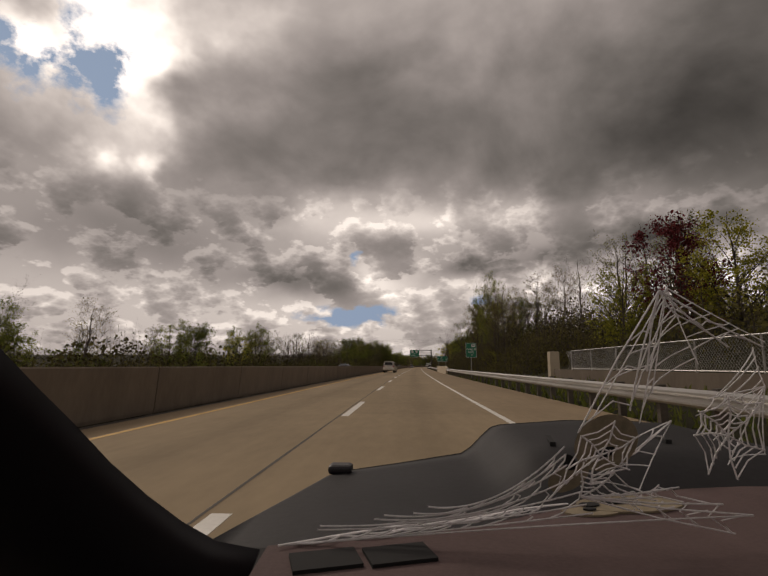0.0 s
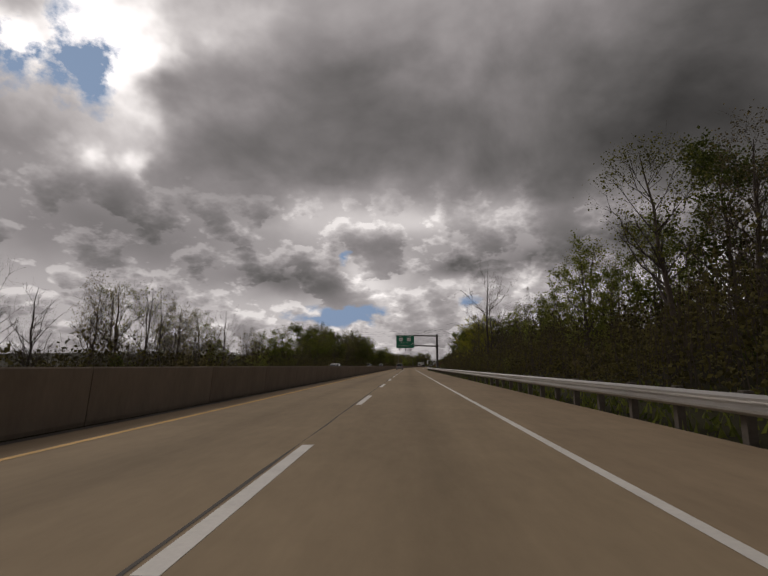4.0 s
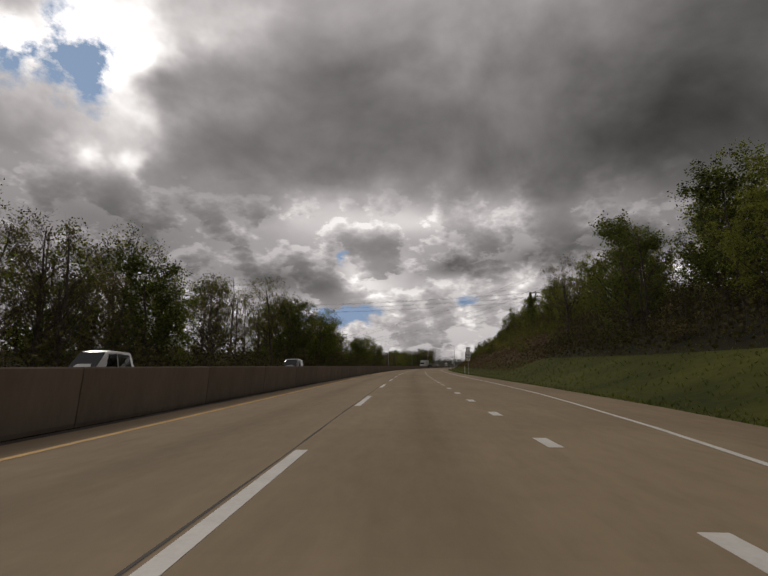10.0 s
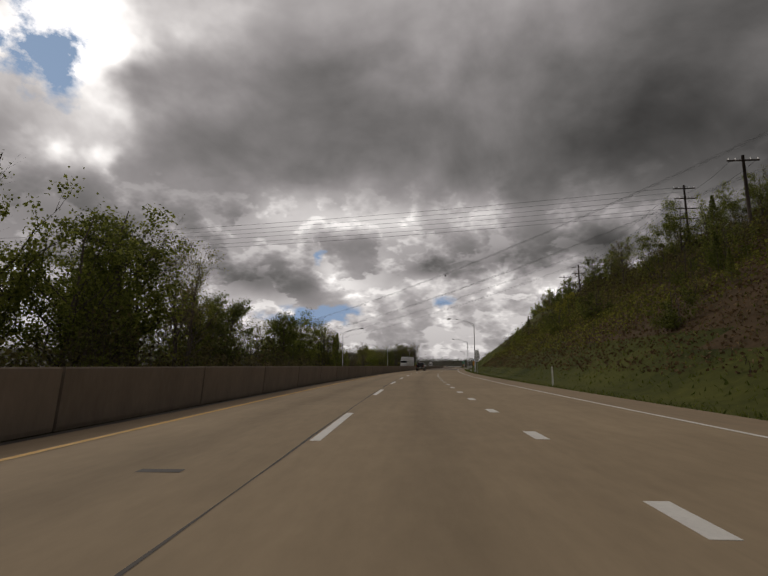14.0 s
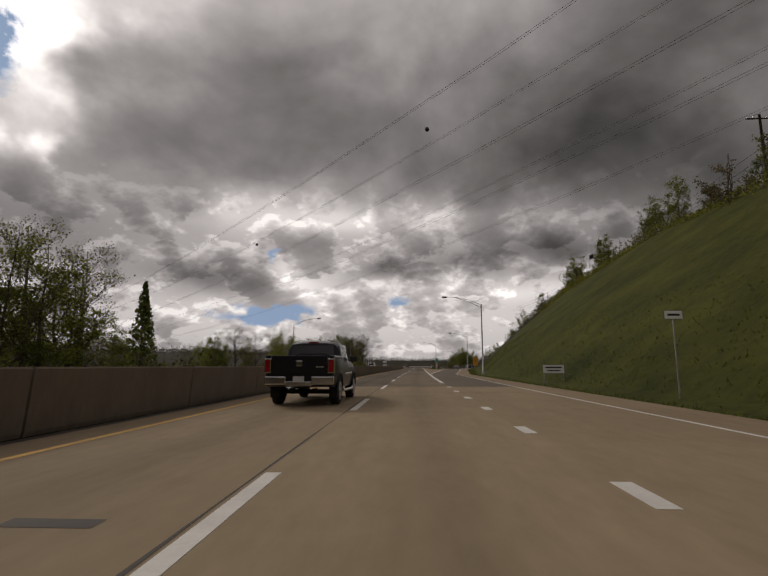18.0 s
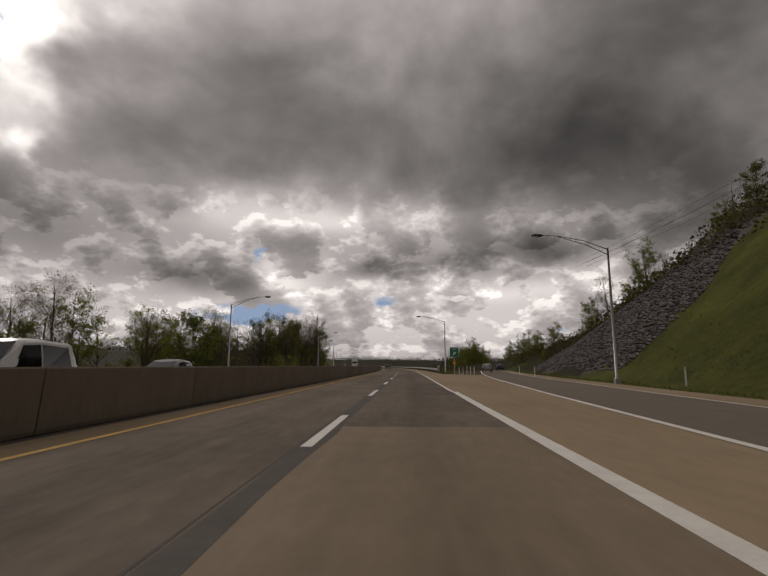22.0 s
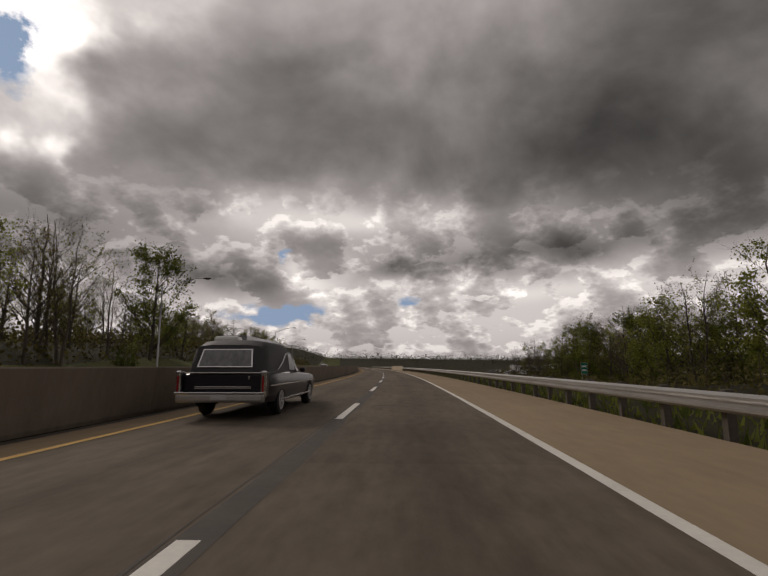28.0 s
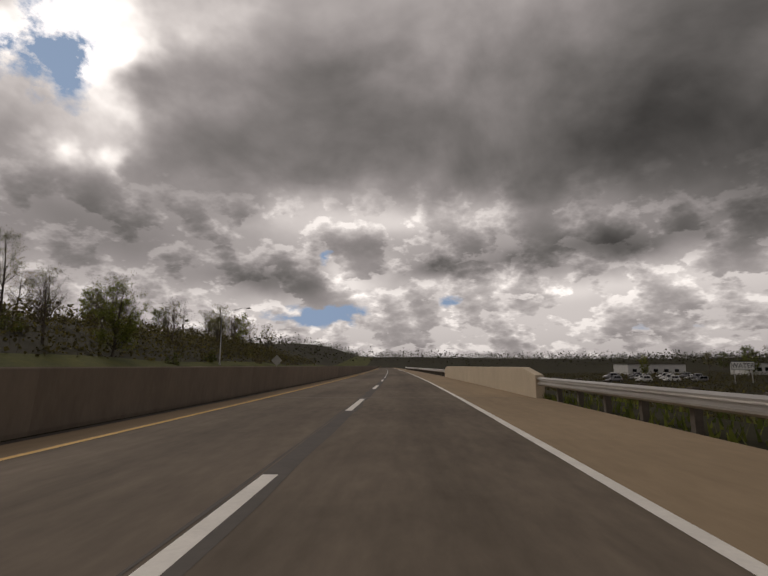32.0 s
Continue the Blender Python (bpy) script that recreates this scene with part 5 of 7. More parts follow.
def wheel(parent, x, y, r, w, side, spokes=6, cap=False):
    wh = new("wheel")
    wh.parent = parent
    wh.matrix_basis = pose(x, y, r)
    def ring(profile, mat, name):
        bm = bmesh.new()
        n = 28
        rows = [[bm.verts.new((side * a, b * math.cos(2 * math.pi * k / n), b * math.sin(2 * math.pi * k / n))) for k in range(n)] for a, b in profile]
        for p, q in zip(rows, rows[1:]):
            for k in range(n):
                bm.faces.new((p[k], p[(k + 1) % n], q[(k + 1) % n], q[k]))
        bmesh.ops.recalc_face_normals(bm, faces=bm.faces)
        return part(name, bm, mat, wh, smooth=True)
    rr = r * .66
    ring([(-w, rr), (-w, r * .93), (-w * .8, r), (-w * .12, r), (.0, r * .95), (.014, r * .82), (.01, rr), (-.004, rr * .97)], M_TYRE, "tyre")
    ring([(.008, rr), (.022, rr * .97), (.02, rr * .9), (.006, rr * .86)], M_RIM, "rim_lip")
    ring([(.007, rr * .88), (.0065, rr * .5), (.006, .001)], M_RIM if cap else M_UNDER, "rim_barrel")
    bm = bmesh.new()
    if cap:
        for k in range(24):
            a = 2 * math.pi * k / 24
            bmesh.ops.create_cube(bm, size=1, matrix=pose(side * .008, 0, 0, math.degrees(a)) @ Matrix.Translation((0, 0, rr * .6)) @ Matrix.Diagonal((.014, rr * .05, rr * .5, 1)))
    else:
        for k in range(spokes):
            a = 360 * k / spokes
            bmesh.ops.create_cube(bm, size=1, matrix=pose(side * .01, 0, 0, a) @ Matrix.Translation((0, 0, rr * .5)) @ Matrix.Diagonal((.02, rr * .24, rr * .9, 1)))
    bmesh.ops.create_uvsphere(bm, u_segments=12, v_segments=8, radius=1, matrix=pose(side * .008, 0, 0) @ Matrix.Diagonal((.022, rr * .26, rr * .26, 1)))
    part("rim", bm, M_RIM, wh)
    return wh


def arch(parent, x, y, r, side):
    """The dark opening of a wheel well with its flared lip."""
    bm = bmesh.new()
    n = 20
    c0 = [bm.verts.new((x + side * .004, y + r * math.cos(math.pi * k / n), r * .88 + r * math.sin(math.pi * k / n))) for k in range(n + 1)]
    c0 += [bm.verts.new((x + side * .004, y - r, .22)), bm.verts.new((x + side * .004, y + r, .22))]
    c1 = [bm.verts.new(v.co + Vector((-side * .25, 0, 0))) for v in c0]
    bm.faces.new(c0)
    bm.faces.new(list(reversed(c1)))
    for i in range(len(c0)):
        bm.faces.new((c0[i], c1[i], c1[(i + 1) % len(c0)], c0[(i + 1) % len(c0)]))
    bmesh.ops.recalc_face_normals(bm, faces=bm.faces)
    part("wheel_well", bm, M_UNDER, parent)


def lip(parent, x, y, r, side, mat, wide=.05):
    bm = bmesh.new()
    n = 16
    pts = [(x + side * .012, y + (r + .02) * math.cos(math.pi * k / n), r * .88 + (r + .02) * math.sin(math.pi * k / n)) for k in range(n + 1)]
    tube(bm, pts, wide * .5, 6)
    part("wheel_arch", bm, mat, parent, smooth=True)


def patch(bm, pts, lift, thick=.012):
    """A thin panel through four or more corner points, lifted off the body along its normal."""
    ps = [Vector(p) for p in pts]
    nrm = Vector((0, 0, 0))
    for i in range(len(ps)):
        a, b = ps[i], ps[(i + 1) % len(ps)]
        nrm += a.cross(b)
    nrm.normalize()
    top = [bm.verts.new(p + nrm * lift) for p in ps]
    low = [bm.verts.new(p + nrm * (lift - thick)) for p in ps]
    bm.faces.new(top)
    bm.faces.new(list(reversed(low)))
    for i in range(len(ps)):
        bm.faces.new((top[i], low[i], low[(i + 1) % len(ps)], top[(i + 1) % len(ps)]))
    return bm


def both(parent, name, pts, mat, lift=.01, label=""):
    """A panel on the right side and its mirror on the left."""
    for k in (1, -1):
        q = [(k * x, y, z) for x, y, z in pts]
        if k < 0:
            q = q[::-1]
        part(name, patch(bmesh.new(), q, lift), mat, parent, label)


def slab(parent, name, x0, y0, z0, x1, y1, z1, mat, bevel=.02, label=""):
    return part(name, box(bmesh.new(), x0, y0, z0, x1, y1, z1, bevel), mat, parent, label)


def side_at(rings, y, t, grow=0.0):
    """A point on the right side of a cabin at station y, at share t between belt and roof edge."""
    for (ya, wb0, wr0, zb0, zt0), (yb, wb1, wr1, zb1, zt1) in zip(rings, rings[1:]):
        if ya <= y <= yb:
            q = (y - ya) / max(yb - ya, 1e-6)
            wb, wr, zb, zt = wb0 + (wb1 - wb0) * q, wr0 + (wr1 - wr0) * q, zb0 + (zb1 - zb0) * q, zt0 + (zt1 - zt0) * q
            zt -= .09
            if t < .55:
                return (wb + (wr - wb) * t, y, zb + (max(zt, zb) + .09 - zb) * t)
            z55 = zb + (zt + .09 - zb) * .55
            x55 = wb + (wr - wb) * .55
            k = (t - .55) / .45
            return (x55 + (wr - x55) * k, y, z55 + (zt - z55) * k)
    return (rings[-1][1], y, rings[-1][3])


def glazing(parent, cab, low_a, low_b, high_a, high_b, t0, t1):
    """A side window that follows the cabin's curve, on both sides: stations of its lower and upper corners."""
    for k in (1, -1):
        bm = bmesh.new()
        rows = []
        for j in range(7):
            q = j / 6
            a, b = low_a + (high_a - low_a) * q, low_b + (high_b - low_b) * q
            row = []
            for i in range(9):
                x, y, z = side_at(cab, a + (b - a) * i / 8, t0 + (t1 - t0) * q)
                row.append(bm.verts.new((k * (x + .012), y, z)))
            rows.append(row)
        for r0, r1 in zip(rows, rows[1:]):
            for i in range(8):
                f = (r0[i], r0[i + 1], r1[i + 1], r1[i])
                bm.faces.new(f if k > 0 else f[::-1])
        bmesh.ops.solidify(bm, geom=bm.faces[:], thickness=.01)
        part("side_window", bm, M_WINDOW, parent)


def skin(ob):
    """Smooth panels with crisp folds."""
    ob.data.polygons.foreach_set("use_smooth", [True] * len(ob.data.polygons))
    ob.data.set_sharp_from_angle(angle=radians(38))


def suv(m):
    """y = 0 at the rear bumper, front towards +y."""
    v = thing("sport_utility_vehicle", m, "pearl white sport utility vehicle with dark windows, in the passing lane", "car")
    body = [section(y, w, z0, z1) for y, w, z0, z1 in ((0.05, .86, .50, .95), (.12, .95, .42, 1.18), (.5, .985, .36, 1.24), (1.5, .99, .33, 1.23), (3.0, .99, .33, 1.20), (3.7, .985, .34, 1.17), (4.6, .95, .38, 1.08), (5.0, .88, .42, .98), (5.15, .78, .48, .85))]
    skin(part("body", loft(bmesh.new(), body), P_WHITE, v, smooth=False))
    cab = [(.10, .88, .74, 1.14, 1.20), (.34, .90, .76, 1.20, 1.86), (.8, .91, .77, 1.21, 1.90), (2.0, .91, .78, 1.21, 1.90), (2.75, .90, .76, 1.20, 1.82), (3.75, .88, .74, 1.16, 1.20)]
    skin(part("cabin", loft(bmesh.new(), [cab_section(*c) for c in cab]), P_WHITE, v))
    S = lambda y, t: side_at(cab, y, t)
    glazing(v, cab, .34, 1.40, .42, 1.33, .06, .97)
    glazing(v, cab, 1.66, 2.45, 1.70, 2.40, .08, .95)
    glazing(v, cab, 2.50, 3.40, 2.46, 2.85, .08, .93)
    part("rear_window", patch(bmesh.new(), [(-.75, .13, 1.25), (.75, .13, 1.25), (.66, .32, 1.78), (-.66, .32, 1.78)], .02), M_WINDOW, v)
    part("windscreen", patch(bmesh.new(), [(.72, 3.66, 1.22), (-.72, 3.66, 1.22), (-.66, 2.86, 1.76), (.66, 2.86, 1.76)], .02), M_WINDOW, v)
    slab(v, "spoiler", -.70, .16, 1.83, .70, .52, 1.90, P_WHITE, .025)
    for k in (1, -1):
        slab(v, "tail_lamp", k * .70, .025, .98, k * .985, .40, 1.19, M_REDLAMP, .045)
        slab(v, "reverse_lamp", k * .72, .03, .91, k * .98, .36, .985, M_CLEARLAMP, .03)
        part("roof_rail", tube(bmesh.new(), [(k * .7, .55, 1.90), (k * .7, .7, 1.95), (k * .7, 2.3, 1.95), (k * .68, 2.6, 1.87)], .022, 6), M_TRIM, v)
        slab(v, "running_board", k * .90, 1.15, .34, k * 1.04, 3.1, .42, M_STEEL, .02)
        slab(v, "door_moulding", k * .985, 1.45, .70, k * 1.0, 3.3, .75, M_TRIM, .005)
        slab(v, "mirror", k * .93, 2.95, 1.18, k * 1.13, 3.12, 1.36, M_TRIM, .04)
        slab(v, "door_handle", k * .985, 2.35, 1.04, k * 1.01, 2.52, 1.08, P_WHITE, .008)
        slab(v, "headlamp", k * .55, 5.0, .78, k * .85, 5.1, .95, M_CLEARLAMP, .03)
    slab(v, "rear_bumper", -.96, -.02, .46, .96, .2, .74, P_WHITE, .05)
    slab(v, "bumper_step", -.62, -.03, .66, .62, .0, .70, M_TRIM, .006)
    slab(v, "number_plate", -.17, .02, .93, .14, .05, 1.08, M_PLATE, .005)
    slab(v, "wiper", -.28, .06, 1.25, .25, .085, 1.275, M_TRIM, .006)
    for y in (1.08, 4.08):
        for k in (1, -1):
            arch(v, k * .98, y, .47, k)
            lip(v, k * .97, y, .48, k, P_WHITE, .07)
            wheel(v, k * .985, y, .39, .26, k, 6)


def minivan(m):
    v = thing("minivan", m, "silver grey minivan with dark tinted windows and chrome trim", "car")
    body = [section(y, w, z0, z1) for y, w, z0, z1 in ((.04, .84, .48, .85), (.10, .94, .38, 1.02), (.5, .975, .30, 1.06), (1.5, .98, .28, 1.05), (3.2, .98, .28, 1.03), (3.9, .97, .29, 1.0), (4.6, .94, .32, .90), (5.0, .84, .36, .78), (5.12, .72, .42, .66))]
    skin(part("body", loft(bmesh.new(), body), P_SILVER, v))
    cab = [(.08, .86, .76, 1.0, 1.06), (.28, .90, .78, 1.03, 1.66), (.7, .91, .80, 1.04, 1.73), (2.0, .91, .80, 1.04, 1.74), (2.9, .90, .78, 1.03, 1.67), (4.25, .86, .70, .97, 1.0)]
    skin(part("cabin", loft(bmesh.new(), [cab_section(*c) for c in cab]), P_SILVER, v))
    S = lambda y, t: side_at(cab, y, t)
    glazing(v, cab, .52, 1.75, .55, 1.72, .10, .94)
    glazing(v, cab, 1.79, 2.72, 1.77, 2.62, .10, .94)
    glazing(v, cab, 2.82, 3.62, 2.74, 3.05, .10, .92)
    both(v, "window_trim", [S(.50, .03), S(3.6, .05), S(3.6, .10), S(.50, .08)], M_CHROME, .014)
    part("rear_window", patch(bmesh.new(), [(-.74, .08, 1.1), (.74, .08, 1.1), (.68, .24, 1.58), (-.68, .24, 1.58)], .022), M_WINDOW, v)
    part("windscreen", patch(bmesh.new(), [(.72, 4.1, 1.04), (-.72, 4.1, 1.04), (-.68, 3.02, 1.62), (.68, 3.02, 1.62)], .02), M_WINDOW, v)
    slab(v, "spoiler", -.72, .08, 1.65, .72, .42, 1.71, P_SILVER, .02)
    slab(v, "tailgate_trim", -.62, .02, .90, .62, .06, .95, M_CHROME, .01)
    slab(v, "rear_bumper", -.95, -.02, .34, .95, .2, .58, P_SILVER, .05)
    slab(v, "bumper_trim", -.9, -.03, .50, .9, .0, .53, M_CHROME, .006)
    slab(v, "number_plate", -.17, .015, .68, .17, .045, .84, M_PLATE, .005)
    for k in (1, -1):
        slab(v, "tail_lamp", k * .78, .03, .68, k * .96, .22, 1.04, M_REDLAMP, .02)
        slab(v, "reverse_lamp", k * .79, .022, .82, k * .90, .05, .94, M_CLEARLAMP, .01)
        part("roof_rail", tube(bmesh.new(), [(k * .72, .6, 1.73), (k * .72, .75, 1.79), (k * .72, 2.5, 1.79), (k * .70, 2.75, 1.70)], .02, 6), M_TRIM, v)
        slab(v, "mirror", k * .92, 3.25, 1.02, k * 1.1, 3.42, 1.18, M_TRIM, .04)
        slab(v, "door_moulding", k * .972, 1.5, .62, k * .985, 3.7, .65, M_CHROME, .004)
        slab(v, "door_handle", k * .97, 1.95, .93, k * .992, 2.12, .97, P_SILVER, .008)
        slab(v, "headlamp", k * .5, 4.95, .66, k * .82, 5.05, .80, M_CLEARLAMP, .03)
    for y in (1.0, 4.08):
        for k in (1, -1):
            arch(v, k * .968, y, .41, k)
            lip(v, k * .962, y, .42, k, P_SILVER, .04)
            wheel(v, k * .975, y, .345, .23, k, 5)


def pickup(m):
    v = thing("pickup_truck", m, "black crew-cab pickup truck with chrome rear bumper", "pickup truck")
    body = [section(y, w, z0, z1, .03) for y, w, z0, z1 in ((.10, .96, .62, 1.36), (.2, .99, .56, 1.38), (1.9, 1.0, .50, 1.38), (2.1, 1.0, .48, 1.32), (4.3, 1.0, .48, 1.30), (5.2, .98, .50, 1.24), (5.65, .92, .52, 1.12), (5.8, .84, .58, .98))]
    skin(part("body", loft(bmesh.new(), body), P_BLACK, v))
    # open load bed
    part("bed_liner", box(bmesh.new(), -.82, .22, 1.37, .82, 1.95, 1.44, .01), M_UNDER, v)
    for k in (1, -1):
        slab(v, "bed_rail", k * .84, .14, 1.36, k * .99, 2.0, 1.45, P_BLACK, .03)
    slab(v, "tailgate", -.80, .07, .92, .80, .17, 1.44, P_BLACK, .02)
    slab(v, "tailgate_badge", -.09, .055, 1.14, .09, .075, 1.30, M_CHROME, .02)
    slab(v, "badge_strip", .48, .06, 1.10, .70, .072, 1.14, M_CHROME, .004)
    cab = [(1.98, .90, .74, 1.30, 1.36), (2.12, .92, .76, 1.31, 1.86), (2.5, .93, .78, 1.31, 1.94), (3.4, .93, .78, 1.30, 1.94), (3.85, .92, .76, 1.29, 1.85), (4.75, .88, .72, 1.25, 1.28)]
    skin(part("cabin", loft(bmesh.new(), [cab_section(*c) for c in cab]), P_BLACK, v))
    S = lambda y, t: side_at(cab, y, t)
    glazing(v, cab, 2.3, 3.14, 2.34, 3.10, .08, .93)
    glazing(v, cab, 3.24, 4.25, 3.2, 3.75, .08, .93)
    part("rear_window", patch(bmesh.new(), [(-.7, 2.03, 1.38), (.7, 2.03, 1.38), (.66, 2.10, 1.80), (-.66, 2.10, 1.80)], .03), M_WINDOW, v)
    part("windscreen", patch(bmesh.new(), [(.74, 4.77, 1.31), (-.74, 4.77, 1.31), (-.68, 3.92, 1.80), (.68, 3.92, 1.80)], .02), M_WINDOW, v)
    slab(v, "brake_lamp", -.16, 2.12, 1.89, .16, 2.2, 1.93, M_REDLAMP, .01)
    for k in (1, -1):
        slab(v, "tail_lamp_frame", k * .81, .07, .94, k * 1.005, .24, 1.36, M_CHROME, .02)
        slab(v, "tail_lamp", k * .835, .06, .97, k * .985, .12, 1.33, M_REDLAMP, .02)
        slab(v, "mirror", k * .95, 4.05, 1.3, k * 1.22, 4.2, 1.52, M_TRIM, .04)
        slab(v, "door_moulding", k * .995, 2.4, .88, k * 1.012, 4.2, .93, M_CHROME, .006)
        part("side_step", tube(bmesh.new(), [(k * .98, 2.1, .40), (k * 1.02, 2.25, .38), (k * 1.02, 4.3, .38), (k * .98, 4.45, .40)], .045, 8), M_CHROME, v, smooth=True)
        slab(v, "rear_bumper", k * .36, .0, .62, k * .98, .2, .86, M_CHROME, .03)
        slab(v, "exhaust_hanger", k * .30, .5, .40, k * .38, .9, .5, M_UNDER, .02)
        slab(v, "headlamp", k * .55, 5.66, .86, k * .86, 5.76, 1.08, M_CLEARLAMP, .03)
        slab(v, "door_handle", k * .995, 3.02, 1.14, k * 1.02, 3.2, 1.18, M_CHROME, .008)
    slab(v, "bumper_step", -.38, .02, .58, .38, .2, .72, M_CHROME, .02)
    slab(v, "number_plate", -.16, .0, .70, .16, .03, .86, M_PLATE, .005)
    part("axle", tube(bmesh.new(), [(-.8, 1.28, .38), (.8, 1.28, .38)], .07, 8), M_UNDER, v)
    for y in (1.28, 4.85):
        for k in (1, -1):
            arch(v, k * .995, y, .50, k)
            lip(v, k * .985, y, .51, k, P_BLACK, .08)
            wheel(v, k * 1.0, y, .41, .27, k, 5)


def hearse(m):
    v = thing("hearse", m, "old black hearse with vinyl roof, landau bar and chrome trim", "hearse")
    body = [section(y, w, z0, z1, .04) for y, w, z0, z1 in ((.12, .90, .42, .92), (.2, .95, .38, .98), (1.2, .97, .32, 1.0), (3.0, .97, .30, .98), (4.2, .96, .30, .95), (5.4, .94, .32, .92), (6.1, .90, .34, .88), (6.3, .86, .36, .84), (6.36, .84, .40, .76))]
    skin(part("body", loft(bmesh.new(), body), P_HEARSE, v))
    cab = [(.14, .82, .72, .94, .98), (.42, .88, .76, .97, 1.60), (.8, .89, .77, .98, 1.72), (2.4, .89, .77, .98, 1.72), (3.2, .88, .75, .97, 1.62), (3.5, .87, .73, .96, 1.54), (4.3, .84, .68, .94, .96)]
    skin(part("vinyl_roof", loft(bmesh.new(), [cab_section(*c) for c in cab]), M_VINYL, v, "black padded vinyl roof"))
    S = lambda y, t: side_at(cab, y, t)
    glazing(v, cab, 2.55, 3.2, 2.58, 3.15, .10, .85)
    glazing(v, cab, 3.28, 4.0, 3.24, 3.55, .10, .88)
    both(v, "belt_trim", [S(.3, -.03), S(2.5, -.03), S(2.5, .02), S(.3, .02)], M_CHROME, .016)
    for k in (1, -1):
        pts = [(k * .895, 1.25, 1.06), (k * .885, 1.55, 1.15), (k * .86, 1.9, 1.27), (k * .84, 2.3, 1.46)]
        part("landau_bar", tube(bmesh.new(), pts, [.02, .026, .026, .018], 6), M_CHROME, v)
        slab(v, "tail_fin", k * .88, .0, .50, k * .97, .28, 1.02, P_HEARSE, .03)
        slab(v, "tail_fin_chrome", k * .86, -.05, .47, k * .985, .05, 1.05, M_CHROME, .035)
        slab(v, "tail_lamp", k * .905, -.065, .58, k * .942, -.045, .94, M_REDLAMP, .008)
        slab(v, "sill_trim", k * .955, 1.5, .34, k * .975, 5.0, .38, M_CHROME, .006)
        slab(v, "side_moulding", k * .962, .4, .70, k * .978, 5.8, .725, M_CHROME, .004)
        slab(v, "mirror", k * .88, 3.85, .98, k * 1.04, 3.98, 1.1, P_HEARSE, .03)
        slab(v, "headlamp", k * .55, 6.3, .62, k * .84, 6.38, .78, M_CLEARLAMP, .02)
    # rear window with a chrome frame
    fr = [(-.62, .215, 1.10), (.62, .215, 1.10), (.56, .40, 1.50), (-.56, .40, 1.50)]
    part("window_frame", patch(bmesh.new(), fr, .055), M_CHROME, v)
    part("rear_window", patch(bmesh.new(), [(-.58, .225, 1.125), (.58, .225, 1.125), (.525, .39, 1.475), (-.525, .39, 1.475)], .063, .012), M_CURTAIN, v, "rear window with pale curtains behind it")
    part("windscreen", patch(bmesh.new(), [(.72, 4.2, .99), (-.72, 4.2, .99), (-.66, 3.6, 1.48), (.66, 3.6, 1.48)], .02), M_WINDOW, v)
    slab(v, "belt_moulding", -.86, .1, .985, .86, .16, 1.01, M_CHROME, .008)
    slab(v, "tailgate_trim", -.62, .09, .66, .62, .13, .71, M_CHROME, .008)
    slab(v, "rear_bumper", -.95, -.12, .38, .95, .1, .57, M_STEEL, .05)
    slab(v, "bumper_chrome", -.97, -.14, .55, .97, -.08, .60, M_CHROME, .015)
    slab(v, "number_plate", -.17, -.145, .44, .17, -.12, .55, M_PLATE, .004)
    slab(v, "tailgate_handle", .55, .08, .86, .6, .12, .94, M_CHROME, .01)
    for y in (1.45, 5.1):
        for k in (1, -1):
            arch(v, k * .958, y, .39, k)
            wheel(v, k * .955, y, .345, .21, k, cap=True)


def sedan(m, mat, label, van=False):
    v = thing("van" if van else "car", m, label, "van" if van else "car", "vehicles on the far roads")
    top = .4 if van else 0.0
    body = [section(y, w, z0, z1) for y, w, z0, z1 in ((.04, .78, .42, .82), (.12, .86, .32, .94), (1.5, .90, .26, .95), (3.2, .90, .26, .92), (4.3, .84, .30, .80), (4.6, .70, .36, .64))]
    skin(part("body", loft(bmesh.new(), body), mat, v))
    back = .2 if van else .75
    cab = [(back, .80, .66, .92, .97), (back + .45, .82, .68, .93, 1.40 + top), (1.9, .83, .70, .93, 1.46 + top), (2.5, .82, .68, .92, 1.42 + top), (3.5, .78, .62, .90, .94)]
    skin(part("cabin", loft(bmesh.new(), [cab_section(*c) for c in cab]), mat, v))
    S = lambda y, t: side_at(cab, y, t)
    both(v, "side_window", [S(back + .5, .10), S(1.85, .10), S(1.85, .92), S(back + .62, .9)], M_WINDOW)
    glazing(v, cab, 1.92, 2.95, 1.92, 2.5, .10, .92)
    part("windscreen", patch(bmesh.new(), [(.66, 3.42, .98), (-.66, 3.42, .98), (-.6, 2.62, 1.36 + top), (.6, 2.62, 1.36 + top)], .02), M_WINDOW, v)
    part("rear_window", patch(bmesh.new(), [(-.66, back + .04, 1.0), (.66, back + .04, 1.0), (.58, back + .38, 1.32 + top), (-.58, back + .38, 1.32 + top)], .02), M_WINDOW, v)
    for k in (1, -1):
        slab(v, "tail_lamp", k * .55, .03, .66, k * .84, .14, .84, M_REDLAMP, .02)
        slab(v, "headlamp", k * .5, 4.4, .58, k * .78, 4.56, .72, M_CLEARLAMP, .03)
        for y in (.95, 3.65):
            arch(v, k * .888, y, .36, k)
            wheel(v, k * .89, y, .31, .2, k, 5)


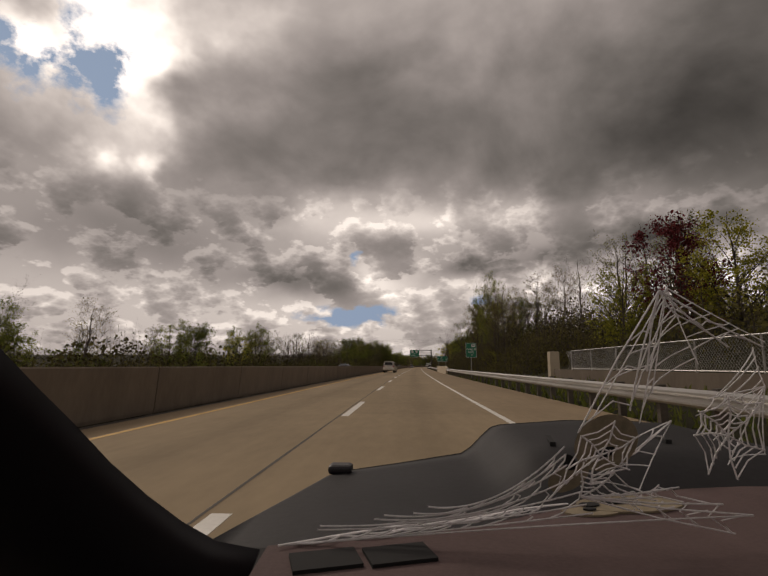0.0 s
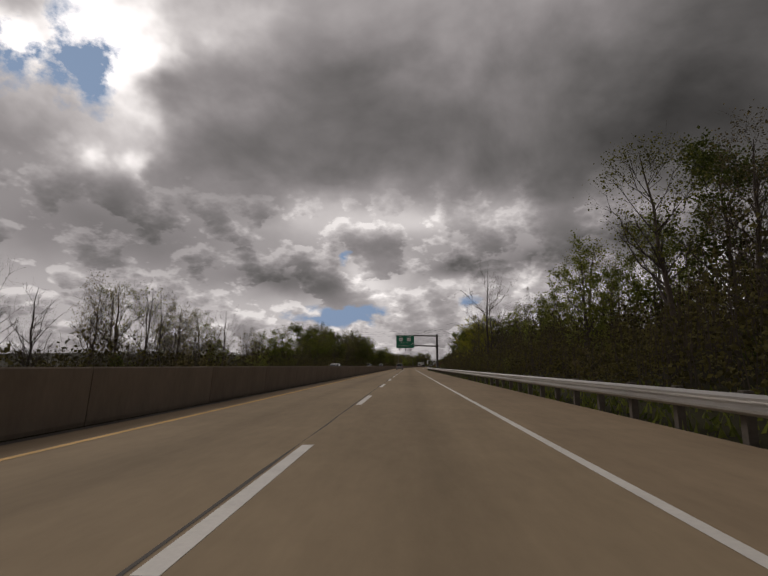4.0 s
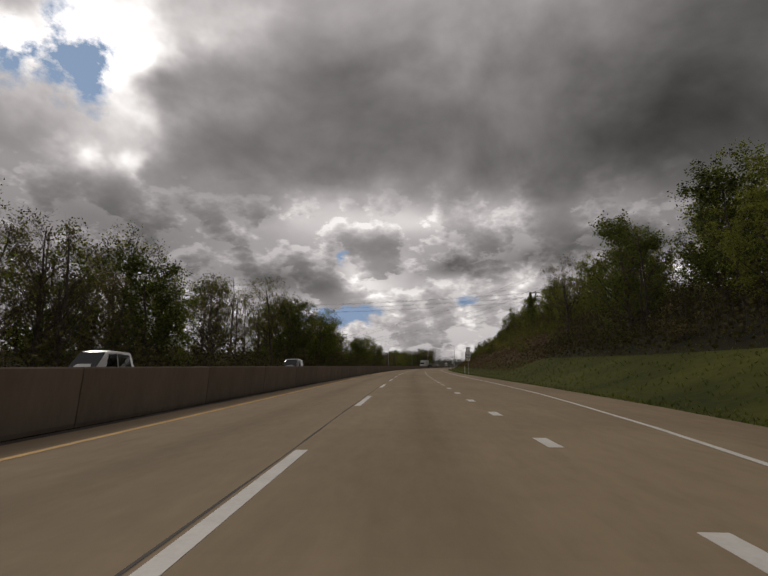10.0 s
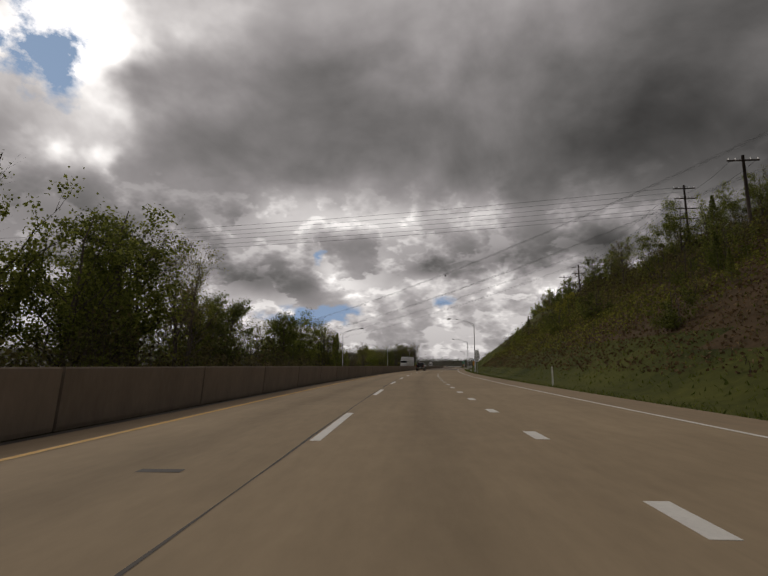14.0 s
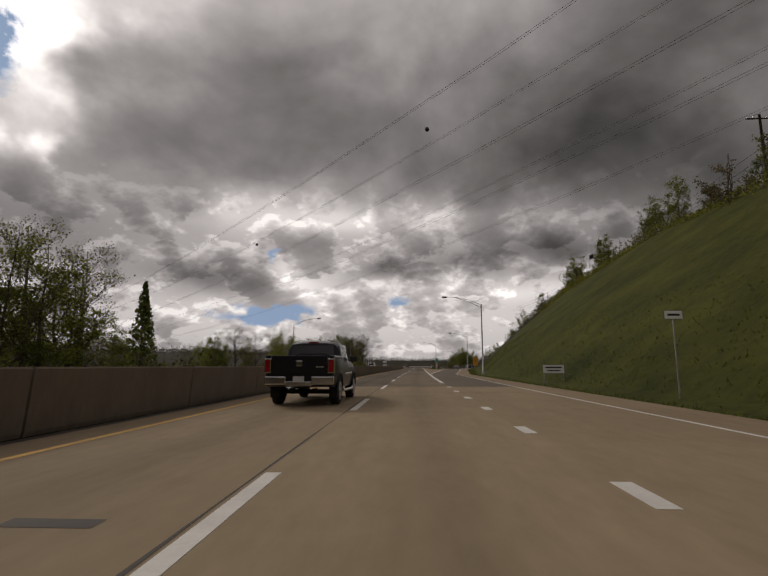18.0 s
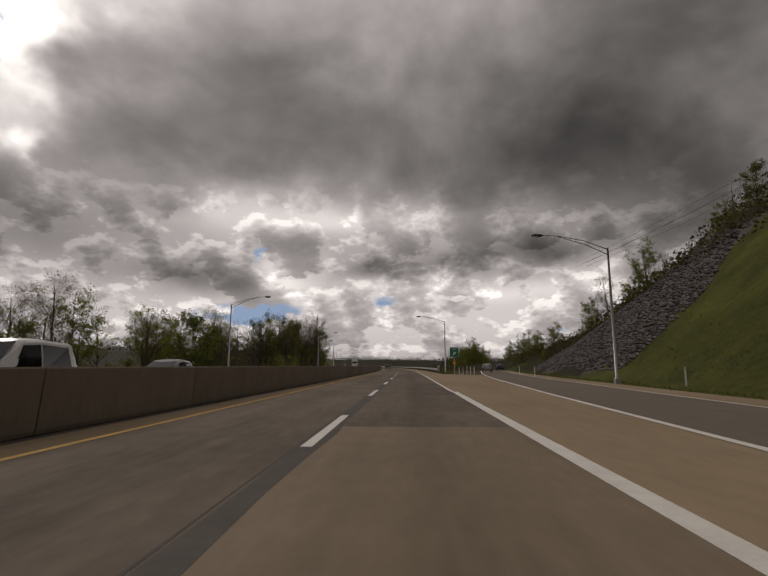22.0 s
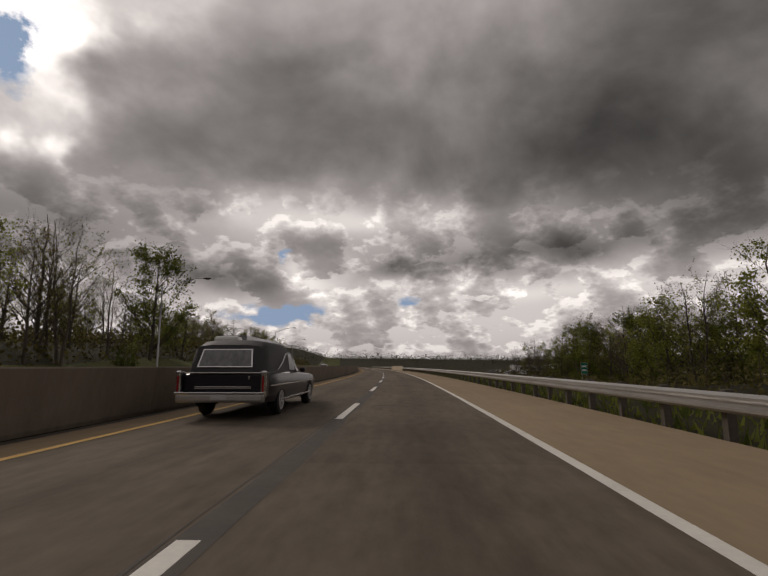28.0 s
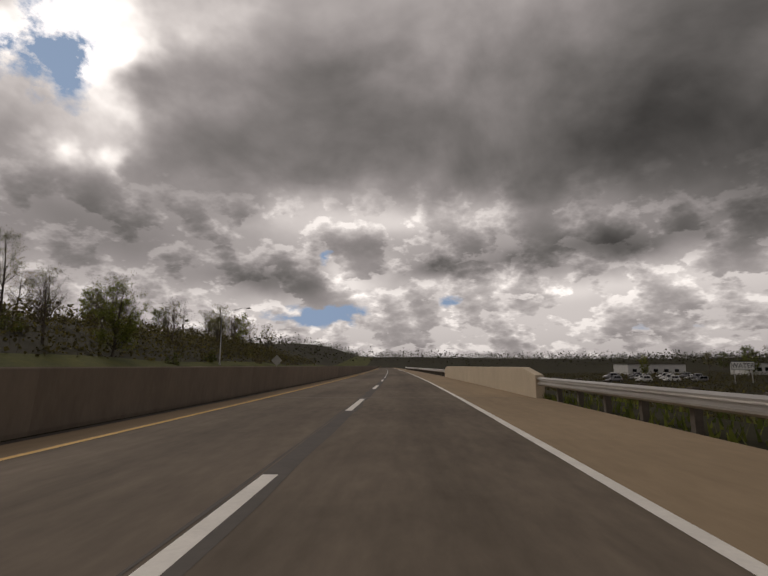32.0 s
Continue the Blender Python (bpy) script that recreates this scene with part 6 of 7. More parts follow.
def semi(m, trailer_mat, label, cab_mat):
    """A tractor and box trailer; the tractor's nose points towards +y."""
    v = thing("semi_truck", m, label, "truck", "trucks on the opposite carriageway")
    slab(v, "trailer_box", -1.28, 0, 1.1, 1.28, 15.6, 4.1, trailer_mat, .03)
    for y in [.4 + .62 * i for i in range(25)]:
        for k in (1, -1):
            slab(v, "trailer_rib", k * 1.28, y, 1.15, k * 1.295, y + .05, 4.05, trailer_mat, 0)
    slab(v, "rear_frame", -1.29, -.03, 1.05, 1.29, .02, 4.11, M_STEEL, .01)
    slab(v, "chassis", -.5, .4, .8, .5, 19, 1.1, M_UNDER, .02)
    slab(v, "cab", -1.2, 16.4, .8, 1.2, 18.6, 3.0, cab_mat, .18)
    slab(v, "fairing", -1.15, 16.4, 3.0, 1.15, 18.0, 3.9, cab_mat, .25)
    slab(v, "bonnet", -1.0, 18.6, .8, 1.0, 20.4, 1.9, cab_mat, .15)
    part("windscreen", patch(bmesh.new(), [(1.05, 18.62, 2.1), (-1.05, 18.62, 2.1), (-1.0, 18.58, 2.8), (1.0, 18.58, 2.8)], .02), M_WINDOW, v)
    for k in (1, -1):
        slab(v, "cab_window", k * 1.2, 17.5, 2.1, k * 1.215, 18.4, 2.75, M_WINDOW, 0)
        for y in (1.2, 2.4, 15.9, 17.1, 19.6):
            wheel(v, k * 1.25, y, .5, .3, k, 6)


suv(on(85.1, -4.05, 0, -3.5))
minivan(on(250.8, -2.65))
pickup(on(487.8, -3.1))
hearse(on(742.6, -3.95))
semi(on(548.0, -11.6, 0, 180), P_PLAINWHITE, "white box trailer and tractor on the opposite carriageway", P_PLAINWHITE)
semi(on(796.0, -16.2, 0, 180), P_SILVER, "grey ribbed trailer and white tractor on the opposite carriageway", P_PLAINWHITE)
for s, u, mt, lb, vn in ((79, -10.5, P_BLUE, "dark car passing behind the median barrier", False), (180, -10.5, P_PLAINWHITE, "white car passing behind the median barrier", False),
                         (290, -14.5, P_PLAINWHITE, "white van passing behind the median barrier", True), (318, -12, P_SILVER, "silver car passing behind the median barrier", True),
                         (604, -12, P_SILVER, "silver car behind the median barrier", False), (592, -10.5, P_PLAINWHITE, "white van behind the median barrier", True), (836, -13, P_PLAINWHITE, "white car behind the median barrier", False)):
    sedan(on(s, u, 0, 180), mt, lb, vn)
for s, u, mt, lb in ((700, 23.5, P_BLUE, "dark car on the exit ramp"), (668, 14.6, P_SILVER, "silver car on the exit ramp")):
    sedan(on(s, u, 0.0, -math.degrees(math.atan2(ramp_left(s + 5) - ramp_left(s - 5), 10))), mt, lb)

# ---------------------------------------------------------------- poles, wires and pylon on the hill
M_WOODPOLE = material("utility_pole_wood", (0.055, 0.042, 0.032), 0.9, vary=0.3, scale=1.5, fine=9.0)
M_WIRE = material("dark_wire", (0.09, 0.09, 0.09), 0.6, vary=0.1, scale=1.0, fine=4.0)


def utility_pole(s, u, top, arms, label):
    g = height(s, u)
    p = thing("utility_pole", on(s, u, g), label, "utility pole", "poles on the hill")
    hh = top - g
    part("pole", tube(bmesh.new(), [(0, 0, -.5), (0, 0, hh)], [.2, .13], 8), M_WOODPOLE, p, smooth=True)
    for i in range(arms):
        z = hh - .5 - 1.5 * i
        part("crossarm", box(bmesh.new(), -1.5, -.06, z - .07, 1.5, .06, z + .07, .01), M_WOODPOLE, p)
        for x in (-1.35, -.7, .7, 1.35):
            part("insulator", tube(bmesh.new(), [(x, 0, z + .07), (x, 0, z + .28)], [.05, .03], 6), M_STEEL, p)
    return p


utility_pole(442, 38, 27.0, 4, "tall dark wooden utility pole with four crossarms")
utility_pole(487, 34, 24.3, 2, "wooden utility pole with two crossarms above the slope")
utility_pole(418, 32, 21.5, 1, "wooden utility pole with one crossarm among trees")
utility_pole(528, 39, 29.0, 1, "slim pole with a single crossarm on the crest")


def wire(a, b, sag, r=0.022, n=18):
    a, b = Vector(a), Vector(b)
    pts = [a.lerp(b, i / n) - Vector((0, 0, sag * 4 * (i / n) * (1 - i / n))) for i in range(n + 1)]
    return tube(bmesh.new(), pts, r, 4)


def wires(name, pairs, label, r=0.022):
    w = thing(name, Matrix.Identity(4), label, "power line")
    for a, b, sag in pairs:
        part("wire", wire(a, b, sag, r), M_WIRE, w)


wires("power_line", [(at(442 + x, 38, 26.4 - 1.5 * k), at(452 + x, -95, 25 - 1.5 * k), 1.2) for k in range(3) for x in (-1.2, 1.2)], "dark local wires crossing over the highway")
wires("power_line", [(at(442, 38 + x, 26.4 - 1.5 * k), at(487, 34 + x, 23.7 - 1.0 * k), 0.7) for k in range(2) for x in (-1.2, 1.2)], "dark wires between poles on the hill")
wires("power_line", [(at(487, 34 + x, 23.7 - k), at(700, 45 + x, 27 - k), 3.0) for k in range(2) for x in (-1.2, 1.2)], "dark wires running along the hillside")
wires("power_line", [(at(418, 32 + x, 21), at(442, 38 + x, 25), 0.5) for x in (-1.2, 1.2)], "dark wires between poles among trees")
# high voltage conductors in pairs, from the hill pylon across the road
hv = []
for s0, z0 in ((535, 52), (546, 47), (558, 56), (570, 47), (582, 52), (594, 47)):
    for e in (-.22, .22):
        hv.append((at(s0 - 80, 76, z0 - 4) + Vector((0, e, e)), at(s0 + 346, -330, z0 - 8) + Vector((0, e, e)), 30.0))
wires("high_voltage_line", hv, "paired high voltage conductors sagging across the highway", 0.02)
mk = thing("aerial_marker_balls", Matrix.Identity(4), "small dark marker balls on the high voltage wires", "marker ball")
for s, u, z in ((533, 2, 31), (575, -34, 27)):
    bm = bmesh.new()
    bmesh.ops.create_uvsphere(bm, u_segments=10, v_segments=8, radius=.3, matrix=Matrix.Translation(at(s, u, z)))
    part("ball", bm, M_BLACK, mk, smooth=True)


def pylon(s, u, tall):
    p = thing("lattice_pylon", on(s, u, height(s, u), 40), "grey lattice steel transmission pylon on the hill", "pylon", "transmission pylons")
    bm = bmesh.new()
    levels = [(0, 3.2), (.25, 2.4), (.5, 1.6), (.7, 1.0), (.85, .8), (1.0, .25)]
    corners = [(-1, -1), (1, -1), (1, 1), (-1, 1)]
    for (q0, w0), (q1, w1) in zip(levels, levels[1:]):
        for i in range(4):
            a, b = corners[i], corners[(i + 1) % 4]
            tube(bm, [(a[0] * w0, a[1] * w0, q0 * tall), (a[0] * w1, a[1] * w1, q1 * tall)], .09, 4)
            tube(bm, [(a[0] * w0, a[1] * w0, q0 * tall), (b[0] * w1, b[1] * w1, q1 * tall)], .05, 4)
            tube(bm, [(b[0] * w0, b[1] * w0, q0 * tall), (a[0] * w1, a[1] * w1, q1 * tall)], .05, 4)
            tube(bm, [(a[0] * w1, a[1] * w1, q1 * tall), (b[0] * w1, b[1] * w1, q1 * tall)], .05, 4)
    part("tower", bm, M_STEEL, p)
    for q in (.68, .8, .92):
        for k in (1, -1):
            bm = bmesh.new()
            tube(bm, [(k * .8, 0, q * tall), (k * 5.5, 0, q * tall + .5)], .07, 4)
            tube(bm, [(k * .6, 0, q * tall + 1.4), (k * 5.5, 0, q * tall + .5)], .06, 4)
            for i in range(4):
                x = k * (1.2 + i * 1.1)
                tube(bm, [(x, 0, q * tall + .1 + .1 * i), (x + k * .5, 0, q * tall + 1.3 - .22 * i)], .04, 4)
            part("arm", bm, M_STEEL, p)


pylon(480, 76, 36)
pylon(905, -330, 36)

# flags on the crest
M_FLAG = material("dark_flag_cloth", (0.03, 0.028, 0.04), 0.8, vary=0.3, scale=1.0, fine=6.0)
for s, u, tall in ((584, 40.5, 7.0), (588, 40.0, 5.0)):
    g = height(s, u)
    fl = thing("flagpole", on(s, u, g), "white flagpole with a dark flag blowing above the crest", "flagpole", "flags on the crest")
    part("pole", tube(bmesh.new(), [(0, 0, -.3), (0, 0, tall)], [.06, .04], 8), M_WHITE, fl)
    bm = bmesh.new()
    n = 10
    rows = []
    for i in range(n + 1):
        x = .05 + 1.5 * i / n
        y = .12 * math.sin(i * 1.1)
        rows.append((bm.verts.new((x * .6, y, tall - .1 - x * .15 + .5 * i / n)), bm.verts.new((x * .6, y + .02, tall - 1.1 - x * .1 + .4 * i / n))))
    for a, b in zip(rows, rows[1:]):
        bm.faces.new((a[0], a[1], b[1], b[0]))
    part("flag", bm, M_FLAG, fl, smooth=True)

# parked trailer on the bank
tg = height(240, 20) + .1
tr = thing("box_trailer", on(233, 20.0, tg), "white box trailer parked on the wooded bank", "trailer")
slab(tr, "trailer_box", -1.2, 0, .9, 1.2, 16, 3.0, P_PLAINWHITE, .04)
for y in [.6 + 1.2 * i for i in range(13)]:
    slab(tr, "trailer_rib", -1.215, y, .95, -1.2, y + .06, 2.95, P_PLAINWHITE, 0)
slab(tr, "chassis", -.5, .2, .5, .5, 15.8, .9, M_UNDER, .02)
for y in (2.0, 3.2, 13.5):
    for k in (1, -1):
        wheel(tr, k * 1.15, y, .48, .28, k, 6)

# retaining wall with chain-link fence
rw = thing("retaining_wall", Matrix.Identity(4), "grey concrete retaining wall with chain-link fence on top", "retaining wall", kind="structure")
sweep("wall_body", [(0, -.2), (0, .95), (.25, .95), (.25, -.2)], -30, 30, 8.6, M_WALL, rw, 6)
fe = thing("chain_link_fence", Matrix.Identity(4), "grey chain-link fence on posts above the retaining wall", "fence")
for s in [-28 + 2.9 * i for i in range(20)]:
    part("fence_post", tube(bmesh.new(), [at(s, 8.72, .95), at(s, 8.72, 1.95)], .03, 6), M_STEEL, fe)
for z in (1.0, 1.93):
    part("fence_rail", tube(bmesh.new(), [at(-28 + 2.9 * i, 8.72, z) for i in range(20)], .022, 6), M_STEEL, fe)
V, F = [], []
s = -28.0
while s < 27:
    for d in (.95, -.95):
        tube_raw(V, F, [at(s, 8.72, 1.0 if d > 0 else 1.93), at(s + .95, 8.72, 1.93 if d > 0 else 1.0)], [.006, .006], 3)
    s += .13
raw("wire_mesh", V, F, M_STEEL, fe)
part("end_pillar", box(bmesh.new(), *at(30.2, 8.45, -.2), *at(30.8, 9.0, 2.0), .03), M_PARAPET, fe, "pale concrete end pillar")

# loose rock on the cut slope
M_ROCK = material("purple_grey_rock", (0.2, 0.178, 0.18), 0.92, color2=(0.08, 0.07, 0.072), scale=0.5, fine=4.0, bump=0.6, island=0.5, spec=0.15)
rk = random.Random(31)
V, F = [], []
for _ in range(7500):
    s = rk.uniform(620, 678)
    base = edge_right(s) + 3.0
    u = base + rk.uniform(0.5, lerp(s, (620, 630, 660, 678), (8, 18, 17, 6)))
    g = height(s, u)
    r = rk.uniform(.12, .36)
    o = len(V)
    c = at(s, u, g + r * .2)
    q = [(0, 0, 1), (1, 0, .1), (.2, 1, -.1), (-1, .1, .15), (-.1, -1, 0), (0, 0, -1)]
    for x, y, z in q:
        k = r * rk.uniform(.6, 1.2)
        V.append(c + Vector((x, y, z * .75)) * k)
    F += [(o, o + 1, o + 2), (o, o + 2, o + 3), (o, o + 3, o + 4), (o, o + 4, o + 1), (o + 5, o + 2, o + 1), (o + 5, o + 3, o + 2), (o + 5, o + 4, o + 3), (o + 5, o + 1, o + 4)]
tagged(raw("riprap", V, F, M_ROCK), "broken purple-grey rock covering the cut slope", "rock slope", kind="stuff")

# roadside grass
M_BLADE = foliage("grass_blades", (0.17, 0.19, 0.04), (0.07, 0.09, 0.02), 0.5)
gr = random.Random(8)
V, F = [], []
for _ in range(60000):
    s = gr.uniform(238, 745)
    e = edge_right(s) + .05
    u = e + 10 * gr.random() ** 2.0
    g = height(s, u)
    p = at(s, u, g - .03)
    a = gr.uniform(0, 6.283)
    w, hgt = gr.uniform(.02, .06), gr.uniform(.06, .2)
    o = len(V)
    d = Vector((math.cos(a), math.sin(a), 0))
    V += [p - d * w, p + d * w, p + Vector((gr.uniform(-.15, .15), gr.uniform(-.15, .15), hgt))]
    F.append((o, o + 1, o + 2))
for _ in range(16000):
    s = gr.uniform(-10, 240) if gr.random() < .6 else gr.uniform(656, 860)
    u = 5.05 + 3.5 * gr.random() ** 1.5
    p = at(s, u, height(s, u) - .03)
    a = gr.uniform(0, 6.283)
    d = Vector((math.cos(a), math.sin(a), 0)) * gr.uniform(.03, .08)
    o = len(V)
    V += [p - d, p + d, p + Vector((gr.uniform(-.15, .15), gr.uniform(-.15, .15), gr.uniform(.12, .4)))]
    F.append((o, o + 1, o + 2))
tagged(raw("grass", V, F, M_BLADE), "rough spring grass beside the pavement", "grass", kind="stuff")

# parked vehicles and low buildings beyond the lower ground
pk = random.Random(14)
for i in range(16):
    s, u = 985 + (i % 4) * 11 + pk.uniform(-2, 2), 66 + (i // 4) * 9 + (i % 4) * 5
    sedan(on(s, u, height(s, u) + .12, 90 + pk.uniform(-8, 8)), pk.choice((P_PLAINWHITE, P_PLAINWHITE, P_SILVER)), "white vehicle parked in the distant yard", True)
for s, u, w, d, hgt in ((1070, 120, 26, 14, 4.5), (1040, 150, 18, 12, 4.0)):
    g = height(s, u)
    bd = thing("low_building", on(s, u, g), "low white commercial building in the distance", "building", "distant buildings")
    slab(bd, "wall_block", -w / 2, -d / 2, -1, w / 2, d / 2, hgt, P_PLAINWHITE, .05)
    slab(bd, "roof", -w / 2 - .4, -d / 2 - .4, hgt, w / 2 + .4, d / 2 + .4, hgt + .35, M_POST, .05)
    for k in range(5):
        slab(bd, "window", -w / 2 + 2 + k * w / 5.5, -d / 2 - .03, 1.0, -w / 2 + 4 + k * w / 5.5, -d / 2, 2.4, M_WINDOW, 0)

# ---------------------------------------------------------------- our own car, standing where the drive begins
M_DASH = material("dark_dash_cloth", (0.115, 0.078, 0.074), 0.85, vary=0.25, scale=6.0, fine=160.0, bump=0.1, spec=0.25)
M_PILLAR = material("black_pillar_trim", (0.012, 0.010, 0.013), 0.5, vary=0.2, scale=3.0, fine=60.0)
M_BONNET = material("dull_dark_bonnet_paint", (0.022, 0.021, 0.022), 0.6, vary=0.3, scale=3.0, fine=40.0, bump=0.05, spec=0.2)
M_PRINT = material("cream_print_and_reflection", (0.25, 0.205, 0.135), 0.85, vary=0.3, scale=20.0, fine=90.0)
M_THREAD = material("white_thread", (0.8, 0.78, 0.78), 0.8, vary=0.1, scale=30.0, fine=120.0)
own = thing("hatchback_car", Matrix.Identity(4), "dark car with open windscreen, printed dash cover and bonnet scoop", "car")


def left_edge(y):
    return lerp(y, (0.80, .95, 1.22, 1.62), (-.40, -.36, -.32, -.225))


def front_edge(x):
    return lerp(x, (-.225, -.02, .24, .7, 1.0, 1.2), (1.62, 1.78, 2.0, 2.25, 2.2, 2.0))


# bonnet: a crowned sheet with a scoop
bm = bmesh.new()
grid = []
NX, NY = 36, 26
for j in range(NY + 1):
    row = []
    for i in range(NX + 1):
        q = i / NX
        x = -.36 + q * 1.56
        yf = front_edge(x) if x > -.225 else lerp(x, (-.36, -.225), (.96, 1.62))
        y = .90 + (yf - .90) * j / NY
        z = .95 - .02 * smooth01((j / NY - .8) / .2)
        z += .095 * smooth01((x - .20) / .16) * smooth01((1.12 - x) / .12) * smooth01((y - 1.05) / .35)
        row.append(bm.verts.new((x, y, z)))
    grid.append(row)
for a, b in zip(grid, grid[1:]):
    for i in range(NX):
        bm.faces.new((a[i], a[i + 1], b[i + 1], b[i]))
rim_v = [r[0] for r in grid] + grid[-1][1:] + [r[-1] for r in reversed(grid[:-1])]
low_v = [bm.verts.new((v.co.x + (.06 if v.co.x < 0 else .10 if v.co.x > 1.1 else 0) * 1.0, v.co.y + (.16 if v in grid[-1] else 0), .55)) for v in rim_v]
for i in range(len(rim_v) - 1):
    bm.faces.new((rim_v[i], low_v[i], low_v[i + 1], rim_v[i + 1]))
part("bonnet", bm, M_BONNET, own, smooth=True)
for k in range(3):
    bm = bmesh.new()
    bmesh.ops.create_cube(bm, size=1, matrix=pose(.42 + k * .17, 1.52 + k * .03, 1.045, -3, 0, -12) @ Matrix.Diagonal((.015, .22, .012, 1)))
    part("scoop_slot", bm, M_UNDER, own)
part("washer_nozzle", box(bmesh.new(), -.235, 1.50, .945, -.165, 1.56, .972, .01), M_PILLAR, own)
slab(own, "cowl", -.42, .60, .86, 1.15, .92, .95, M_UNDER, .01)
# dashboard with a curved front edge
bm = bmesh.new()
top_f, top_b, bot_f = [], [], []
for i in range(25):
    x = -.165 + 1.28 * i / 24
    yf = lerp(x, (-.165, -.02, .11, .25, .45, .6, 1.1), (.61, .655, .70, .80, .90, .93, .90))
    top_f.append((x, yf, 1.058))
    top_b.append((x + .02, .16, 1.052))
    bot_f.append((x, yf + .01, .93))
vs = [[bm.verts.new(p) for p in row] for row in (bot_f, top_f, top_b, [(x, y, .80) for x, y, z in top_b])]
for a, b in zip(vs, vs[1:]):
    for i in range(24):
        bm.faces.new((a[i], a[i + 1], b[i + 1], b[i]))
for e in (0, -1):
    bm.faces.new([r[e] for r in vs])
bmesh.ops.recalc_face_normals(bm, faces=bm.faces)
part("dashboard", bm, M_DASH, own, "dark cloth-covered dashboard")
for x0 in (-.125, -.045):
    bm = bmesh.new()
    bmesh.ops.create_cube(bm, size=1, matrix=pose(x0 + .035, .568 + (x0 + .125) * .25, 1.058, 0, 0, 18) @ Matrix.Diagonal((.074, .05, .006, 1)))
    part("defroster_vent", bm, M_UNDER, own)


def oval(cx, cy, rx, ry, z, thick=.003, n=24, turn_by=0.0):
    bm = bmesh.new()
    c, s_ = math.cos(radians(turn_by)), math.sin(radians(turn_by))
    rows = [[bm.verts.new((cx + rx * math.cos(a) * c - ry * math.sin(a) * s_, cy + rx * math.cos(a) * s_ + ry * math.sin(a) * c, zz)) for a in [2 * math.pi * k / n for k in range(n)]] for zz in (z, z + thick)]
    bm.faces.new(list(reversed(rows[0])))
    bm.faces.new(rows[1])
    for k in range(n):
        bm.faces.new((rows[0][k], rows[0][(k + 1) % n], rows[1][(k + 1) % n], rows[1][k]))
    return bm


part("printed_shape", oval(.335, .80, .085, .042, 1.058, .003, 28, 12), M_PRINT, own, "cream printed oval on the dash cover")
part("printed_shape", oval(.265, .765, .045, .026, 1.058, .0025, 20, 12), M_PRINT, own, "cream printed oval on the dash cover")
for cx, cy, rx, ry in ((.315, .805, .022, .013), (.27, .785, .016, .010), (.262, .762, .010, .006)):
    part("printed_spot", oval(cx, cy, rx, ry, 1.0612, .002, 16, 15), M_UNDER, own)
# white printed web threads lying on the cover
def thread(a, b, sag, n=8):
    a, b = Vector(a), Vector(b)
    side = (b - a).cross(Vector((0, 0, 1))).normalized()
    return tube(bmesh.new(), [a.lerp(b, i / n) + side * sag * 4 * (i / n) * (1 - i / n) for i in range(n + 1)], .0013, 5)


def web(centre, ends, label=""):
    for e in ends:
        part("web_thread", thread(centre, e, .008), M_THREAD, own)
    for a, b in zip(ends, ends[1:]):
        for q in (.35, .55, .75, .95):
            p0 = Vector(centre).lerp(Vector(a), q)
            p1 = Vector(centre).lerp(Vector(b), q)
            part("web_thread", thread(p0, p1, .012 * q), M_THREAD, own)


zz = 1.0615
web((.24, .79, zz), [(-.15, .60, zz), (-.10, .63, zz), (-.02, .655, zz), (.05, .69, zz), (.10, .715, zz)])
# threads in the air on the passenger's side, shaping the web print's windscreen reflection
def strung(x, y, away=1.0):
    """A point straight ahead of the driver's eye, x right and y up per metre, some way off."""
    m = pose(0, 0, 1.27, 98.7, 0, 2.63)
    return m @ Vector((x * away, y * away, -away))


rn = random.Random(4)


def loose_web(hub, ends, turns, keep, sag):
    """An uneven web: rays from a hub, and slack threads between neighbouring rays."""
    for e in ends:
        part("web_thread", thread(hub, e, sag * rn.uniform(-.6, 1)), M_THREAD, own)
    for a, b in zip(ends, ends[1:]):
        for k in range(turns):
            q = (k + 1 + rn.uniform(-.25, .25)) / (turns + .4)
            if rn.random() < keep:
                part("web_thread", thread(hub.lerp(a, q), hub.lerp(b, min(1, q * rn.uniform(.9, 1.1))), -sag * 2.2 * q), M_THREAD, own)


loose_web(strung(.575, .0), [strung(*p) for p in ((.405, -.30), (.52, -.275), (.545, -.215), (.64, -.155), (.775, -.11))], 6, .7, .010)
loose_web(strung(.775, -.20), [strung(*p) for p in ((.75, -.12), (.66, -.225), (.635, -.26), (.67, -.31), (.70, -.36), (.775, -.34))], 5, .9, .008)
loose_web(strung(.585, -.27), [strung(*p) for p in ((.50, -.31), (.46, -.375), (.42, -.40), (.52, -.41))], 4, .8, .012)
loose_web(strung(.53, -.43), [strung(*p) for p in ((.56, -.40), (.64, -.43), (.715, -.50), (.60, -.47), (.54, -.462))], 4, .8, .008)
# a bundle of threads drawn out to the driver's side, tied by short slack links
def drawn(a, b, sag, n=14):
    """A point row for a thread that hangs between two points near the windscreen."""
    return [strung(a[0] + (b[0] - a[0]) * i / n, a[1] + (b[1] - a[1]) * i / n - sag * 4 * (i / n) * (1 - i / n), .58) for i in range(n + 1)]


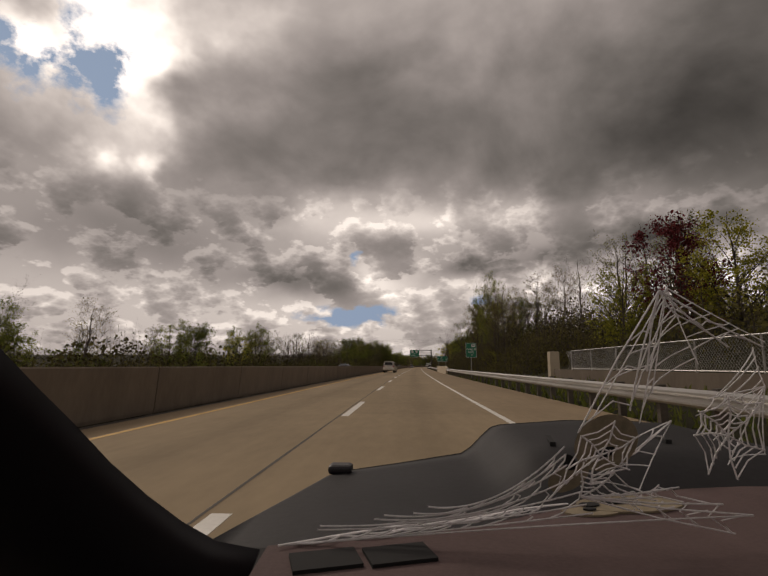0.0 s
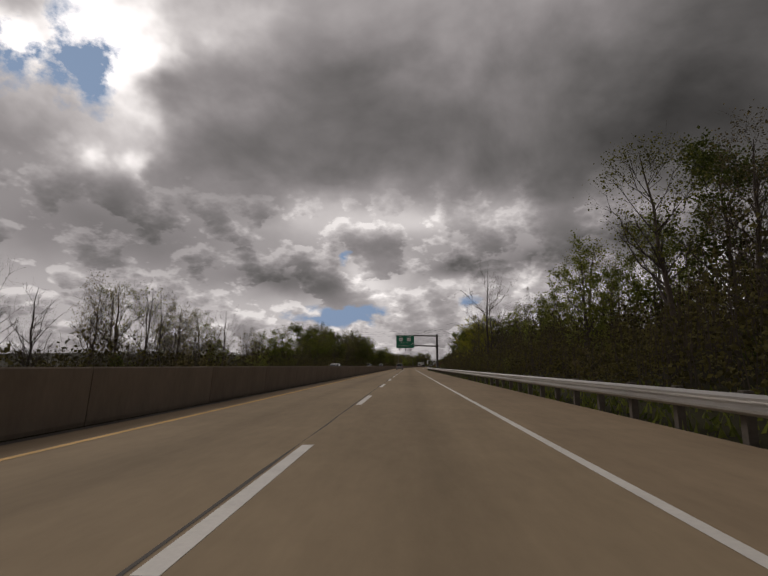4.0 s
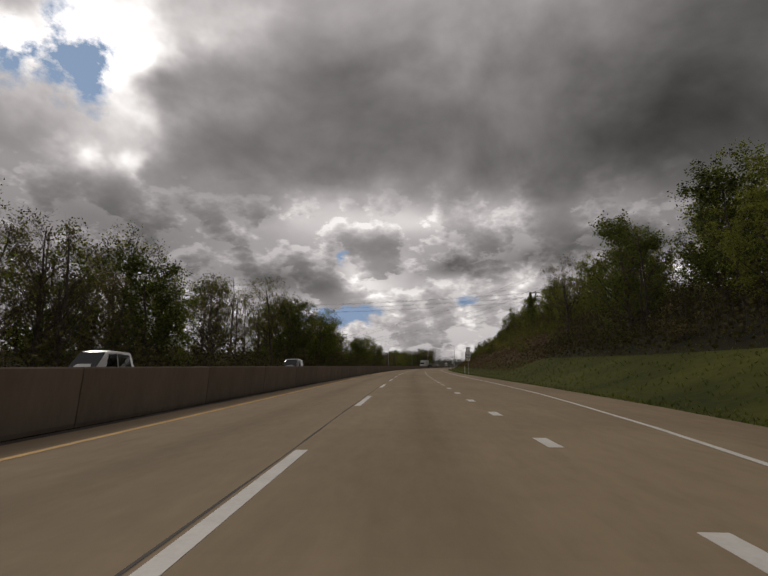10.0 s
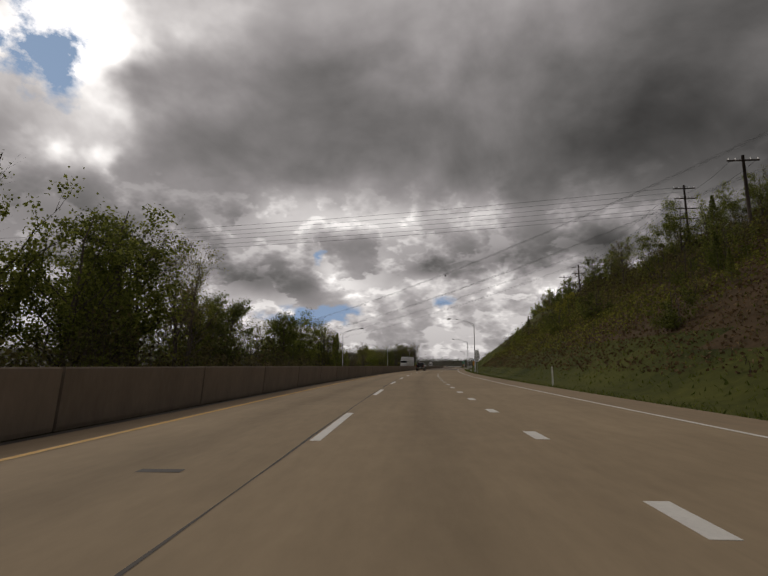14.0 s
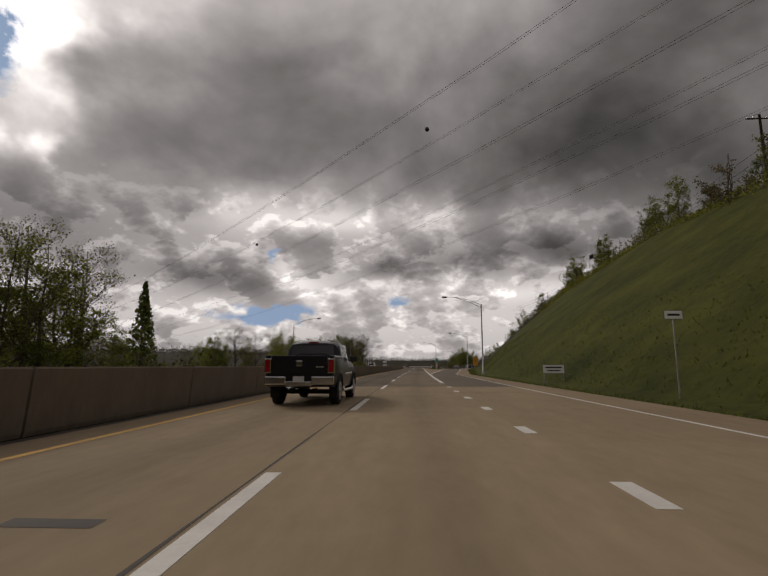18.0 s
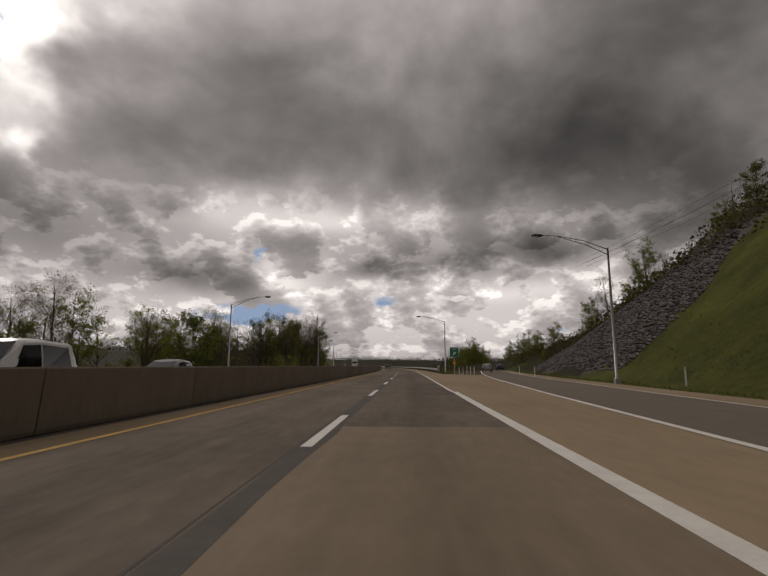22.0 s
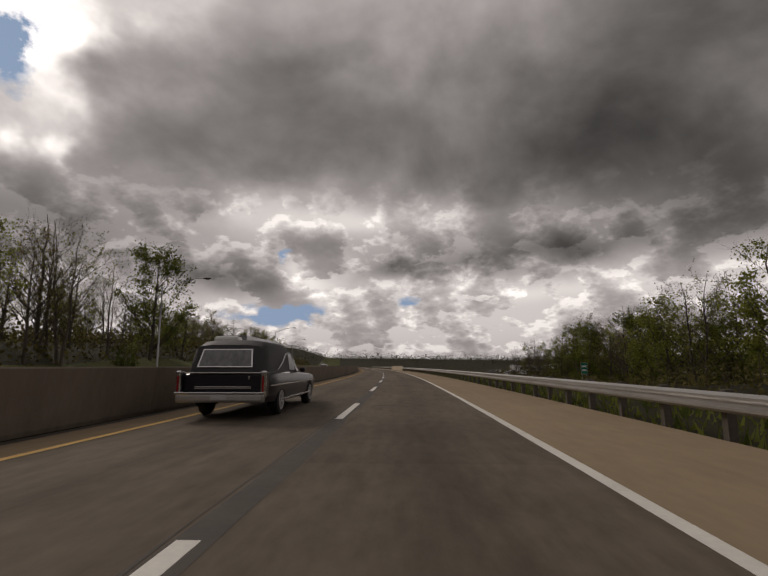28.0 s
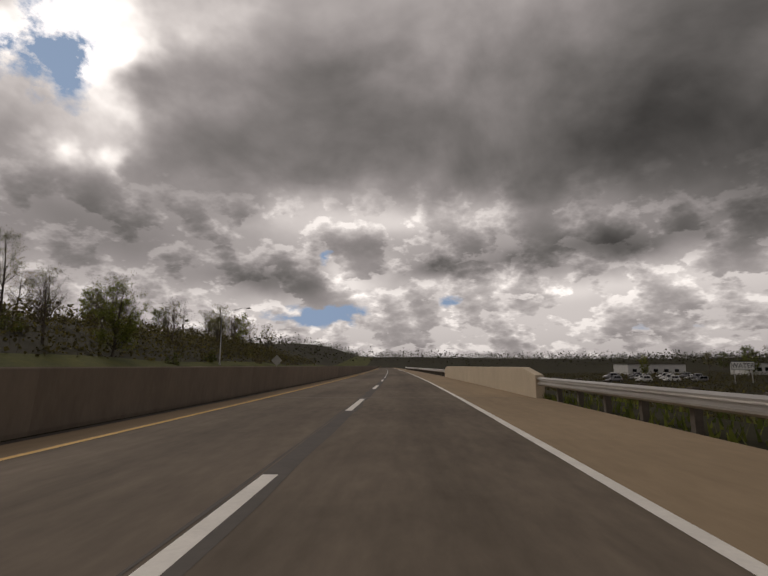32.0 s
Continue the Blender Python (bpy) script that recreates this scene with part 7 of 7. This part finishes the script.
lefts = [(-.213, -.525), (-.205, -.522), (-.135, -.492), (-.13, -.484), (-.02, -.47), (.0, -.462), (.06, -.458), (.09, -.445)]
rights = [(.752, -.463), (.425, -.458), (.412, -.44), (.40, -.415), (.385, -.385), (.372, -.36), (.37, -.338), (.368, -.322)]
bundle = [drawn(a, b, s_) for a, b, s_ in zip(lefts, rights, (-.006, .004, .012, .02, .03, .036, .038, .04))]
for row in bundle:
    part("web_thread", tube(bmesh.new(), row, .0011, 5), M_THREAD, own)
for a, b in zip(bundle[1:], bundle[2:]):
    for i in range(3, 14):
        if rn.random() < .75:
            k = min(14, i + rn.choice((0, 1)))
            mid = (a[i] + b[k]) * .5 + (a[i] - a[i - 1]).normalized() * .006
            part("web_thread", tube(bmesh.new(), [a[i], mid, b[k]], .0009, 4), M_THREAD, own)


def fringe(hub, ends, turns):
    """A small web, for the cover and its reflection: rays, and loops that hang between them."""
    h = strung(*hub, .58)
    rays = [strung(*e, .58) for e in ends]
    for e in rays:
        part("web_thread", tube(bmesh.new(), [h, h.lerp(e, .5) + (e - h).cross(back_way).normalized() * .003, e], .0011, 5), M_THREAD, own)
    for a, b in zip(rays, rays[1:]):
        for k in range(1, turns + 1):
            q = (k + rn.uniform(-.2, .2)) / (turns + .3)
            p0, p1 = h.lerp(a, q), h.lerp(b, q)
            part("web_thread", tube(bmesh.new(), [p0, ((p0 + p1) * .5).lerp(h, .12), p1], .0009, 4), M_THREAD, own)


back_way = strung(0, 0, 0) - strung(0, 0, 1)
fringe((.40, -.425), [(.75, -.462), (.715, -.50), (.69, -.44), (.60, -.405), (.555, -.425), (.47, -.375), (.40, -.37)], 5)
# these three shape the mirrored web above the cover as solid threads
fringe((.44, -.34), [(.335, -.43), (.37, -.37), (.40, -.30), (.47, -.27), (.52, -.30), (.50, -.37), (.42, -.40)], 4)
fringe((.70, -.30), [(.66, -.38), (.63, -.30), (.64, -.25), (.70, -.22), (.77, -.23), (.775, -.33), (.72, -.39)], 5)
fringe((.56, -.005), [(.395, -.295), (.50, -.25), (.535, -.17), (.60, -.06), (.70, -.12), (.77, -.12)], 3)


def disc(cx, cy, rx, ry, away, lean=0.0, n=28):
    """A flat oval facing the driver."""
    bm = bmesh.new()
    c, s_ = math.cos(lean), math.sin(lean)
    for step in (0, .002):
        ring = [bm.verts.new(strung(cx + rx * math.cos(a) * c - ry * math.sin(a) * s_, cy + rx * math.cos(a) * s_ + ry * math.sin(a) * c, away + step)) for a in [2 * math.pi * k / n for k in range(n)]]
        bm.faces.new(ring)
    return bm


# the print's windscreen reflection, built as solid ovals with dark spots in the air
part("printed_shape", disc(.452, -.315, .068, .055, .985, .5), M_PRINT, own, "cream oval standing in for the dash print's reflection in the windscreen")
part("printed_shape", disc(.375, -.385, .045, .026, .986, .5), M_PRINT, own)
for cx, cy, rx, ry in ((.378, -.355, .012, .017), (.45, -.335, .022, .010)):
    part("printed_spot", disc(cx, cy, rx, ry, .98, .4), M_UNDER, own)
# wiper
part("wiper_arm", tube(bmesh.new(), [(.42, .95, .975), (.75, 1.12, 1.0), (1.08, 1.26, 1.0)], [.014, .012, .010], 6), M_TRIM, own)
part("wiper_blade", box(bmesh.new(), .40, .93, .985, 1.1, .945, 1.0, .003), M_TRIM, own)
# left window pillar: a thick curved trim
cam_m = pose(0, 0, 1.27, 98.7, 0, 2.63).to_3x3()
right_v, up_v, back_v = cam_m @ Vector((1, 0, 0)), cam_m @ Vector((0, 1, 0)), cam_m @ Vector((0, 0, 1))
spine = [(-.372, .36, 1.33), (-.357, .418, 1.284), (-.352, .461, 1.248), (-.346, .511, 1.208), (-.333, .56, 1.16), (-.313, .607, 1.114), (-.285, .645, 1.073), (-.25, .675, 1.04), (-.20, .70, 1.022)]
rings = []
for i, p in enumerate(spine):
    p = Vector(p)
    q = i / (len(spine) - 1)
    out = (-right_v * (.85 - .5 * q) - up_v * (.5 + .4 * q)).normalized()
    rings.append([p, p + out * .02 + back_v * .018, p + out * .09 + back_v * .03, p + out * .34 + back_v * .01, p + out * .34 - back_v * .06, p + out * .02 - back_v * .03])
part("window_pillar", loft(bmesh.new(), rings), M_PILLAR, own, "black window pillar trim", smooth=True)
# roof, doors, far pillar and lower body
part("window_pillar", tube(bmesh.new(), [(1.16, .82, .98), (1.02, .30, 1.34), (.95, .12, 1.46)], [.05, .045, .04], 10), M_PILLAR, own, smooth=True)
bm = bmesh.new()
rings = []
for y, z, w in ((.14, 1.47, .60), (-.3, 1.51, .62), (-1.0, 1.50, .61), (-1.55, 1.42, .58)):
    rings.append([(.34 - w, y, z - .06), (.34 - w * .8, y, z), (.34, y, z + .03), (.34 + w * .8, y, z), (.34 + w, y, z - .06), (.34, y, z - .03)])
part("roof", loft(bm, rings), M_BONNET, own, smooth=True)
for x in (-.56, 1.22):
    wing_x, wing_top = (-.39, .70) if x < 0 else (x, .90)
    slab(own, "door", x - .03, -1.0, .28, x + .03, .55, .98, M_BONNET, .02)
    slab(own, "rear_quarter", x - .03, -1.95, .3, x + .03, -1.0, 1.0, M_BONNET, .02)
    slab(own, "wing", wing_x - .03, .55, .30, wing_x + .03, 2.1, wing_top, M_BONNET, .02)
    part("rear_pillar", tube(bmesh.new(), [(x * .9 + .03, -1.9, 1.0), (x * .78 + .07, -1.5, 1.4)], .06, 8), M_PILLAR, own)
slab(own, "tailgate", -.56, -1.98, .35, 1.22, -1.9, 1.0, M_BONNET, .03)
slab(own, "front_bumper", -.5, 2.25, .25, 1.16, 2.42, .62, M_BONNET, .06)
slab(own, "floor", -.55, -1.9, .22, 1.2, 2.2, .28, M_UNDER, .01)
for y in (-1.35, 1.35):
    for k, x in ((1, 1.27), (-1, -.47)):
        wheel(own, x, y, .31, .2, k, 5).location.z += .12
# the car's own frame has its eye point at 1.27; set it down onto its wheels
own.matrix_world = pose(0, 0, EYE, TILT, 0, 2.63) @ pose(0, 0, 1.27, 98.7, 0, 2.63).inverted()
